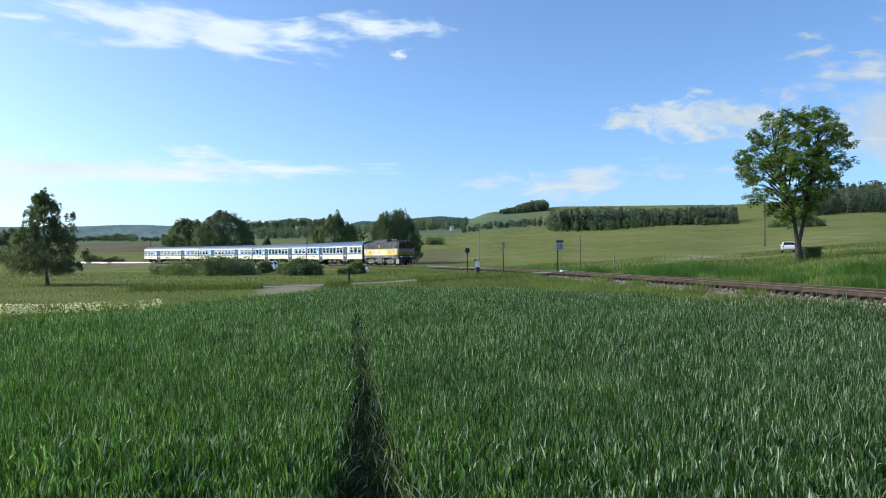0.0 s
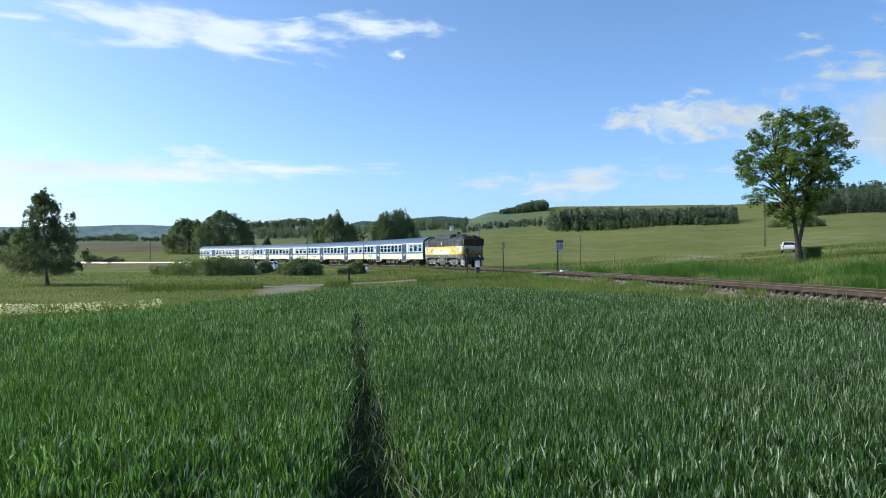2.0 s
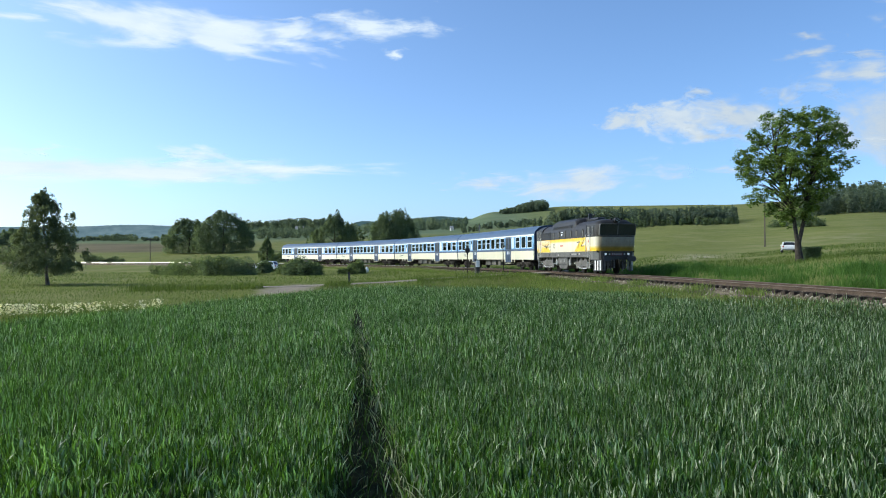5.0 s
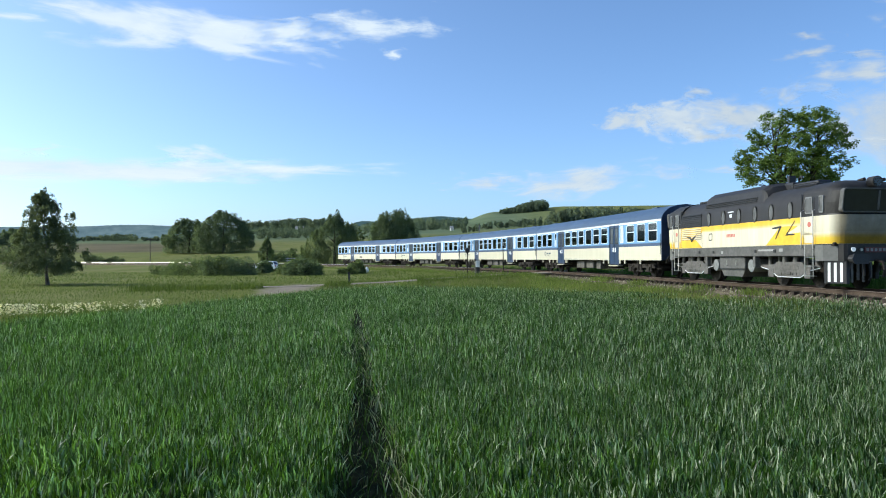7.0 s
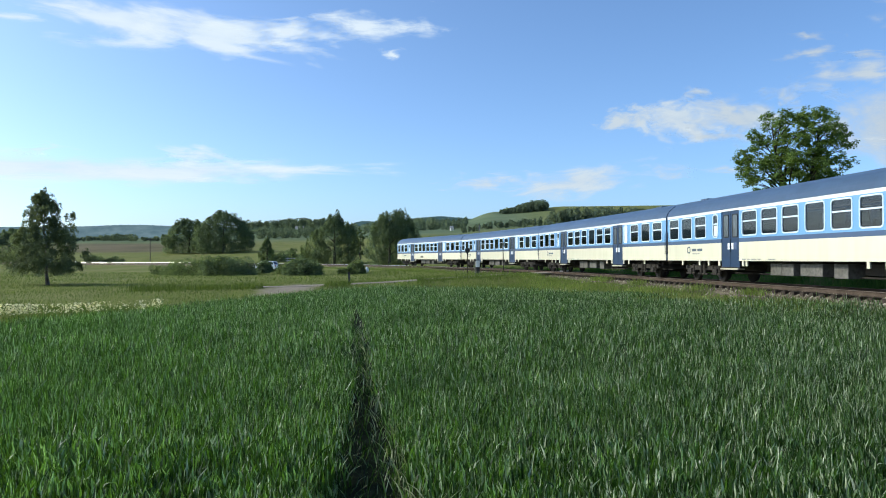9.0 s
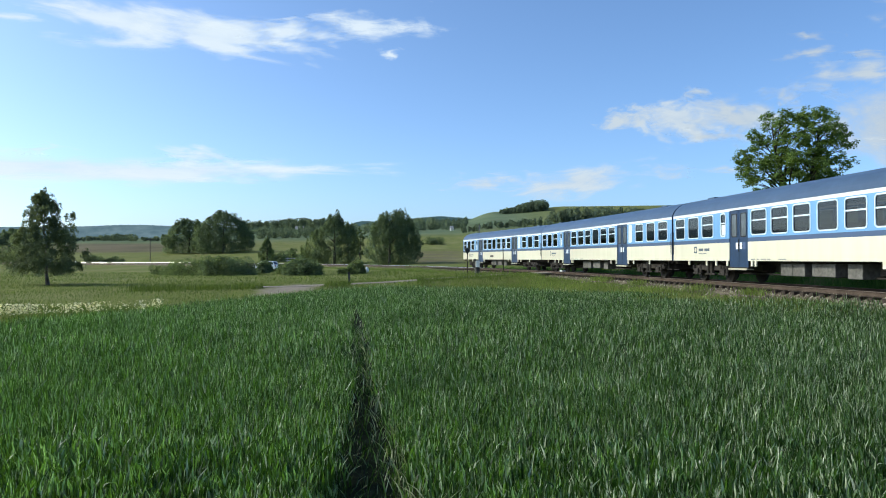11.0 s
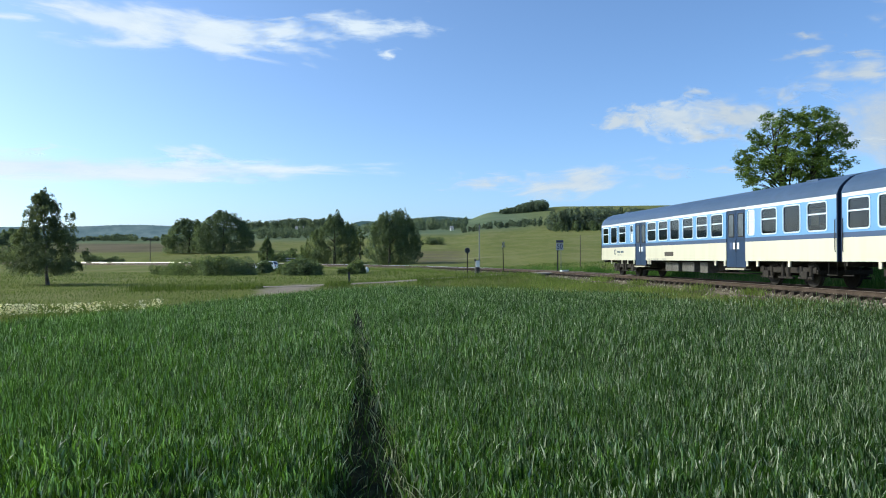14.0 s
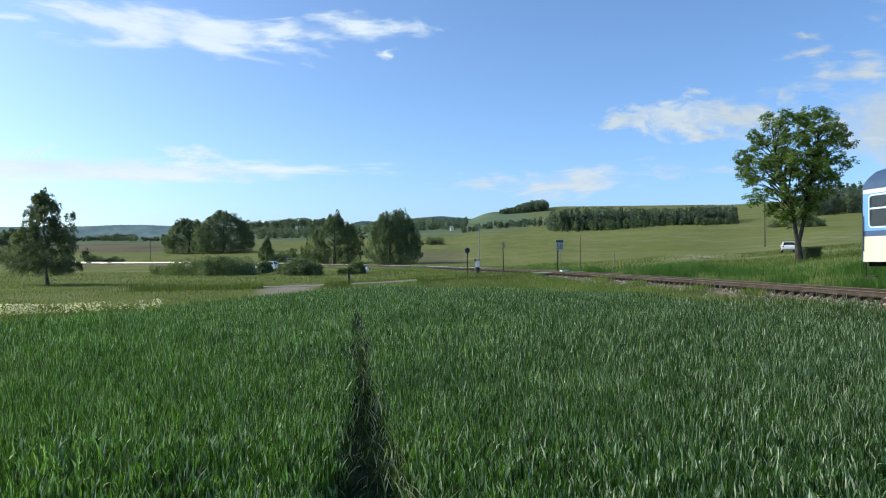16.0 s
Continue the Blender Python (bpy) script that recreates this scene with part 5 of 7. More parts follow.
def loft(levels):
    """A closed skin through level outlines ((x, y) points, z), bottom to top."""
    bm = bmesh.new()
    rings = [[bm.verts.new((p[0], p[1], z)) for p in pts] for pts, z in levels]
    n = len(rings[0])
    for a, b in zip(rings, rings[1:]):
        for k in range(n):
            bm.faces.new((a[k], a[(k + 1) % n], b[(k + 1) % n], b[k]))
    bm.faces.new(rings[0][::-1])
    bm.faces.new(rings[-1])
    return bm


def cab(c, e):
    """The driver's cab at the end e (+1 front, -1 rear)."""
    def outline(side, corner, nose, nose_y, w, back=5.1):
        half = [(back, -w), (corner, -w)]
        for k in range(1, 6):
            a = radians(k * 15.0)
            half.append((corner + (nose - corner) * math.sin(a), -w + (w - nose_y) * (1 - math.cos(a))))
        half.append((nose, -nose_y))
        half.append((nose + 0.03, -nose_y * 0.5))
        pts = half + [(nose + 0.045, 0)] + [(x, -y) for x, y in half[::-1]]
        return [(e * x, e * y) for x, y in pts]
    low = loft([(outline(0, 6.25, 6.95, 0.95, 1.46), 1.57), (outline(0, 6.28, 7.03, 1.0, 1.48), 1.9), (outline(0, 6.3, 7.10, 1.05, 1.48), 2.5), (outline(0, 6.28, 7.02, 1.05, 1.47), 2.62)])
    nose = part("cab_front", low, M_NOSE, c, "cream rounded cab front, shade painted on its flat face")
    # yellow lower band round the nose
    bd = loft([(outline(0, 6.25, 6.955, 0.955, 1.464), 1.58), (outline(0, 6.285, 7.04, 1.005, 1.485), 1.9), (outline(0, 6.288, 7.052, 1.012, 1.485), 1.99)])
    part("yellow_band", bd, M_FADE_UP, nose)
    # window storey: pillars and eyebrow frame
    up = loft([(outline(0, 6.30, 6.75, 1.0, 1.36), 3.42), (outline(0, 6.25, 6.7, 0.95, 1.28), 3.55), (outline(0, 6.1, 6.5, 0.8, 1.0), 3.72), (outline(0, 5.9, 6.2, 0.5, 0.6), 3.80)])
    part("cab_roof", up, M_LDARK, c, "dark grey rounded cab roof")
    st = loft([(outline(0, 6.30, 7.0, 1.05, 1.465), 2.60), (outline(0, 6.36, 7.06, 1.12, 1.46), 3.0), (outline(0, 6.36, 7.12, 1.12, 1.41), 3.38), (outline(0, 6.30, 6.98, 1.05, 1.37), 3.47)])
    storey = part("cab_storey", st, M_LDARK, c, "dark grey window storey of the cab")

    def raked(bm):
        for v in bm.verts:
            v.co.x = e * (7.03 + (v.co.z - 2.62) * 0.16 + v.co.x)
        return bm
    fr = part("windscreen_frame", raked(ring(bmesh.new(), rounded(-1.30, 1.30, 2.62, 3.44, 0.12), rounded(-1.265, 1.265, 2.665, 3.40, 0.09), "x", -0.10, 0.10)), M_LFRAME, storey, "grey raised windscreen frame")
    for y0, y1 in ((-1.26, -0.03), (0.03, 1.26)):
        part("windscreen", raked(prism(bmesh.new(), rounded(y0, y1, 2.67, 3.395, 0.07), "x", 0.052, 0.066)), M_CARGLASS, fr)
    part("centre_post", raked(boxes((0.05, 0.085, -0.035, 0.035, 2.72, 3.36))), M_LFRAME, fr)
    for s in (-1, 1):
        sw = part("side_wall_plate", boxes((e * 5.1, e * 5.14, s * 1.45, s * 1.475, 2.62, 3.4)), M_BLACK, storey)
        # not glassy: a black sheet painted as the shade inside an open window
        for a, b, glassy in ((5.34, 5.78, True), (5.86, 6.16, False), (6.14, 6.40, True)):
            lo, hi = min(e * a, e * b), max(e * a, e * b)
            part("side_window_frame", ring(bmesh.new(), rounded(lo, hi, 2.66, 3.26, 0.06), rounded(lo + 0.035, hi - 0.035, 2.70, 3.22, 0.05), "y", s * 1.43, s * 1.487), M_PALEFRAME if glassy else M_BLACK, storey)
            part("side_pane", prism(bmesh.new(), rounded(lo + 0.02, hi - 0.02, 2.68, 3.24, 0.05), "y", s * 1.44, s * 1.478), M_PORTGLASS if glassy else M_BLACK, storey)
        # cab door with rails, and the ladder below
        d = part("cab_door", boxes((e * 5.3, e * 5.84, s * 1.47, s * 1.485, 1.62, 2.60)), M_LOCO, c, "narrow cream cab door")
        part("round_sign", disc(bmesh.new(), (e * 5.6, s * 1.49, 2.28), (0, 1, 0), 0.1, 0.01, 16), M_RED, d)
        for a in (5.22, 5.92):
            part("hand_rail", tubes(([(e * a, s * 1.47, 1.4), (e * a, s * 1.56, 1.45), (e * a, s * 1.56, 2.75), (e * a, s * 1.47, 2.8)], 0.02), sides=6), M_CHROME, d)
        ld = tubes(([(e * 5.36, s * 1.5, 1.55), (e * 5.36, s * 1.5, 0.42)], 0.022), ([(e * 5.84, s * 1.5, 1.55), (e * 5.84, s * 1.5, 0.42)], 0.022), sides=6)
        for z in (0.45, 0.80, 1.12):
            box(ld, e * 5.36, e * 5.84, s * 1.36, s * 1.54, z - 0.015, z + 0.015)
        part("ladder", ld, M_CHROME, c, "bare steel cab ladder")
    # end of the frame: plates, lamps, buffers, plough
    fe = bmesh.new()
    prism(fe, [(e * x, y) for x, y in ((5.95, -1.5), (6.40, -1.5), (6.95, -1.12), (7.0, -1.0), (7.0, 1.0), (6.95, 1.12), (6.40, 1.5), (5.95, 1.5))], "z", 0.98, 1.56)
    # the shade on the front is put into this dark paint
    part("buffer_beam", fe, M_LDARK, c, "chamfered end plate, painted dark for the shade on its front")
    # lighter overlays paint the sunlit corners of the same plate
    for s in (-1, 1):
        cp = [(5.97, 1.503), (6.405, 1.503), (6.80, 1.23), (6.80, 1.21), (6.40, 1.49), (5.97, 1.49)]
        part("corner_plate", prism(bmesh.new(), [(e * x, s * y) for x, y in cp], "z", 0.99, 1.54), M_CORNER, c, "mid-grey overlay for the sunlit corner beside the buffers")
    part("number_board", boxes((e * 7.0, e * 7.03, -0.42, 0.42, 1.28, 1.46)), M_DARKRED, c, "dark red plate with bars of writing")
    for k in range(5):
        part("number_bar", boxes((e * 7.03, e * 7.036, -0.36 + k * 0.15, -0.27 + k * 0.15, 1.32, 1.42)), M_PALEFRAME, c)
    for y in (-0.82, 0.82):
        part("headlight", disc(bmesh.new(), (e * 7.02, y, 1.38), (1, 0, 0), 0.078, 0.05, 20), M_LAMP if e > 0 else M_STICKER, c, "round white headlight")
        part("marker_light", disc(bmesh.new(), (e * 7.02, y * 0.66, 1.37), (1, 0, 0), 0.05, 0.05, 14), M_CHROME, c)
        bf = tubes(([(e * 7.0, y * 1.06, 1.06), (e * 7.45, y * 1.06, 1.06)], [0.15, 0.11]), sides=14)
        prism(bf, [(y * 1.06 + a, 1.06 + b) for a, b in ((-0.33, 0.0), (-0.24, 0.17), (0.24, 0.17), (0.33, 0.0), (0.24, -0.17), (-0.24, -0.17))], "x", e * 7.45, e * 7.49)
        part("buffer", bf, M_BLACK, c, "black buffer with a wide head")
    lamp = disc(bmesh.new(), (e * 6.95, 0, 3.68), (1, 0, 0), 0.185, 0.35, 20)
    part("top_lamp", lamp, M_LDARK, c, "round headlamp housing over the cab")
    part("top_lamp_glass", disc(bmesh.new(), (e * 7.135, 0, 3.68), (1, 0, 0), 0.16, 0.02, 20), M_CABGLASS, c)
    for y in (-0.45, 0.45):
        part("horn", tubes(([(e * 6.62, y * 0.8, 3.76), (e * 6.95, y * 0.8, 3.76)], [0.025, 0.065]), sides=8), M_STEEL, c)
    part("coupling", tubes(([(e * 7.0, 0, 1.0), (e * 7.35, 0, 0.95), (e * 7.42, 0, 0.7), (e * 7.36, 0, 0.45)], 0.05), sides=8), M_STEEL, c)
    for y in (-0.55, -0.35, 0.35, 0.55):
        part("brake_hose", tubes(([(e * 7.0, y, 0.98), (e * 7.16, y, 0.9), (e * 7.18, y, 0.5), (e * 7.1, y * 0.9, 0.35)], 0.035), sides=7), M_RUBBER, c)
    for s in (-1, 1):
        pl = prism(bmesh.new(), [(e * x, s * y) for x, y in ((6.3, 1.4), (6.42, 1.42), (6.98, 1.05), (7.0, 0.95), (6.9, 0.9), (6.35, 1.3))], "z", 0.22, 0.98)
        plo = part("snow_plough", pl, M_BLACK, c, "black and white striped rail guard")
        for k in range(3):
            w = 0.16 + 0.30 * k
            x, y = 6.42 + 0.56 * w, 1.42 - 0.37 * w
            part("white_stripe", prism(bmesh.new(), [(e * (x - 0.028), s * (y + 0.025)), (e * (x + 0.048), s * (y - 0.025)), (e * (x + 0.053), s * (y - 0.019)), (e * (x - 0.023), s * (y + 0.031))], "z", 0.27, 0.93), M_WHITE, plo)
    for y, z in ((-0.86, 0.26), (-0.64, 0.34), (-0.45, 0.28), (-0.18, 0.42), (0.42, 0.30), (0.62, 0.42), (0.80, 0.28)):
        part("guard_bar", boxes((e * 6.97, e * 7.0, y - 0.045, y + 0.045, z, 0.97), bevel=0.006), M_LFRAME, c, "grey hanging guard bar")


def loco_bogie(c, u):
    bg = bmesh.new()
    for s in (-1, 1):
        prism(bg, [(-1.95, 0.82), (-1.95, 0.72), (-1.35, 0.62), (-0.75, 0.36), (0.75, 0.36), (1.35, 0.62), (1.95, 0.72), (1.95, 0.82), (0.95, 0.84), (0.85, 0.94), (-0.85, 0.94), (-0.95, 0.84)], "y", s * 1.22, s * 1.29)
        box(bg, -0.62, 0.62, s * 1.285, s * 1.31, 0.66, 0.80, 0.01)
        box(bg, -0.14, 0.14, s * 1.285, s * 1.33, 0.46, 0.56, 0.01)
        for k in (-0.5, -0.25, 0.25, 0.5):
            box(bg, k - 0.03, k + 0.03, s * 1.285, s * 1.32, 0.47, 0.53)
        for wx in (-1.2, 1.2):
            box(bg, wx - 0.2, wx + 0.2, s * 1.16, s * 1.32, 0.34, 0.68, 0.03)
            for k in (-0.34, 0.34):
                tube(bg, [(wx + k, s * 1.12, 0.6), (wx + k, s * 1.12, 1.14)], 0.09, 8)
        for k in (-0.35, 0.35):
            tube(bg, [(k, s * 1.2, 0.62), (k, s * 1.2, 1.14)], 0.12, 10)
        box(bg, -0.5, 0.5, s * 1.1, s * 1.24, 0.46, 0.62, 0.02)
    box(bg, -0.4, 0.4, -1.1, 1.1, 0.5, 0.9)
    b = part("bogie", bg, M_BOGIE, c, "grey bogie frame with coil springs")
    for s in (-1, 1):
        e = tubes(([(-1.95, s * 1.295, 0.73), (-1.35, s * 1.295, 0.63), (-0.75, s * 1.295, 0.37), (0.75, s * 1.295, 0.37), (1.35, s * 1.295, 0.63), (1.95, s * 1.295, 0.73)], 0.016), sides=6)
        part("pale_edge", e, M_STICKER, b)
    b.location = (u, 0, 0)
    return b, [(wheelset(b, wu, 0.5), wu) for wu in (-1.2, 1.2)]


def build_loco():
    c = tagged(empty("diesel_locomotive"), "diesel locomotive in cream, yellow and dark grey", "locomotive")
    side = [(1.48, 1.57), (1.48, 2.95), (1.42, 3.2), (1.28, 3.45), (0.98, 3.68), (0.5, 3.80), (0, 3.83)]
    prof = side + [(-a, z) for a, z in side[-2::-1]]
    part("body", prism(bmesh.new(), prof, "x", -5.1, 5.1), M_LOCO, c, "cream lower body under a dark grey upper body")
    hood = [(1.36, 3.32), (1.30, 3.52), (1.18, 3.85), (0.86, 4.06), (0.4, 4.14), (0, 4.16)]
    hp = hood + [(-a, z) for a, z in hood[-2::-1]]
    hb = bmesh.new()
    rr = [[hb.verts.new((x, p[0] * k, 3.3 + (p[1] - 3.3) * q)) for p in hp] for x, k, q in ((-2.78, 1.0, 0.9), (-2.7, 1.0, 1.0), (2.0, 1.0, 1.0), (2.22, 1.0, 0.86), (2.4, 1.0, 0.55), (2.5, 1.0, 0.25))]
    for a, b in zip(rr, rr[1:]):
        for k in range(len(hp) - 1):
            hb.faces.new((a[k], a[k + 1], b[k + 1], b[k]))
    hb.faces.new(rr[0])
    hb.faces.new(rr[-1][::-1])
    h = part("roof_hood", hb, M_LDARK, c, "raised dark grey engine hood")
    for s in (-1, 1):
        for k in range(3):
            z = 3.40 + k * 0.075
            part("hood_louvre", boxes((-2.65, 1.85, s * (1.325 - 0.02 * k), s * (1.375 - 0.02 * k), z, z + 0.022)), M_BLACK, h)
    sm = bmesh.new()
    box(sm, 2.02, 2.18, -0.15, 0.15, 3.9, 4.42, 0.03)
    box(sm, 1.7, 2.75, -0.35, 0.35, 3.78, 4.1, 0.06)
    box(sm, 2.3, 4.3, -0.3, 0.3, 3.75, 4.04, 0.08)
    tube(sm, [(2.45, 0.1, 4.0), (2.5, 0.1, 4.28), (2.62, 0.1, 4.34), (2.7, 0.1, 4.26)], [0.05, 0.05, 0.05, 0.04], 8)
    part("exhaust", sm, M_BLACK, c, "sooty black exhaust and silencer")
    part("roof_rail", tubes(([(3.2, -0.7, 3.74), (3.2, -0.7, 3.9), (5.0, -0.7, 3.88), (5.0, -0.7, 3.72)], 0.018), sides=6), M_LDARK, c)
    for x in (-4.2, 4.0):
        part("roof_hatch", boxes((x - 0.7, x + 0.7, -0.6, 0.6, 3.78, 3.88), bevel=0.03), M_LDARK, c)
    part("frame", boxes((-6.2, 6.2, -1.5, 1.5, 1.16, 1.56), bevel=0.015), M_LFRAME, c, "grey main frame beam")
    for x in (-6.0, -3.0, -1.6, 2.0, 3.4):
        part("frame_fitting", boxes((x - 0.07, x + 0.07, -1.53, -1.5, 1.3, 1.42)), M_BLACK, c)
    part("frame_lettering", boxes((2.2, 3.4, -1.506, -1.501, 1.36, 1.43), (3.7, 3.95, -1.506, -1.501, 1.33, 1.45), (-0.9, -0.7, -1.506, -1.501, 1.28, 1.40)), M_GALVPALE, c, "pale bars of lettering")
    for s in (-1, 1):
        y0, y1 = s * 1.481, s * 1.486
        st = prism(bmesh.new(), [(-2.75, 2.30), (5.1, 2.26), (5.1, 2.56), (-2.75, 2.56)], "y", y0, y1)
        part("yellow_stripe", st, M_FADE_DOWN, c, "yellow waist stripe")
        zf = prism(bmesh.new(), [(2.75, 1.58), (5.1, 1.58), (5.1, 2.02), (4.15, 1.98), (4.95, 2.27), (4.2, 2.28), (3.75, 2.28)], "y", s * 1.482, s * 1.488)
        part("yellow_flash", zf, M_YELLOW, c, "yellow lightning flash")
        part("flash_outline", prism(bmesh.new(), [(3.22, 2.26), (3.82, 2.31), (3.86, 2.27), (3.46, 1.80), (3.42, 1.82), (3.70, 2.22), (3.22, 2.20)], "y", s * 1.488, s * 1.492), M_BLACK, c)
        part("flash_outline", prism(bmesh.new(), [(4.70, 2.46), (4.77, 2.46), (4.26, 2.0), (4.70, 1.985), (4.70, 1.93), (4.10, 1.93)], "y", s * 1.488, s * 1.492), M_BLACK, c)
        gp = prism(bmesh.new(), [(-5.05, 1.58), (-2.78, 1.58), (-3.6, 2.05), (-2.78, 2.30), (-2.78, 2.56), (-5.05, 2.56)], "y", y0, y1)
        part("yellow_panel", gp, M_YELLOW, c, "yellow louvred panel")
        part("flash_outline", prism(bmesh.new(), [(-4.6, 2.16), (-3.9, 2.1), (-4.0, 1.95), (-3.2, 2.25), (-3.6, 1.98), (-3.9, 1.83), (-3.85, 1.98)], "y", s * 1.512, s * 1.516), M_BLACK, c)
        # cream slats: light caught by the yellow louvres, put into their colour
        for k in range(6):
            z = 1.98 + k * 0.095
            part("louvre", boxes((-4.95, -2.85, s * 1.486, s * 1.512, z, z + 0.05)), M_LOCO, c, "louvre slat coloured cream for the light it catches")
            part("louvre_gap", boxes((-4.95, -2.85, s * 1.486, s * 1.4885, z - 0.014, z)), M_LDARK, c)
        for k in range(7):
            z = 2.62 + k * 0.085
            part("louvre", boxes((-5.0, -2.82, s * 1.47, s * 1.505, z, z + 0.04)), M_BLACK, c)
        for x in (-2.1, -0.72, 0.62, 1.92, 3.12, 4.4):
            el = [(x + 0.19 * math.cos(a * math.tau / 20), 2.86 + 0.33 * math.sin(a * math.tau / 20)) for a in range(20)]
            el2 = [(x + 0.15 * math.cos(a * math.tau / 20), 2.86 + 0.29 * math.sin(a * math.tau / 20)) for a in range(20)]
            p = part("porthole", ring(bmesh.new(), el, el2, "y", s * 1.46, s * 1.50), M_LDARK, c, "oval engine-room window with a dark rim")
            part("porthole_pane", prism(bmesh.new(), el2, "y", s * 1.478, s * 1.49), M_PORTGLASS, p)
        bd = ring(bmesh.new(), rounded(-2.1, -1.75, 1.88, 2.22, 0.07), rounded(-2.05, -1.80, 1.93, 2.17, 0.05), "y", s * 1.482, s * 1.487)
        part("badge", bd, M_LFRAME, c, "dark outlined square badge")
        nb = boxes(*[(-0.42 + 0.125 * k, -0.33 + 0.125 * k, y0, y1, 1.99, 2.13) for k in range(6)])
        part("number_bars", nb, M_RED, c, "red bars of a number")
        part("small_sign", boxes((-0.15, 0.05, y0, y1, 2.84, 2.98), (-0.3, 0.2, y0, y1, 3.06, 3.10)), M_STICKER, c)
        for k, x in enumerate((-5.07, -2.78)):
            part("panel_joint", boxes((x - 0.012, x + 0.012, s * 1.479, s * 1.4815, 1.6, 2.95)), M_BLACK, c)
    # tank and gear between the bogies
    tk = boxes((-1.35, 0.85, -1.35, 1.35, 0.62, 1.16), bevel=0.05)
    prism(tk, [(-1.3, 0.62), (-1.0, 0.3), (0.6, 0.3), (0.85, 0.62)], "y", -1.3, 1.3)
    part("fuel_tank", tk, M_LFRAME, c, "grey fuel tank under the frame")
    for x in (-0.62, 0.18):
        part("tank_latch", boxes((x - 0.03, x + 0.03, -1.375, -1.35, 0.78, 1.0), bevel=0.005), M_GALVPALE, c, "pale latch on the tank")
    part("tank_band", boxes((-1.36, 0.86, -1.362, -1.35, 0.60, 0.635)), M_BLACK, c)
    for x in (-1.62, 1.45):
        part("air_reservoir", disc(bmesh.new(), (x, 0, 0.78), (0, 1, 0), 0.26, 2.75, 18), M_GREYBOX, c, "pale round air reservoir")
    for x in (-2.35, 1.85):
        part("bracket", boxes((x - 0.1, x + 0.1, -1.48, -1.3, 0.72, 1.16)), M_LFRAME, c)
    for e in (1, -1):
        part("cab_floor", boxes((e * 5.1, e * 6.8, -1.35, 1.35, 1.5, 1.62)), M_STEEL, c)
    for e in (1, -1):
        cab(c, e)
    for ob in c.children:
        if ob.name.split(".")[0] in ("cab_front", "cab_roof", "body"):
            ob.data.shade_smooth()
            ob.data.set_sharp_from_angle(angle=radians(42))
    return c, [loco_bogie(c, u) for u in (-4.0, 4.0)]


train = []
for k in range(4):
    c, bg = build_coach("blue and cream last coach of the train with folding doors" if k == 0 else "blue and cream four-axle passenger coach with folding doors", 5 if k == 0 else 6, k == 0)
    train.append((c, 24.5 * k + 12.25, 8.6, [(bg[0][0], -8.6, bg[0][1]), (bg[1][0], 8.6, bg[1][1])], 0.46))
loco, bg = build_loco()
train.append((loco, 98 + 7.77, 4.0, [(bg[0][0], -4.0, bg[0][1]), (bg[1][0], 4.0, bg[1][1])], 0.5))


# ---------------------------------------------------------------- trackside things
M_BLUE = plain("sign_blue", (0.016, 0.024, 0.080), 0.5, 0, 20, 0.1)
M_GALV = plain("galvanised_steel", (0.24, 0.24, 0.235), 0.45, 0.5, 15, 0.15)
M_OLDWOOD = plain("weathered_wood", (0.26, 0.23, 0.17), 0.9, 0, 14, 0.3)
M_PLATEGREY = plain("dull_plate", (0.33, 0.35, 0.37), 0.6, 0, 14, 0.15)
M_CONC = plain("concrete", (0.45, 0.44, 0.41), 0.9, 0, 12, 0.2, 2.0, 0.5)
M_CARWHITE = plain("car_white_paint", (0.78, 0.78, 0.77), 0.25, 0, 8, 0.05, 1, 0.02)
M_TAIL = plain("tail_lamp_red", (0.35, 0.02, 0.02), 0.25, 0, 8, 0.1)
M_WALL = plain("house_plaster", (0.72, 0.70, 0.64), 0.9, 0, 3, 0.1)
M_TILES = plain("house_roof", (0.40, 0.38, 0.37), 0.8, 0, 3, 0.2)


def standing(name, x, y, label, category, turn=0.0, z=None, lean=0.0):
    z = ground_z(x, y) if z is None else z
    return tagged(empty(name, pose(x, y, z - 0.02, 0, lean, turn)), label, category)


def crossing_signal(x, y):
    t = standing("crossing_signal", x, y, "dark round-topped crossing signal on a thin post", "signal")
    part("post", tubes(([(0, 0, -0.3), (0, 0, 2.35)], 0.055), sides=10), M_STEEL, t)
    bd = prism(bmesh.new(), rounded(-0.28, 0.28, 2.2, 2.82, 0.25, 6), "y", -0.03, 0.03)
    b = part("backboard", bd, M_BLACK, t, "black rounded backboard")
    part("edge_band", ring(bmesh.new(), rounded(-0.26, 0.26, 2.22, 2.80, 0.23, 6), rounded(-0.22, 0.22, 2.26, 2.76, 0.2, 6), "y", -0.04, -0.03), M_GREYBOX, b)
    for k in (-0.14, 0.14):
        part("lamp_hood", tubes(([(k, -0.03, 2.45), (k, -0.22, 2.45)], 0.1), sides=12), M_BLACK, b)


def crossbuck(x, y):
    t = standing("crossbuck_sign", x, y, "weathered crossing cross on a leaning thin post", "sign", turn=58, lean=-3)
    part("post", tubes(([(0, 0, -0.3), (0, 0, 3.25)], 0.045), sides=8), M_STEEL, t)
    for a in (45, -45):
        c = part("arm", boxes((-0.36, 0.36, -0.02, 0.02, -0.06, 0.06)), M_GREYBOX, t, "dull grey back of the crossed board")
        c.matrix_basis = Matrix.Translation((0, -0.05 - (0.045 if a > 0 else 0), 2.95)) @ Matrix.Rotation(radians(a), 4, "Y")


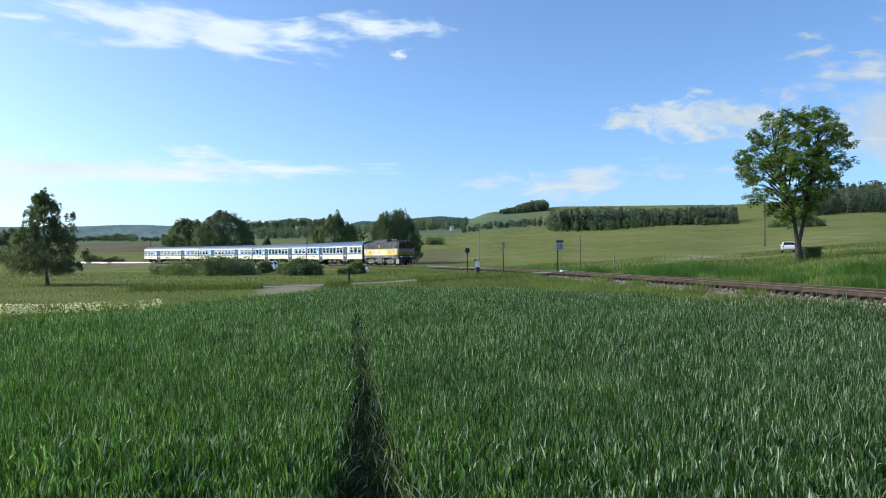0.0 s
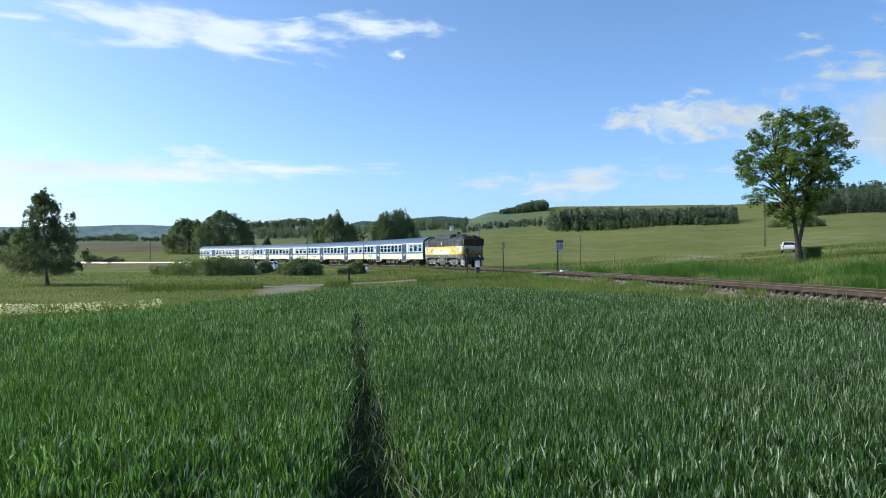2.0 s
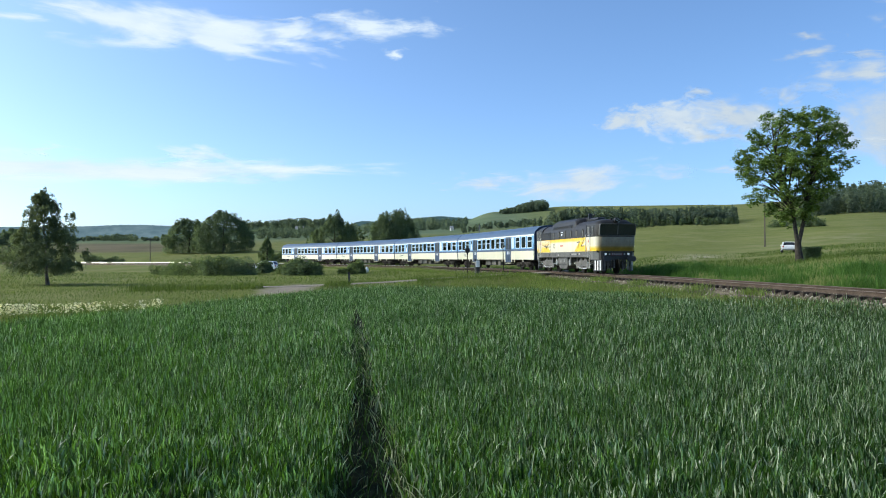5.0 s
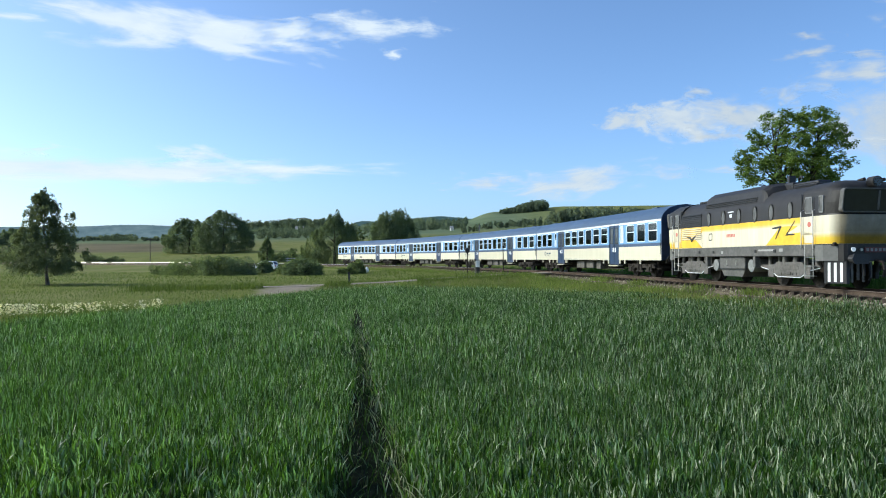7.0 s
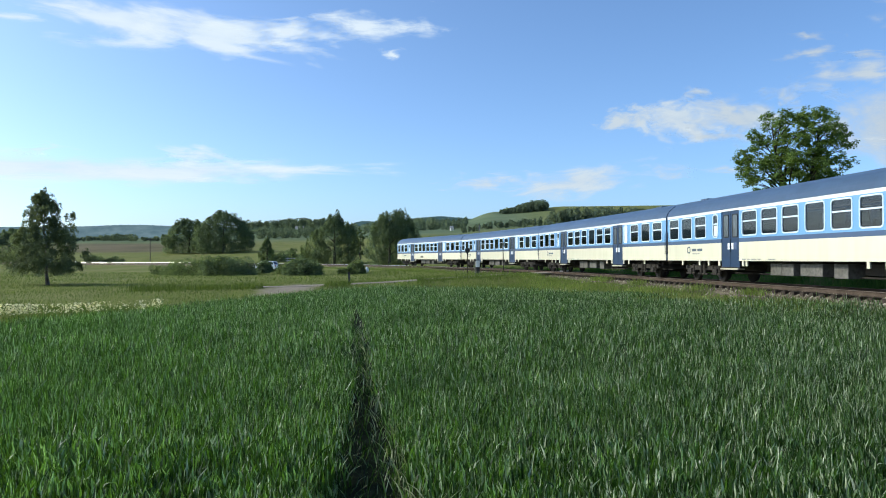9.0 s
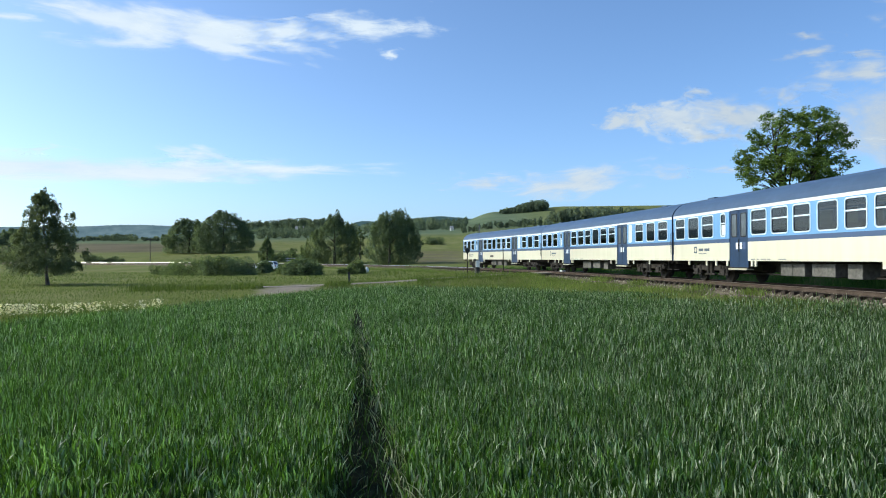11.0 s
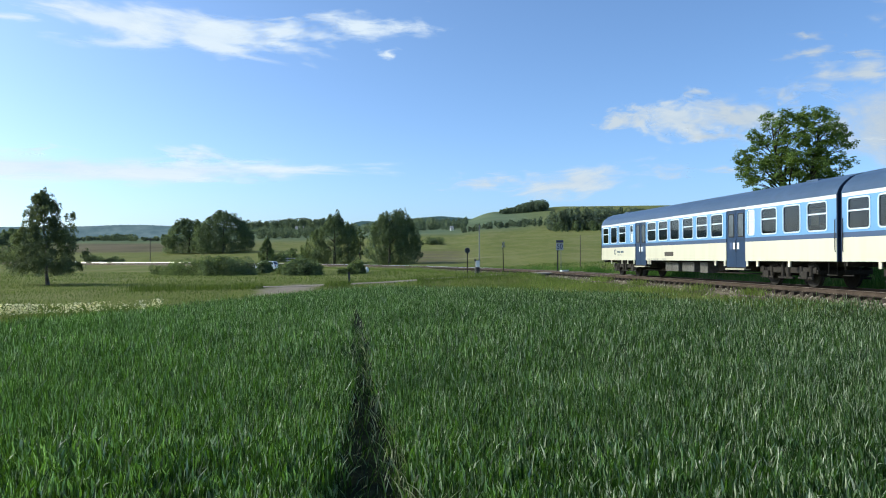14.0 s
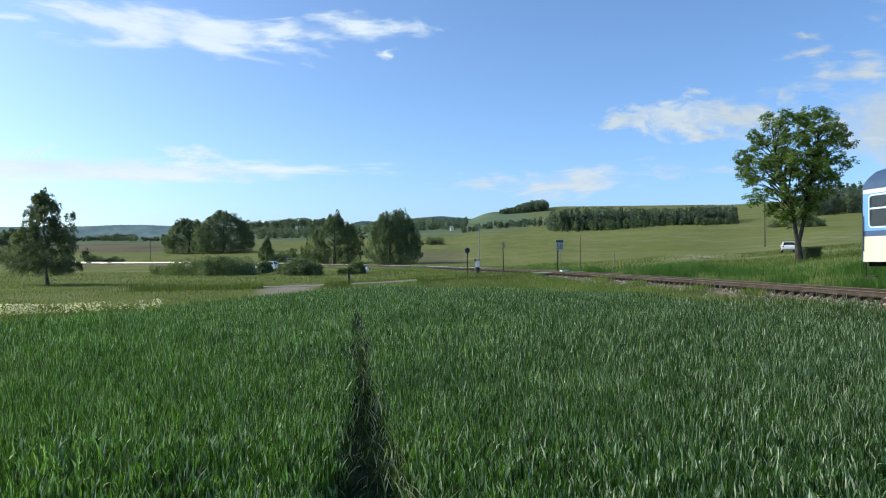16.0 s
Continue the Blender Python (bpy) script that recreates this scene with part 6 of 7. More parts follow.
def short_post(x, y, h, mat, label, w=0.05, cap=False):
    t = standing("marker_post", x, y, label, "post")
    part("post", boxes((-w, w, -w, w, -0.3, h), bevel=0.01), mat, t)
    if cap:
        part("cap", boxes((-w * 2, w * 2, -w * 2, w * 2, h, h + 0.22), bevel=0.03), M_BLACK, t)


def relay_box(x, y):
    t = standing("relay_cabinet", x, y, "small white relay cabinet on a dark foot", "cabinet")
    part("cabinet_body", boxes((-0.2, 0.2, -0.16, 0.16, 0.8, 1.45), bevel=0.02), M_WHITE, t)
    part("cabinet_door", boxes((-0.17, 0.17, -0.175, -0.16, 0.84, 1.41)), M_WHITE, t)
    part("roof_plate", boxes((-0.23, 0.23, -0.19, 0.19, 1.45, 1.48)), M_GREYBOX, t)
    part("foot", boxes((-0.14, 0.18, -0.14, 0.14, -0.2, 0.8), bevel=0.02), M_BLACK, t)


def tall_pole(x, y, h, mat, label, r=0.09, arms=False):
    t = standing("pole", x, y, label, "pole")
    part("shaft", tubes(([(0, 0, -0.5), (0, 0, h)], [r, r * 0.65]), sides=10), mat, t)
    if arms:
        part("crossarm", boxes((-1.1, 1.1, -0.08, 0.08, h - 0.8, h - 0.58)), mat, t)
        for k in (-0.75, -0.3, 0.3, 0.75):
            part("insulator", disc(bmesh.new(), (k, 0, h - 0.54), (0, 0, 1), 0.07, 0.16, 10), M_GREYBOX, t)
    return t


def text_part(words, size, m, mat, parent, name="number"):
    cu = bpy.data.curves.new(name, "FONT")
    cu.body, cu.size, cu.align_x, cu.align_y, cu.extrude = words, size, "CENTER", "CENTER", 0.004
    ob = bpy.data.objects.new(name, cu)
    me = bpy.data.meshes.new_from_object(ob)
    bpy.data.objects.remove(ob)
    me.materials.append(mat)
    ob = new(name, me)
    ob.parent = parent
    ob.matrix_basis = m
    return ob


def speed_board(x, y):
    t = standing("speed_board", x, y, "white speed board reading 50 on a dark post", "sign", turn=-8)
    t.scale = (0.78, 0.8, 0.95)
    part("post", boxes((-0.32, -0.16, -0.06, 0.06, -0.4, 2.85), bevel=0.01), M_BLACK, t, "dark square post")
    part("brace", tubes(([(0.14, 0, -0.3), (0.14, 0, 2.85)], 0.035), sides=8), M_GALV, t)
    p = part("plate", boxes((-0.42, 0.42, -0.09, -0.065, 2.45, 3.17), bevel=0.006), M_PLATEGREY, t)
    part("top_bar", boxes((-0.42, 0.42, -0.10, -0.06, 3.21, 3.43)), M_BLUE, t, "dark blue bar over the plate")
    text_part("50", 0.72, Matrix.Translation((0, -0.096, 2.81)) @ Matrix.Rotation(radians(90), 4, "X"), M_BLUE, p)


def rail_fence(x, y):
    t = standing("rail_fence", x, y, "short weathered two-rail wooden fence", "fence")
    for k in (-0.8, 0.8):
        part("post", boxes((k - 0.06, k + 0.06, -0.06, 0.06, -0.3, 1.5)), M_GREYBOX, t)
    for z in (0.75, 1.3):
        part("rail", boxes((-1.15, 1.15, -0.09, -0.05, z, z + 0.17)), M_CONC, t)


def car(x, y, turn, label, z=None):
    """A small hatchback: painted body, glass house, lamps, wheels."""
    t = standing("car", x, y, label, "car", turn, z)
    sec = [(-1.95, 0.38), (-2.0, 0.62), (-1.96, 0.92), (-1.80, 1.02), (0.75, 1.0), (1.75, 0.86), (1.98, 0.68), (1.98, 0.38)]
    bm = prism(bmesh.new(), sec, "y", -0.82, 0.82)
    bmesh.ops.bevel(bm, geom=bm.edges[:], offset=0.05, segments=2, affect="EDGES")
    part("body", bm, M_CARWHITE, t, "glossy white car body")
    g = loft([([(-1.78, -0.76), (0.85, -0.76), (0.85, 0.76), (-1.78, 0.76)], 0.98), ([(-1.5, -0.62), (0.15, -0.62), (0.15, 0.62), (-1.5, 0.62)], 1.42)])
    part("windows", g, M_CARGLASS, t, "dark car windows")
    part("roof", loft([([(-1.54, -0.64), (0.18, -0.64), (0.18, 0.64), (-1.54, 0.64)], 1.40), ([(-1.4, -0.56), (0.05, -0.56), (0.05, 0.56), (-1.4, 0.56)], 1.47)]), M_CARWHITE, t)
    for y0 in (-0.735, 0.735):
        for x0, x1 in ((-1.78, -1.5), (-0.45, -0.5), (0.85, 0.15)):
            part("pillar", tubes(([(x0, y0 * 1.03, 0.99), (x1, y0 * 0.85, 1.42)], 0.045), sides=6), M_CARWHITE, t)
        part("tail_light", boxes((-2.01, -1.95, y0 - 0.1, y0 + 0.06, 0.72, 0.95), bevel=0.01), M_TAIL, t, "red tail light")
        part("headlight", boxes((1.88, 1.99, y0 - 0.15, y0 + 0.06, 0.66, 0.80), bevel=0.01), M_STICKER, t)
        part("mirror", boxes((0.6, 0.72, y0 * 1.2 - 0.06, y0 * 1.2 + 0.06, 0.98, 1.1), bevel=0.02), M_CARWHITE, t)
    part("number_plate", boxes((-2.02, -1.99, -0.26, 0.26, 0.58, 0.69)), M_STICKER, t)
    part("bumper", boxes((-2.04, -1.9, -0.8, 0.8, 0.36, 0.52), (1.9, 2.02, -0.8, 0.8, 0.34, 0.5), bevel=0.03), M_GREYBOX, t)
    for wx in (-1.25, 1.3):
        for wy in (-0.76, 0.76):
            w = part("wheel", disc(bmesh.new(), (wx, wy, 0.31), (0, 1, 0), 0.31, 0.18, 20), M_RUBBER, t, "black tyre")
            part("rim", disc(bmesh.new(), (wx, wy * 1.12, 0.31), (0, 1, 0), 0.19, 0.03, 14), M_GALV, w)
    return t


def house(b, d, w, h, turn, label):
    x, y = at_bearing(b, d)
    t = standing("house", x, y, label, "house", turn)
    part("wall", boxes((-w / 2, w / 2, -4, 4, -1, h)), M_WALL, t)
    part("roof", prism(bmesh.new(), [(-4.5, h - 0.2), (4.5, h - 0.2), (0, h + 3.6)], "x", -w / 2 - 0.4, w / 2 + 0.4), M_TILES, t, "pale pitched roof")
    for k in range(max(2, int(w / 3))):
        xc = -w / 2 + (k + 0.5) * w / max(2, int(w / 3))
        wd = part("window", ring(bmesh.new(), rounded(xc - 0.6, xc + 0.6, 1.2, 2.7, 0.05, 1), rounded(xc - 0.5, xc + 0.5, 1.3, 2.6, 0.05, 1), "y", -4.06, -3.98), M_WHITE, t)
        part("pane", boxes((xc - 0.5, xc + 0.5, -4.02, -4.005, 1.3, 2.6)), M_CARGLASS, wd)
    return t


crossing_signal(2.62, 78)
short_post(3.1, 70, 1.45, M_GREYBOX, "thin grey post with a dark cap", 0.04, True)
relay_box(3.45, 72)
tall_pole(4.6, 92, 5.9, M_GALV, "tall slim grey metal pole near the crossing", 0.085)
crossbuck(5.85, 70)
speed_board(10.95, 68)
tall_pole(14.2, 75, 3.6, M_WOODPOLE, "thin dark wooden post behind the track", 0.05)
short_post(17.7, 75, 1.45, M_OLDWOOD, "weathered wooden boundary post in the grass", 0.05)
short_post(-6.5, 50.2, 0.85, M_BLACK, "short dark wooden post beside the lane", 0.06)
tall_pole(*at_bearing(-404, 244), 8.6, M_WOODPOLE, "dark wooden utility pole with a crossarm", 0.16, True)
tall_pole(*at_bearing(444, 140), 9.6, M_WOODPOLE, "tall wooden pole in the sloping field", 0.15)
rail_fence(*at_bearing(-210, 170))
car(*at_bearing(476, 87), 68, "white hatchback parked in the field, seen from behind").scale = (0.88, 0.88, 0.88)
car(*at_bearing(-246, 104), 168, "white car half hidden behind bushes beside the lane")
house(-198, 1040, 11, 2.4, 12, "distant village house with a pale roof").scale = (1.0, 0.8, 0.9)
house(12, 760, 8, 3.2, 10, "distant white house on the hillside").scale = (0.4, 0.5, 0.7)

slab = standing("concrete_slab", 10.2, 61.0, "white-painted concrete edge slab at the crossing", "slab", turn=40, z=0.0)
part("slab", boxes((-0.42, 0.42, -0.14, 0.14, 0.0, 0.13), bevel=0.02), M_WHITE, slab)
sack = standing("white_sack", -9.45, 90, "small white sack lying beside the weeds", "sack")
sb = bmesh.new()
bmesh.ops.create_icosphere(sb, subdivisions=3, radius=0.30)
for v in sb.verts:
    v.co = Vector((v.co.x * 0.8, v.co.y * 0.7, max(-0.1, v.co.z * 1.5 + 0.32 + 0.12 * noise.noise(v.co * 3))))
part("cloth", sb, M_WHITE, sack)


# ---------------------------------------------------------------- far woods
def wood(name, places, tall, mat, label, seed, conifer=0.6, leaf=0.9, per=70, grow=None):
    """A wood of many trees: each a cone or dome of small clumps over a short stem."""
    rng = np.random.default_rng(seed)
    out, nor = [], []
    for (x, y) in places:
        h = tall * rng.uniform(0.7, 1.15) * (1 + 0.2 * math.sin(x * 0.045 + seed) * math.sin(x * 0.017 + 2 * seed))
        if grow:
            h *= float(np.interp(1000 * x / y, *grow))
        z = ground_z(x, y)
        w = rng.uniform(0, 1, per)
        a = rng.uniform(0, math.tau, per)
        if rng.random() < conifer:
            r = h * 0.2 * (1.02 - w) * rng.uniform(0.6, 1.05, per)
        else:
            r = h * 0.32 * np.sqrt(np.clip(1 - (2 * w - 1.05) ** 2, 0.03, 1)) * rng.uniform(0.6, 1.05, per)
        out.append(np.stack([x + r * np.cos(a), y + r * np.sin(a), z + h * (0.02 + 0.98 * w)], -1))
        nor.append(np.stack([np.cos(a), np.sin(a), w * 0.8], -1))
    pts = np.concatenate(out)
    return tagged(new(name, quads_mesh(name, leaf_faces(rng, pts, leaf, 0.2, np.concatenate(nor)).reshape(-1, 3), 4, mat)), label, "wood", kind="stuff")


def scatter(rng, b0, b1, d0, d1, n, power=1.0):
    b = rng.uniform(b0, b1, n)
    d = d0 + (d1 - d0) * rng.uniform(0, 1, n) ** power
    return list(zip(b * d / 1000.0, d))


rng = np.random.default_rng(77)
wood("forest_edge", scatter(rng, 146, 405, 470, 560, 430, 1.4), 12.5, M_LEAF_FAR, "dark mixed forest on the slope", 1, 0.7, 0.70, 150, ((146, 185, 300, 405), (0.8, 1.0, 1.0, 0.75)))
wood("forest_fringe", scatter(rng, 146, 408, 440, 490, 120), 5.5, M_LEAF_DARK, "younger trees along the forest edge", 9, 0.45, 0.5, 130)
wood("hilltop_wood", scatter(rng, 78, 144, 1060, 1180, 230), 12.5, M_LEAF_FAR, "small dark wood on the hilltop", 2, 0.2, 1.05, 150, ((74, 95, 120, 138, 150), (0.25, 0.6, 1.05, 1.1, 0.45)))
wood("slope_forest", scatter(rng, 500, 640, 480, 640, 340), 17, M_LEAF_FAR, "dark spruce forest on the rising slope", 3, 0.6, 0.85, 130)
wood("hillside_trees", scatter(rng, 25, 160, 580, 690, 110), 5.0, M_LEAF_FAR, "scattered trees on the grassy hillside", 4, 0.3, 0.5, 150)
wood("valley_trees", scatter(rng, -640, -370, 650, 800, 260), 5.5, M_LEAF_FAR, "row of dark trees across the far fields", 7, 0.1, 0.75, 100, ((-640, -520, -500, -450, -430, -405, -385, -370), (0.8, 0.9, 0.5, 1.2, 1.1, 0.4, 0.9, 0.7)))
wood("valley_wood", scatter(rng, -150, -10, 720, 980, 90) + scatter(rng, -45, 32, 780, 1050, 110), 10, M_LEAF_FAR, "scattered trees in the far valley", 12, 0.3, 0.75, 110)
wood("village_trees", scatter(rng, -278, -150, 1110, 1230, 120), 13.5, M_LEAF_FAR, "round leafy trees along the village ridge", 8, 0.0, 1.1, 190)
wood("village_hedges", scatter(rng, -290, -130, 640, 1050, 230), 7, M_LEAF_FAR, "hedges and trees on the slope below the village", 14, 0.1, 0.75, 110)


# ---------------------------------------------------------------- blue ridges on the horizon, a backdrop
# daylight and haze are put into the ridge colour, which glows by itself
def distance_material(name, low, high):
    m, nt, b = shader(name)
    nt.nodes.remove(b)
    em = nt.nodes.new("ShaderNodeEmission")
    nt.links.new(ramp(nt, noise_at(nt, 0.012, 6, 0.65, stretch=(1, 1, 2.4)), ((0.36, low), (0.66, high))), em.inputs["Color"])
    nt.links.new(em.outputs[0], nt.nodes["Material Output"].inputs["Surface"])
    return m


def distant_ridge(y, tops, label, mat, rough, seed):
    """A far wooded ridge: a slope with an uneven tree line, tops in thousandths of its distance by bearing."""
    rg = np.random.default_rng(seed)
    b = np.linspace(tops[0][0], tops[-1][0], 900)
    z = np.interp(b, [t[0] for t in tops], [t[1] for t in tops])
    z = np.convolve(np.pad(z, 20, "edge"), np.ones(41) / 41, "valid")
    z = z + rough * (0.5 * np.sin(b * 0.9 + seed) * np.sin(b * 0.23) + 0.35 * np.sin(b * 2.3 + 2 * np.sin(b * 0.4)) + rg.normal(0, 0.35, len(b)))
    k = y / 1000.0
    crest = np.stack([b * k, np.full(len(b), y), 1.07 + z * k], -1)
    foot = np.stack([b * k, np.full(len(b), y - 250.0), np.full(len(b), 1.07 + 8 * k)], -1)
    rear = np.stack([b * k, np.full(len(b), y + 60.0), np.full(len(b), 1.07 + 8 * k)], -1)
    V = np.concatenate([foot, crest, rear]).tolist()
    n = len(b)
    F = [(r * n + i, r * n + i + 1, (r + 1) * n + i + 1, (r + 1) * n + i) for r in (0, 1) for i in range(n - 1)]
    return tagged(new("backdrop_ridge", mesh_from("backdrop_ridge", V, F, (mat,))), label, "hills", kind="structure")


distant_ridge(4250.0, ((-900, 43), (-611, 43.5), (-507, 44), (-428, 47), (-364, 44.5), (-276, 42), (-150, 44), (-60, 40), (60, 36)), "wooded ridge on the horizon, painted in pale blue haze", distance_material("far_ridge_haze", (0.125, 0.190, 0.228), (0.205, 0.280, 0.315)), 0.45, 3)
distant_ridge(3500.0, ((-170, 30), (-140, 44), (-112, 52), (-81, 50.5), (-55, 53), (-25, 57), (-5, 58.5), (30, 56), (70, 50)), "wooded hill behind the fields, painted in blue-green haze", distance_material("ridge_haze", (0.055, 0.098, 0.108), (0.090, 0.145, 0.158)), 0.7, 5)


# ---------------------------------------------------------------- wheat and grass
def blades(name, x, y, z, length, width, lean, heading, mat, joints=3, seed=0):
    """Narrow bent blades, each a tapering ribbon."""
    n = len(x)
    rng = np.random.default_rng(seed)
    ux, uy = np.cos(heading), np.sin(heading)
    face = rng.uniform(0, math.tau, n)
    wx, wy = np.cos(face), np.sin(face)
    rows = []
    for k in range(joints + 1):
        w = k / joints
        bend = lean * w ** 1.8
        cx, cy = x + ux * length * bend, y + uy * length * bend
        cz = z + length * w * np.sqrt(np.clip(1 - (lean * w * 0.75) ** 2, 0.1, 1))
        hw = width * (0.62 + 0.9 * w - 1.5 * w ** 3) * 0.5 + 0.0004
        rows.append((np.stack([cx - wx * hw, cy - wy * hw, cz], -1), np.stack([cx + wx * hw, cy + wy * hw, cz], -1)))
    quads = [np.stack([a[0], a[1], b[1], b[0]], 1) for a, b in zip(rows, rows[1:])]
    # shared corners, so that one blade is one island
    V = np.stack([v for r in rows for v in r], 1)
    m = 2 * (joints + 1)
    base = np.arange(n)[:, None] * m
    F = np.concatenate([base + np.array((2 * k, 2 * k + 1, 2 * k + 3, 2 * k + 2)) for k in range(joints)], 1).reshape(-1).astype(np.int32)
    me = bpy.data.meshes.new(name)
    me.vertices.add(n * m)
    me.vertices.foreach_set("co", V.astype(np.float32).ravel())
    me.loops.add(len(F))
    me.loops.foreach_set("vertex_index", F)
    me.polygons.add(len(F) // 4)
    me.polygons.foreach_set("loop_start", np.arange(0, len(F), 4, dtype=np.int32))
    me.polygons.foreach_set("loop_total", np.full(len(F) // 4, 4, dtype=np.int32))
    me.update(calc_edges=True)
    me.materials.append(mat)
    return new(name, me)


def sow(rng, d0, d1, per_m2, side=0.72):
    """Random places ahead, over a fan-shaped stretch of the plan."""
    area = side * (d1 ** 2 - d0 ** 2)
    n = int(area * per_m2)
    d = np.sqrt(rng.uniform(d0 ** 2, d1 ** 2, n))
    return rng.uniform(-side, side, n) * d, d


def build_wheat():
    rng = np.random.default_rng(5)
    for d0, d1, per, wide, joints, long in ((1.6, 6.5, 3000, 0.0175, 2, 0.70), (6.5, 12, 1650, 0.022, 1, 0.74), (12, 22, 560, 0.030, 1, 0.82), (22, 36, 290, 0.032, 1, 0.80), (36, 56, 170, 0.038, 1, 0.85)):
        x, y = sow(rng, d0, d1, per)
        keep = inside(FIELD, x + rng.normal(0, 0.2, len(x)), y + rng.normal(0, 1.3, len(x)) * ((y > 25) & (x < 7)))
        gap = np.abs(x - track_path(y))
        keep &= (gap > np.maximum(0.60 - 0.042 * y, 0.19) * np.clip((29 - y) / 12, 0.2, 1) + (0.06 * np.sin(y * 5.3) + 0.06 * np.sin(y * 11.7 + 1)) * np.clip(1.2 - y / 16, 0.1, 1) + rng.normal(0, 0.05, len(x))) | (y > 27)
        x, y, gap = x[keep], y[keep], gap[keep]
        n = len(x)
        tuft = 0.5 + 0.5 * np.sin(x * 7.3 + 2.1 * np.sin(y * 3.1)) * np.sin(y * 4.7 + 1.7 * np.sin(x * 2.3))
        wave = 0.6 * tuft + 0.2 + 0.2 * np.sin(x * 0.5 + 1.7 * np.sin(y * 0.23)) * np.sin(y * 0.37 + x * 0.2)
        foot = np.where(rng.random(n) < 0.84, rng.uniform(0.20, 0.36, n), rng.uniform(0.02, 0.2, n)) * (0.74 + 0.42 * wave)
        ln = rng.uniform(0.10, 0.22, n) * long
        lean = np.clip(rng.gamma(2.0, 0.15, n), 0.0, 0.97)
        head = rng.uniform(0, math.tau, n)
        ob = blades("wheat", x, y, land(x, y) + foot, ln, wide * rng.uniform(0.55, 1.3, n), lean, head, M_WHEAT, joints, int(d0))
        tagged(ob, "dense young green wheat covering the field", "wheat", kind="stuff")
    # upright stalks under the leaves
    x, y = sow(rng, 2.0, 9, 160)
    keep = inside(FIELD, x, y) & (np.abs(x - track_path(y)) > 0.2)
    x, y = x[keep], y[keep]
    n = len(x)
    tagged(blades("wheat_stalks", x, y, land(x, y), rng.uniform(0.3, 0.5, n), 0.006 + 0 * x, rng.uniform(0, 0.2, n), rng.uniform(0, 6.28, n), M_WHEAT, 1, 3), "thin green wheat stalks under the blades", "wheat", kind="stuff")
    # bent, pale blades along the trodden path
    n = 330
    y = 2.2 + 20 * rng.uniform(0, 1, n) ** 2.6
    side = np.where(rng.random(n) < 0.12, -1, 1)
    x = track_path(y) + side * (np.maximum(0.55 - 0.040 * y, 0.16) + rng.uniform(-0.12, 0.08, n))
    ob = blades("bent_wheat", x, y, land(x, y) + rng.uniform(0.0, 0.25, n), rng.uniform(0.16, 0.32, n), 0.014 * rng.uniform(0.7, 1.4, n), rng.uniform(0.5, 0.98, n), rng.uniform(0, 6.28, n), M_WHEAT_DRY, 3, 9)
    tagged(ob, "pale bent wheat blades along the trodden path", "wheat", kind="stuff")
    # trampled blades on the floor of the path
    n = 1700
    y = 2.0 + 18 * rng.uniform(0, 1, n) ** 1.6
    x = track_path(y) + rng.uniform(-1, 1, n) * np.maximum(0.42 - 0.018 * y, 0.1)
    ob = blades("trampled_wheat", x, y, land(x, y), rng.uniform(0.08, 0.26, n), 0.011 * rng.uniform(0.7, 1.4, n), rng.uniform(0.3, 0.97, n), rng.uniform(0, 6.28, n), M_WHEAT, 2, 10)
    tagged(ob, "trampled green wheat on the floor of the path", "wheat", kind="stuff")
    # the rest of the field, beside and behind
    n = 60000
    x, y = rng.uniform(-16, 13.3, n), rng.uniform(-12, 30, n)
    close = rng.uniform(-9, 9, (60000, 2))
    x, y, n = np.concatenate([x, close[:, 0]]), np.concatenate([y, close[:, 1]]), n + len(close)
    keep = inside(FIELD, x, y) & ((np.abs(x) > 0.71 * y) | (y < 1.7)) & (np.hypot(x, y) > 0.7) & ((np.abs(x - track_path(y)) > 0.35) | (y < 0))
    x, y = x[keep], y[keep]
    n = len(x)
    ob = blades("wheat", x, y, land(x, y) + rng.uniform(0.0, 0.2, n), rng.uniform(0.2, 0.32, n), 0.035 * rng.uniform(0.6, 1.3, n), np.clip(rng.gamma(2.0, 0.15, n), 0, 0.97), rng.uniform(0, 6.28, n), M_WHEAT, 1, 11)
    tagged(ob, "dense young green wheat covering the field", "wheat", kind="stuff")


build_wheat()


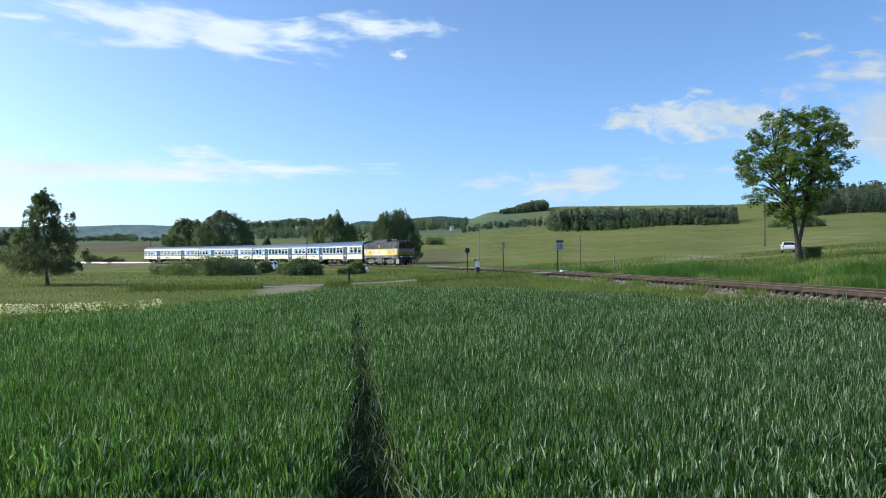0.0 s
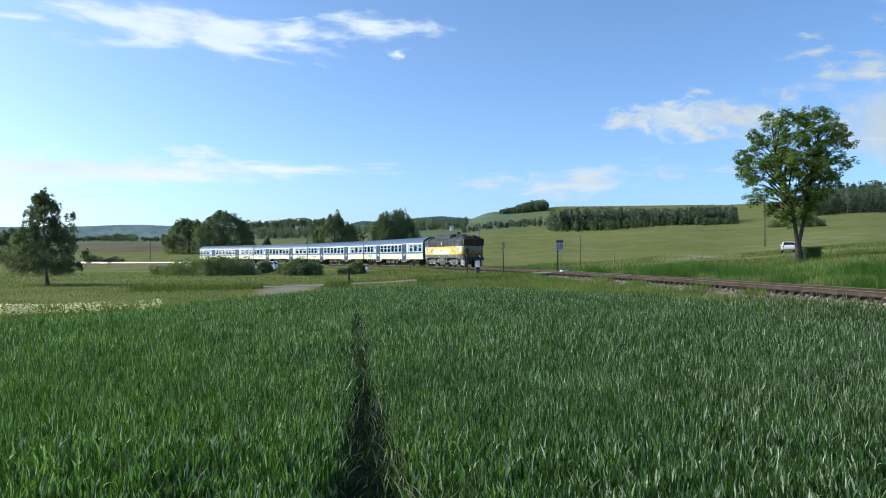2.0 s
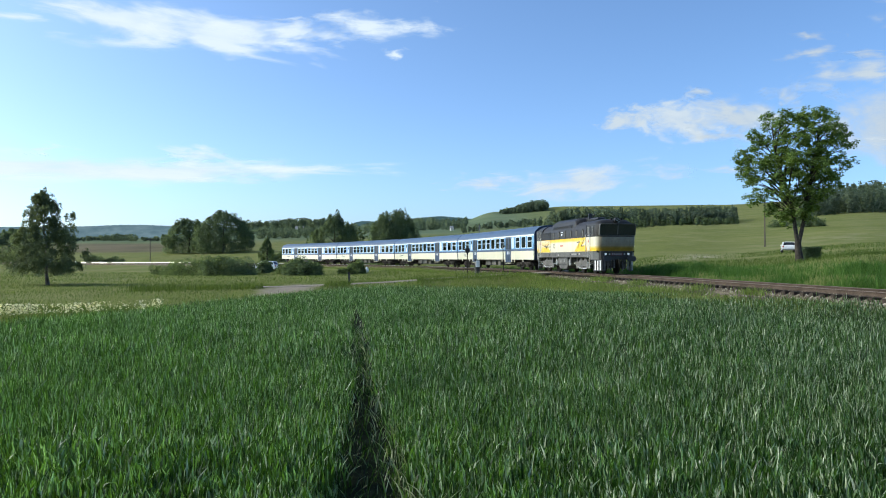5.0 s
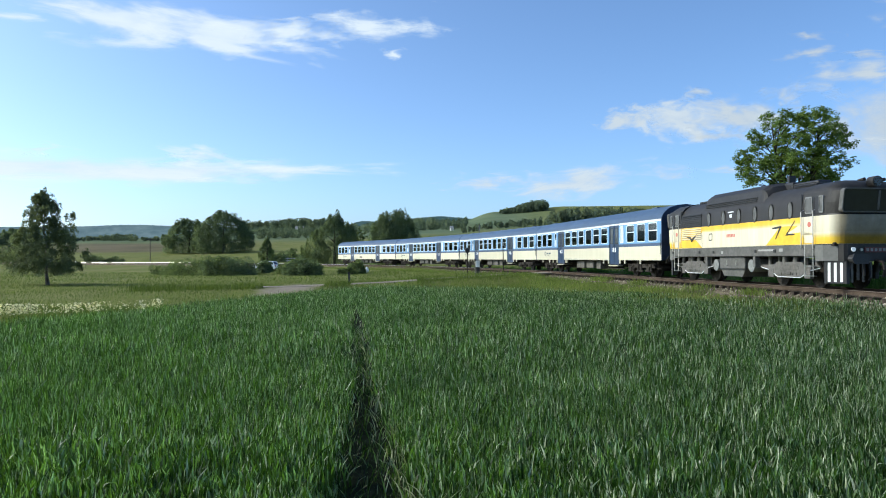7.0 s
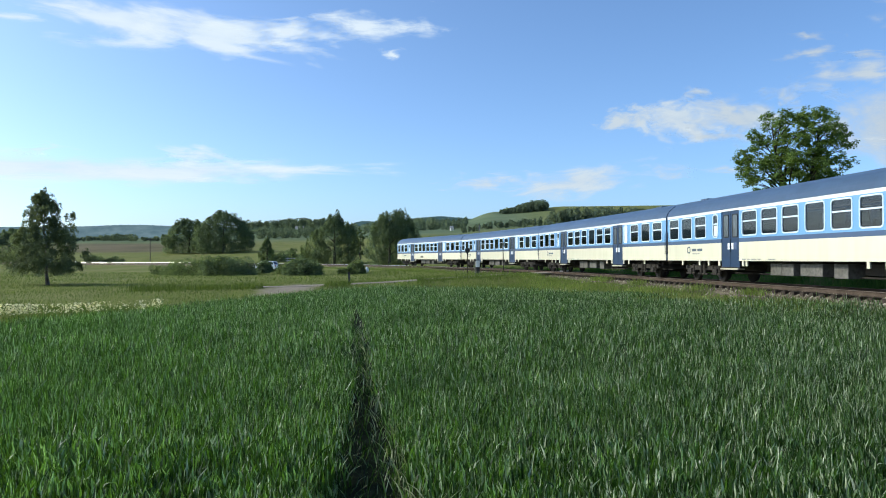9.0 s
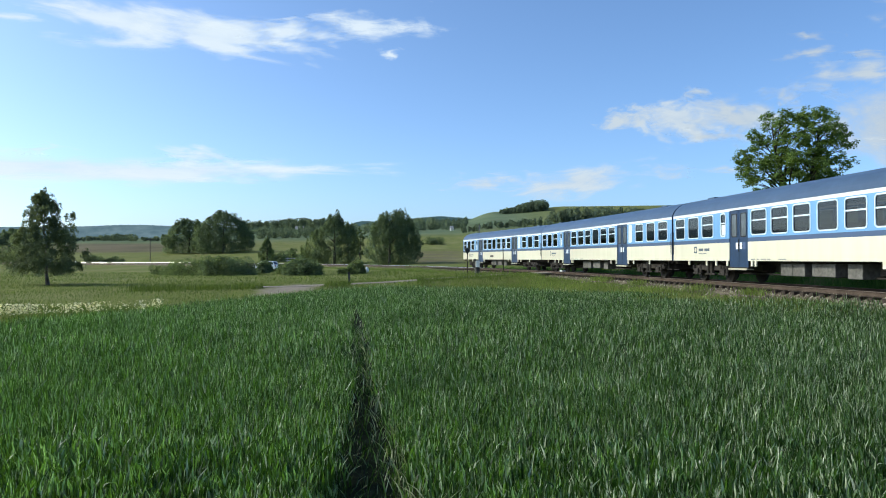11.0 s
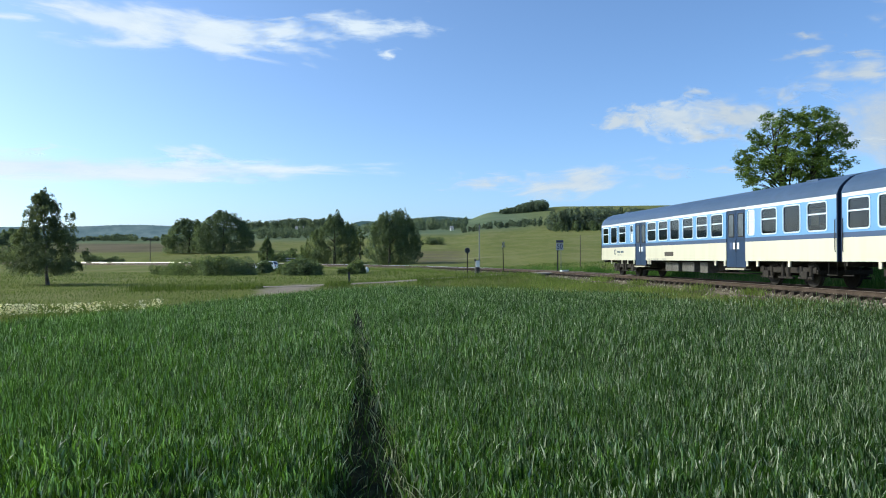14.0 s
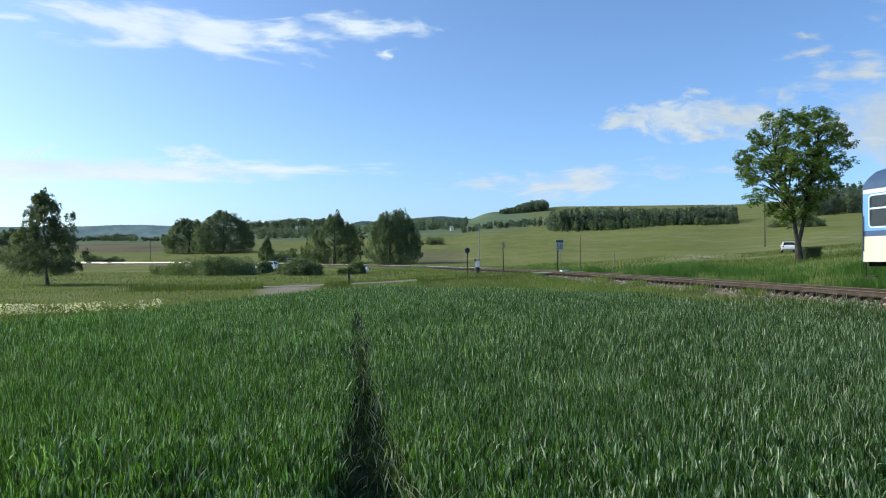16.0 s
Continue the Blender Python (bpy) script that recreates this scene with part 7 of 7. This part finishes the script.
def build_grass():
    rng = np.random.default_rng(8)
    # verge along the line, and the meadow left of the wheat
    for d0, d1, per, wide in ((12, 30, 150, 0.018), (30, 60, 34, 0.042), (60, 105, 9, 0.085)):
        x, y = sow(rng, d0, d1, per, 0.75)
        t = line_distance(x, y)
        q, _ = road_distance(x, y)
        keep = ~inside(FIELD, x, y) & (t > np.where(x > 8, 1.8 + 0.7 * np.sin(y * 0.9 + 1.5 * np.sin(y * 0.31)), 1.45)) & (q > 1.35) & ~((np.abs(x + 9.7) < 1.5) & (y > 41) & (y < 53))
        keep &= (((x / y - 0.352) / 0.062) ** 2 + ((y - 90) / 20) ** 2 > 1.0) | (rng.random(len(x)) < 0.25)
        x, y, t = x[keep], y[keep], t[keep]
        n = len(x)
        patch = 0.5 + 0.5 * np.sin(x * 0.33 + 2 * np.sin(y * 0.19)) * np.sin(y * 0.29 + 1.0)
        ln = rng.uniform(0.10, 0.26, n) * (0.6 + 0.8 * patch) * np.where((t < 6) & (x > 0), 1.7, 1.0) * np.where(t < 2.1, 0.6, 1) * np.where(x < -8, 0.6, 1.0)
        thick = wide * rng.uniform(0.6, 1.3, n)
        near = before_line(x, y)
        lush = (t < 9 + 2 * np.sin(x * 0.7)) & (x > 6) & ~near
        ln = ln * np.where(near & (t < 7) & (x > 6), 0.55, 1.0)
        for pick, mat, lab in ((lush, M_VERGE, "lush green grass along the railway track"), (~lush, M_GRASS, "long green meadow grass beside the track and lane")):
            m = int(pick.sum())
            if m:
                ob = blades("meadow_grass", x[pick], y[pick], land(x[pick], y[pick]) - 0.01, ln[pick], thick[pick], np.clip(rng.normal(0.35, 0.2, m), 0.02, 0.95), rng.normal(0.3, 1.5, m), mat, 1 if d0 > 20 else 2, int(d0) + 40)
                tagged(ob, lab, "grass", kind="stuff")
    # rough tufted verge between the wheat and the line
    n = 42000
    x, y = rng.uniform(-4, 16, n), rng.uniform(28, 60, n)
    lump = np.sin(x * 1.3 + 1.9 * np.sin(y * 0.7)) * np.sin(y * 0.9 + 1.4 * np.sin(x * 0.8)) + 0.5 * rng.normal(size=n)
    keep = ~inside(FIELD, x, y) & (line_distance(x, y) > 2.4) & (road_distance(x, y)[0] > 1.3) & (lump > -0.2) & (x > -4.2 + 0.02 * y)
    x, y, lump = x[keep], y[keep], lump[keep]
    n = len(x)
    ob = blades("verge_grass", x, y, land(x, y) - 0.02, rng.uniform(0.14, 0.34, n) * (0.8 + 0.4 * np.clip(lump, 0, 1)), rng.uniform(0.018, 0.04, n), np.clip(rng.normal(0.35, 0.2, n), 0.02, 0.95), rng.uniform(0, 6.28, n), M_ROUGH, 1, 81)
    tagged(ob, "rough bright green verge grass between wheat and track", "grass", kind="stuff")
    # rank grass close along both sides of the line
    n = 52000
    s = rng.uniform(-70, 66, n)
    off = np.where(rng.random(n) < 0.6, rng.uniform(1.5, 4.6, n), -rng.uniform(1.6, 7.0, n))
    clump = np.sin(s * 0.9 + 2 * np.sin(s * 0.37)) * np.sin(s * 0.23 + 1) + 0.35 * rng.normal(size=n)
    keep = (clump > np.where((s > 8) & (off > 0), -0.2, -0.6)) | (np.abs(off) > np.where((s > 8) & (off > 0), 3.0, 2.3))
    x, y, _ = line_at(s[keep], off[keep])
    n = len(x)
    q, _ = road_distance(x, y)
    tall = rng.uniform(0.2, 0.5, n) * np.where((np.abs(off[keep]) < 2.2) | ((off[keep] > 0) & (s[keep] > 8)) | ((off[keep] > 0) & (s[keep] > -14) & (s[keep] < 10)), 0.5, 1.0) * np.where(q < 2.5, 0.2, 1) * np.where(off[keep] < -2.5, 1.7, 1.0) * np.where((off[keep] > 0) & (clump[keep] > 0.45), 1.8, 1.0)
    # tufts that have grown over the near rail
    m = 1500
    ts = rng.choice(np.array((24.5, 26.0, 31.5, 39.0, 43.8)), m) + rng.normal(0, 0.55, m)
    tx, ty, _ = line_at(ts, rng.uniform(0.95, 2.0, m))
    ob = blades("verge_grass", tx, ty, np.maximum(land(tx, ty), -0.42), rng.uniform(0.18, 0.42, m), rng.uniform(0.012, 0.026, m), np.clip(rng.normal(0.4, 0.2, m), 0.02, 0.95), rng.uniform(0, 6.28, m), M_ROUGH, 2, 83)
    tagged(ob, "tufts of olive grass growing over the ballast edge", "grass", kind="stuff")
    near = off[keep] > 0
    for pick, mat, lab in ((near, M_ROUGH, "sparse yellow-green grass along the railway ballast"), (~near, M_VERGE, "rank lush green grass behind the railway track")):
        m = int(pick.sum())
        ob = blades("verge_grass", x[pick], y[pick], land(x[pick], y[pick]) - 0.02, tall[pick], rng.uniform(0.012, 0.03, m), np.clip(rng.normal(0.35, 0.2, m), 0.02, 0.95), rng.uniform(0, 6.28, m), mat, 1, 77)
        tagged(ob, lab, "grass", kind="stuff")
    # dark grassy hummocks behind the track
    m = 16000
    hum = rng.integers(0, 26, m)
    hs, ho, hr = rng.uniform(2, 50, 26), -rng.uniform(2.4, 6.2, 26), rng.uniform(0.45, 1.1, 26)
    ha, hw = rng.uniform(0, 6.28, m), rng.uniform(0, 1, m) ** 0.5
    tx, ty, _ = line_at(hs[hum] + 1.7 * hr[hum] * hw * np.cos(ha), ho[hum] + hr[hum] * hw * np.sin(ha))
    ob = blades("grass_hummocks", tx, ty, land(tx, ty) - 0.02, rng.uniform(0.3, 0.6, m) * (1.25 - 0.7 * hw ** 2), rng.uniform(0.014, 0.032, m), np.clip(rng.normal(0.35, 0.2, m), 0.02, 0.95), rng.uniform(0, 6.28, m), M_VERGE, 2, 84)
    tagged(ob, "dark green grassy hummocks behind the railway track", "grass", kind="stuff")
    # rough reeds and tall weeds among the bushes by the lane
    n = 700
    d = rng.uniform(80, 92, n)
    b = rng.choice(np.array((-390, -360, -330, -300, -290, -205, -190, -120)), n) + rng.normal(0, 11, n)
    x, y = b * d / 1000, d
    ob = blades("reeds", x, y, land(x, y) - 0.02, rng.uniform(0.4, 1.0, n), rng.uniform(0.02, 0.045, n), np.clip(rng.normal(0.25, 0.15, n), 0.02, 0.9), rng.uniform(0, 6.28, n), M_LEAF_BUSH, 2, 79)
    tagged(ob, "tall rough weeds and reeds round the bushes", "weeds", kind="stuff")
    # taller grass on the near side of the lane
    n = 9000
    w = rng.uniform(0, 1, n)
    x = -19 + 27 * w
    y = np.interp(x, ROAD[:, 0], ROAD[:, 1]) - 1.1 - rng.exponential(0.9, n)
    keep = ~inside(FIELD, x, y) & ~((x > -11.6) & (x < -7.8)) & ~((x > -6.2) & (x < -1.8)) & (line_distance(x, y) > 2.2)
    x, y = x[keep], y[keep]
    n = len(x)
    ob = blades("lane_grass", x, y, land(x, y) - 0.02, rng.uniform(0.25, 0.6, n) * np.where(x > -1.5, 0.45, 0.8), rng.uniform(0.015, 0.035, n), np.clip(rng.normal(0.3, 0.2, n), 0.02, 0.95), rng.uniform(0, 6.28, n), M_GRASS, 2, 78)
    tagged(ob, "tall green grass along the edge of the lane", "grass", kind="stuff")
    n = 8200
    bx = rng.uniform(-25.5, -10.9, n)
    tuft = np.round(bx * 1.6 + 0.3 * np.sin(bx * 5))
    by = 25.0 + (bx + 25.5) * 0.13 + np.sin(tuft * 12.9) * 1.7 + rng.normal(0, 0.3, n)
    keep = ~inside(FIELD, bx, by) & (rng.random(n) < 1.05 - 0.75 * (bx + 25.5) / 14.6 + 0.3 * np.sin(tuft * 2.1))
    bx, by = bx[keep], by[keep]
    pts = np.stack([bx, by, land(bx, by) + rng.uniform(0.12, 0.45, len(bx))], -1)
    ob = new("white_flowers", quads_mesh("white_flowers", leaf_faces(rng, pts, 0.043, 1.0).reshape(-1, 3), 4, M_FLOWER))
    tagged(ob, "pale white flower heads in the meadow grass", "flowers", kind="stuff")


build_grass()


# ---------------------------------------------------------------- movement
TAIL0, SPEED, GAIN2, GAIN3 = -151.332, 12.4476, 0.002696, 0.0003647


def run(t):
    """How far along the line the train's tail is at t seconds."""
    return TAIL0 + SPEED * t + GAIN2 * t * t + GAIN3 * t ** 3


def vehicle_pose(middle, pivot):
    a = line_at(middle - pivot)
    b = line_at(middle + pivot)
    h = math.atan2(b[1] - a[1], b[0] - a[0])
    return Matrix.Translation(((a[0] + b[0]) / 2, (a[1] + b[1]) / 2, 0)) @ Matrix.Rotation(h, 4, "Z"), h


def motions():
    times = [k * 0.5 for k in range(33)]
    for thing, offset, pivot, bogies, radius in train:
        walk(thing, [(t, vehicle_pose(run(t) + offset, pivot)[0]) for t in times])
        for bogie, u, wheelsets in bogies:
            rows = []
            for t in times:
                _, h = vehicle_pose(run(t) + offset, pivot)
                rows.append((t, pose(u, 0, 0, 0, 0, math.degrees(float(line_at(run(t) + offset + u)[2]) - h))))
            walk(bogie, rows)
            for w, wu in wheelsets:
                walk(w, [(k / 30.0, pose(wu, 0, radius, 0, math.degrees((run(k / 30.0) - TAIL0) / radius) % 360.0, 0)) for k in range(481)])
    for ob, m0, m1 in cloud_things:
        size = ob.scale.copy()
        walk(ob, [(0.0, m0), (16.0, m1)])
        ob.scale = size


motions()
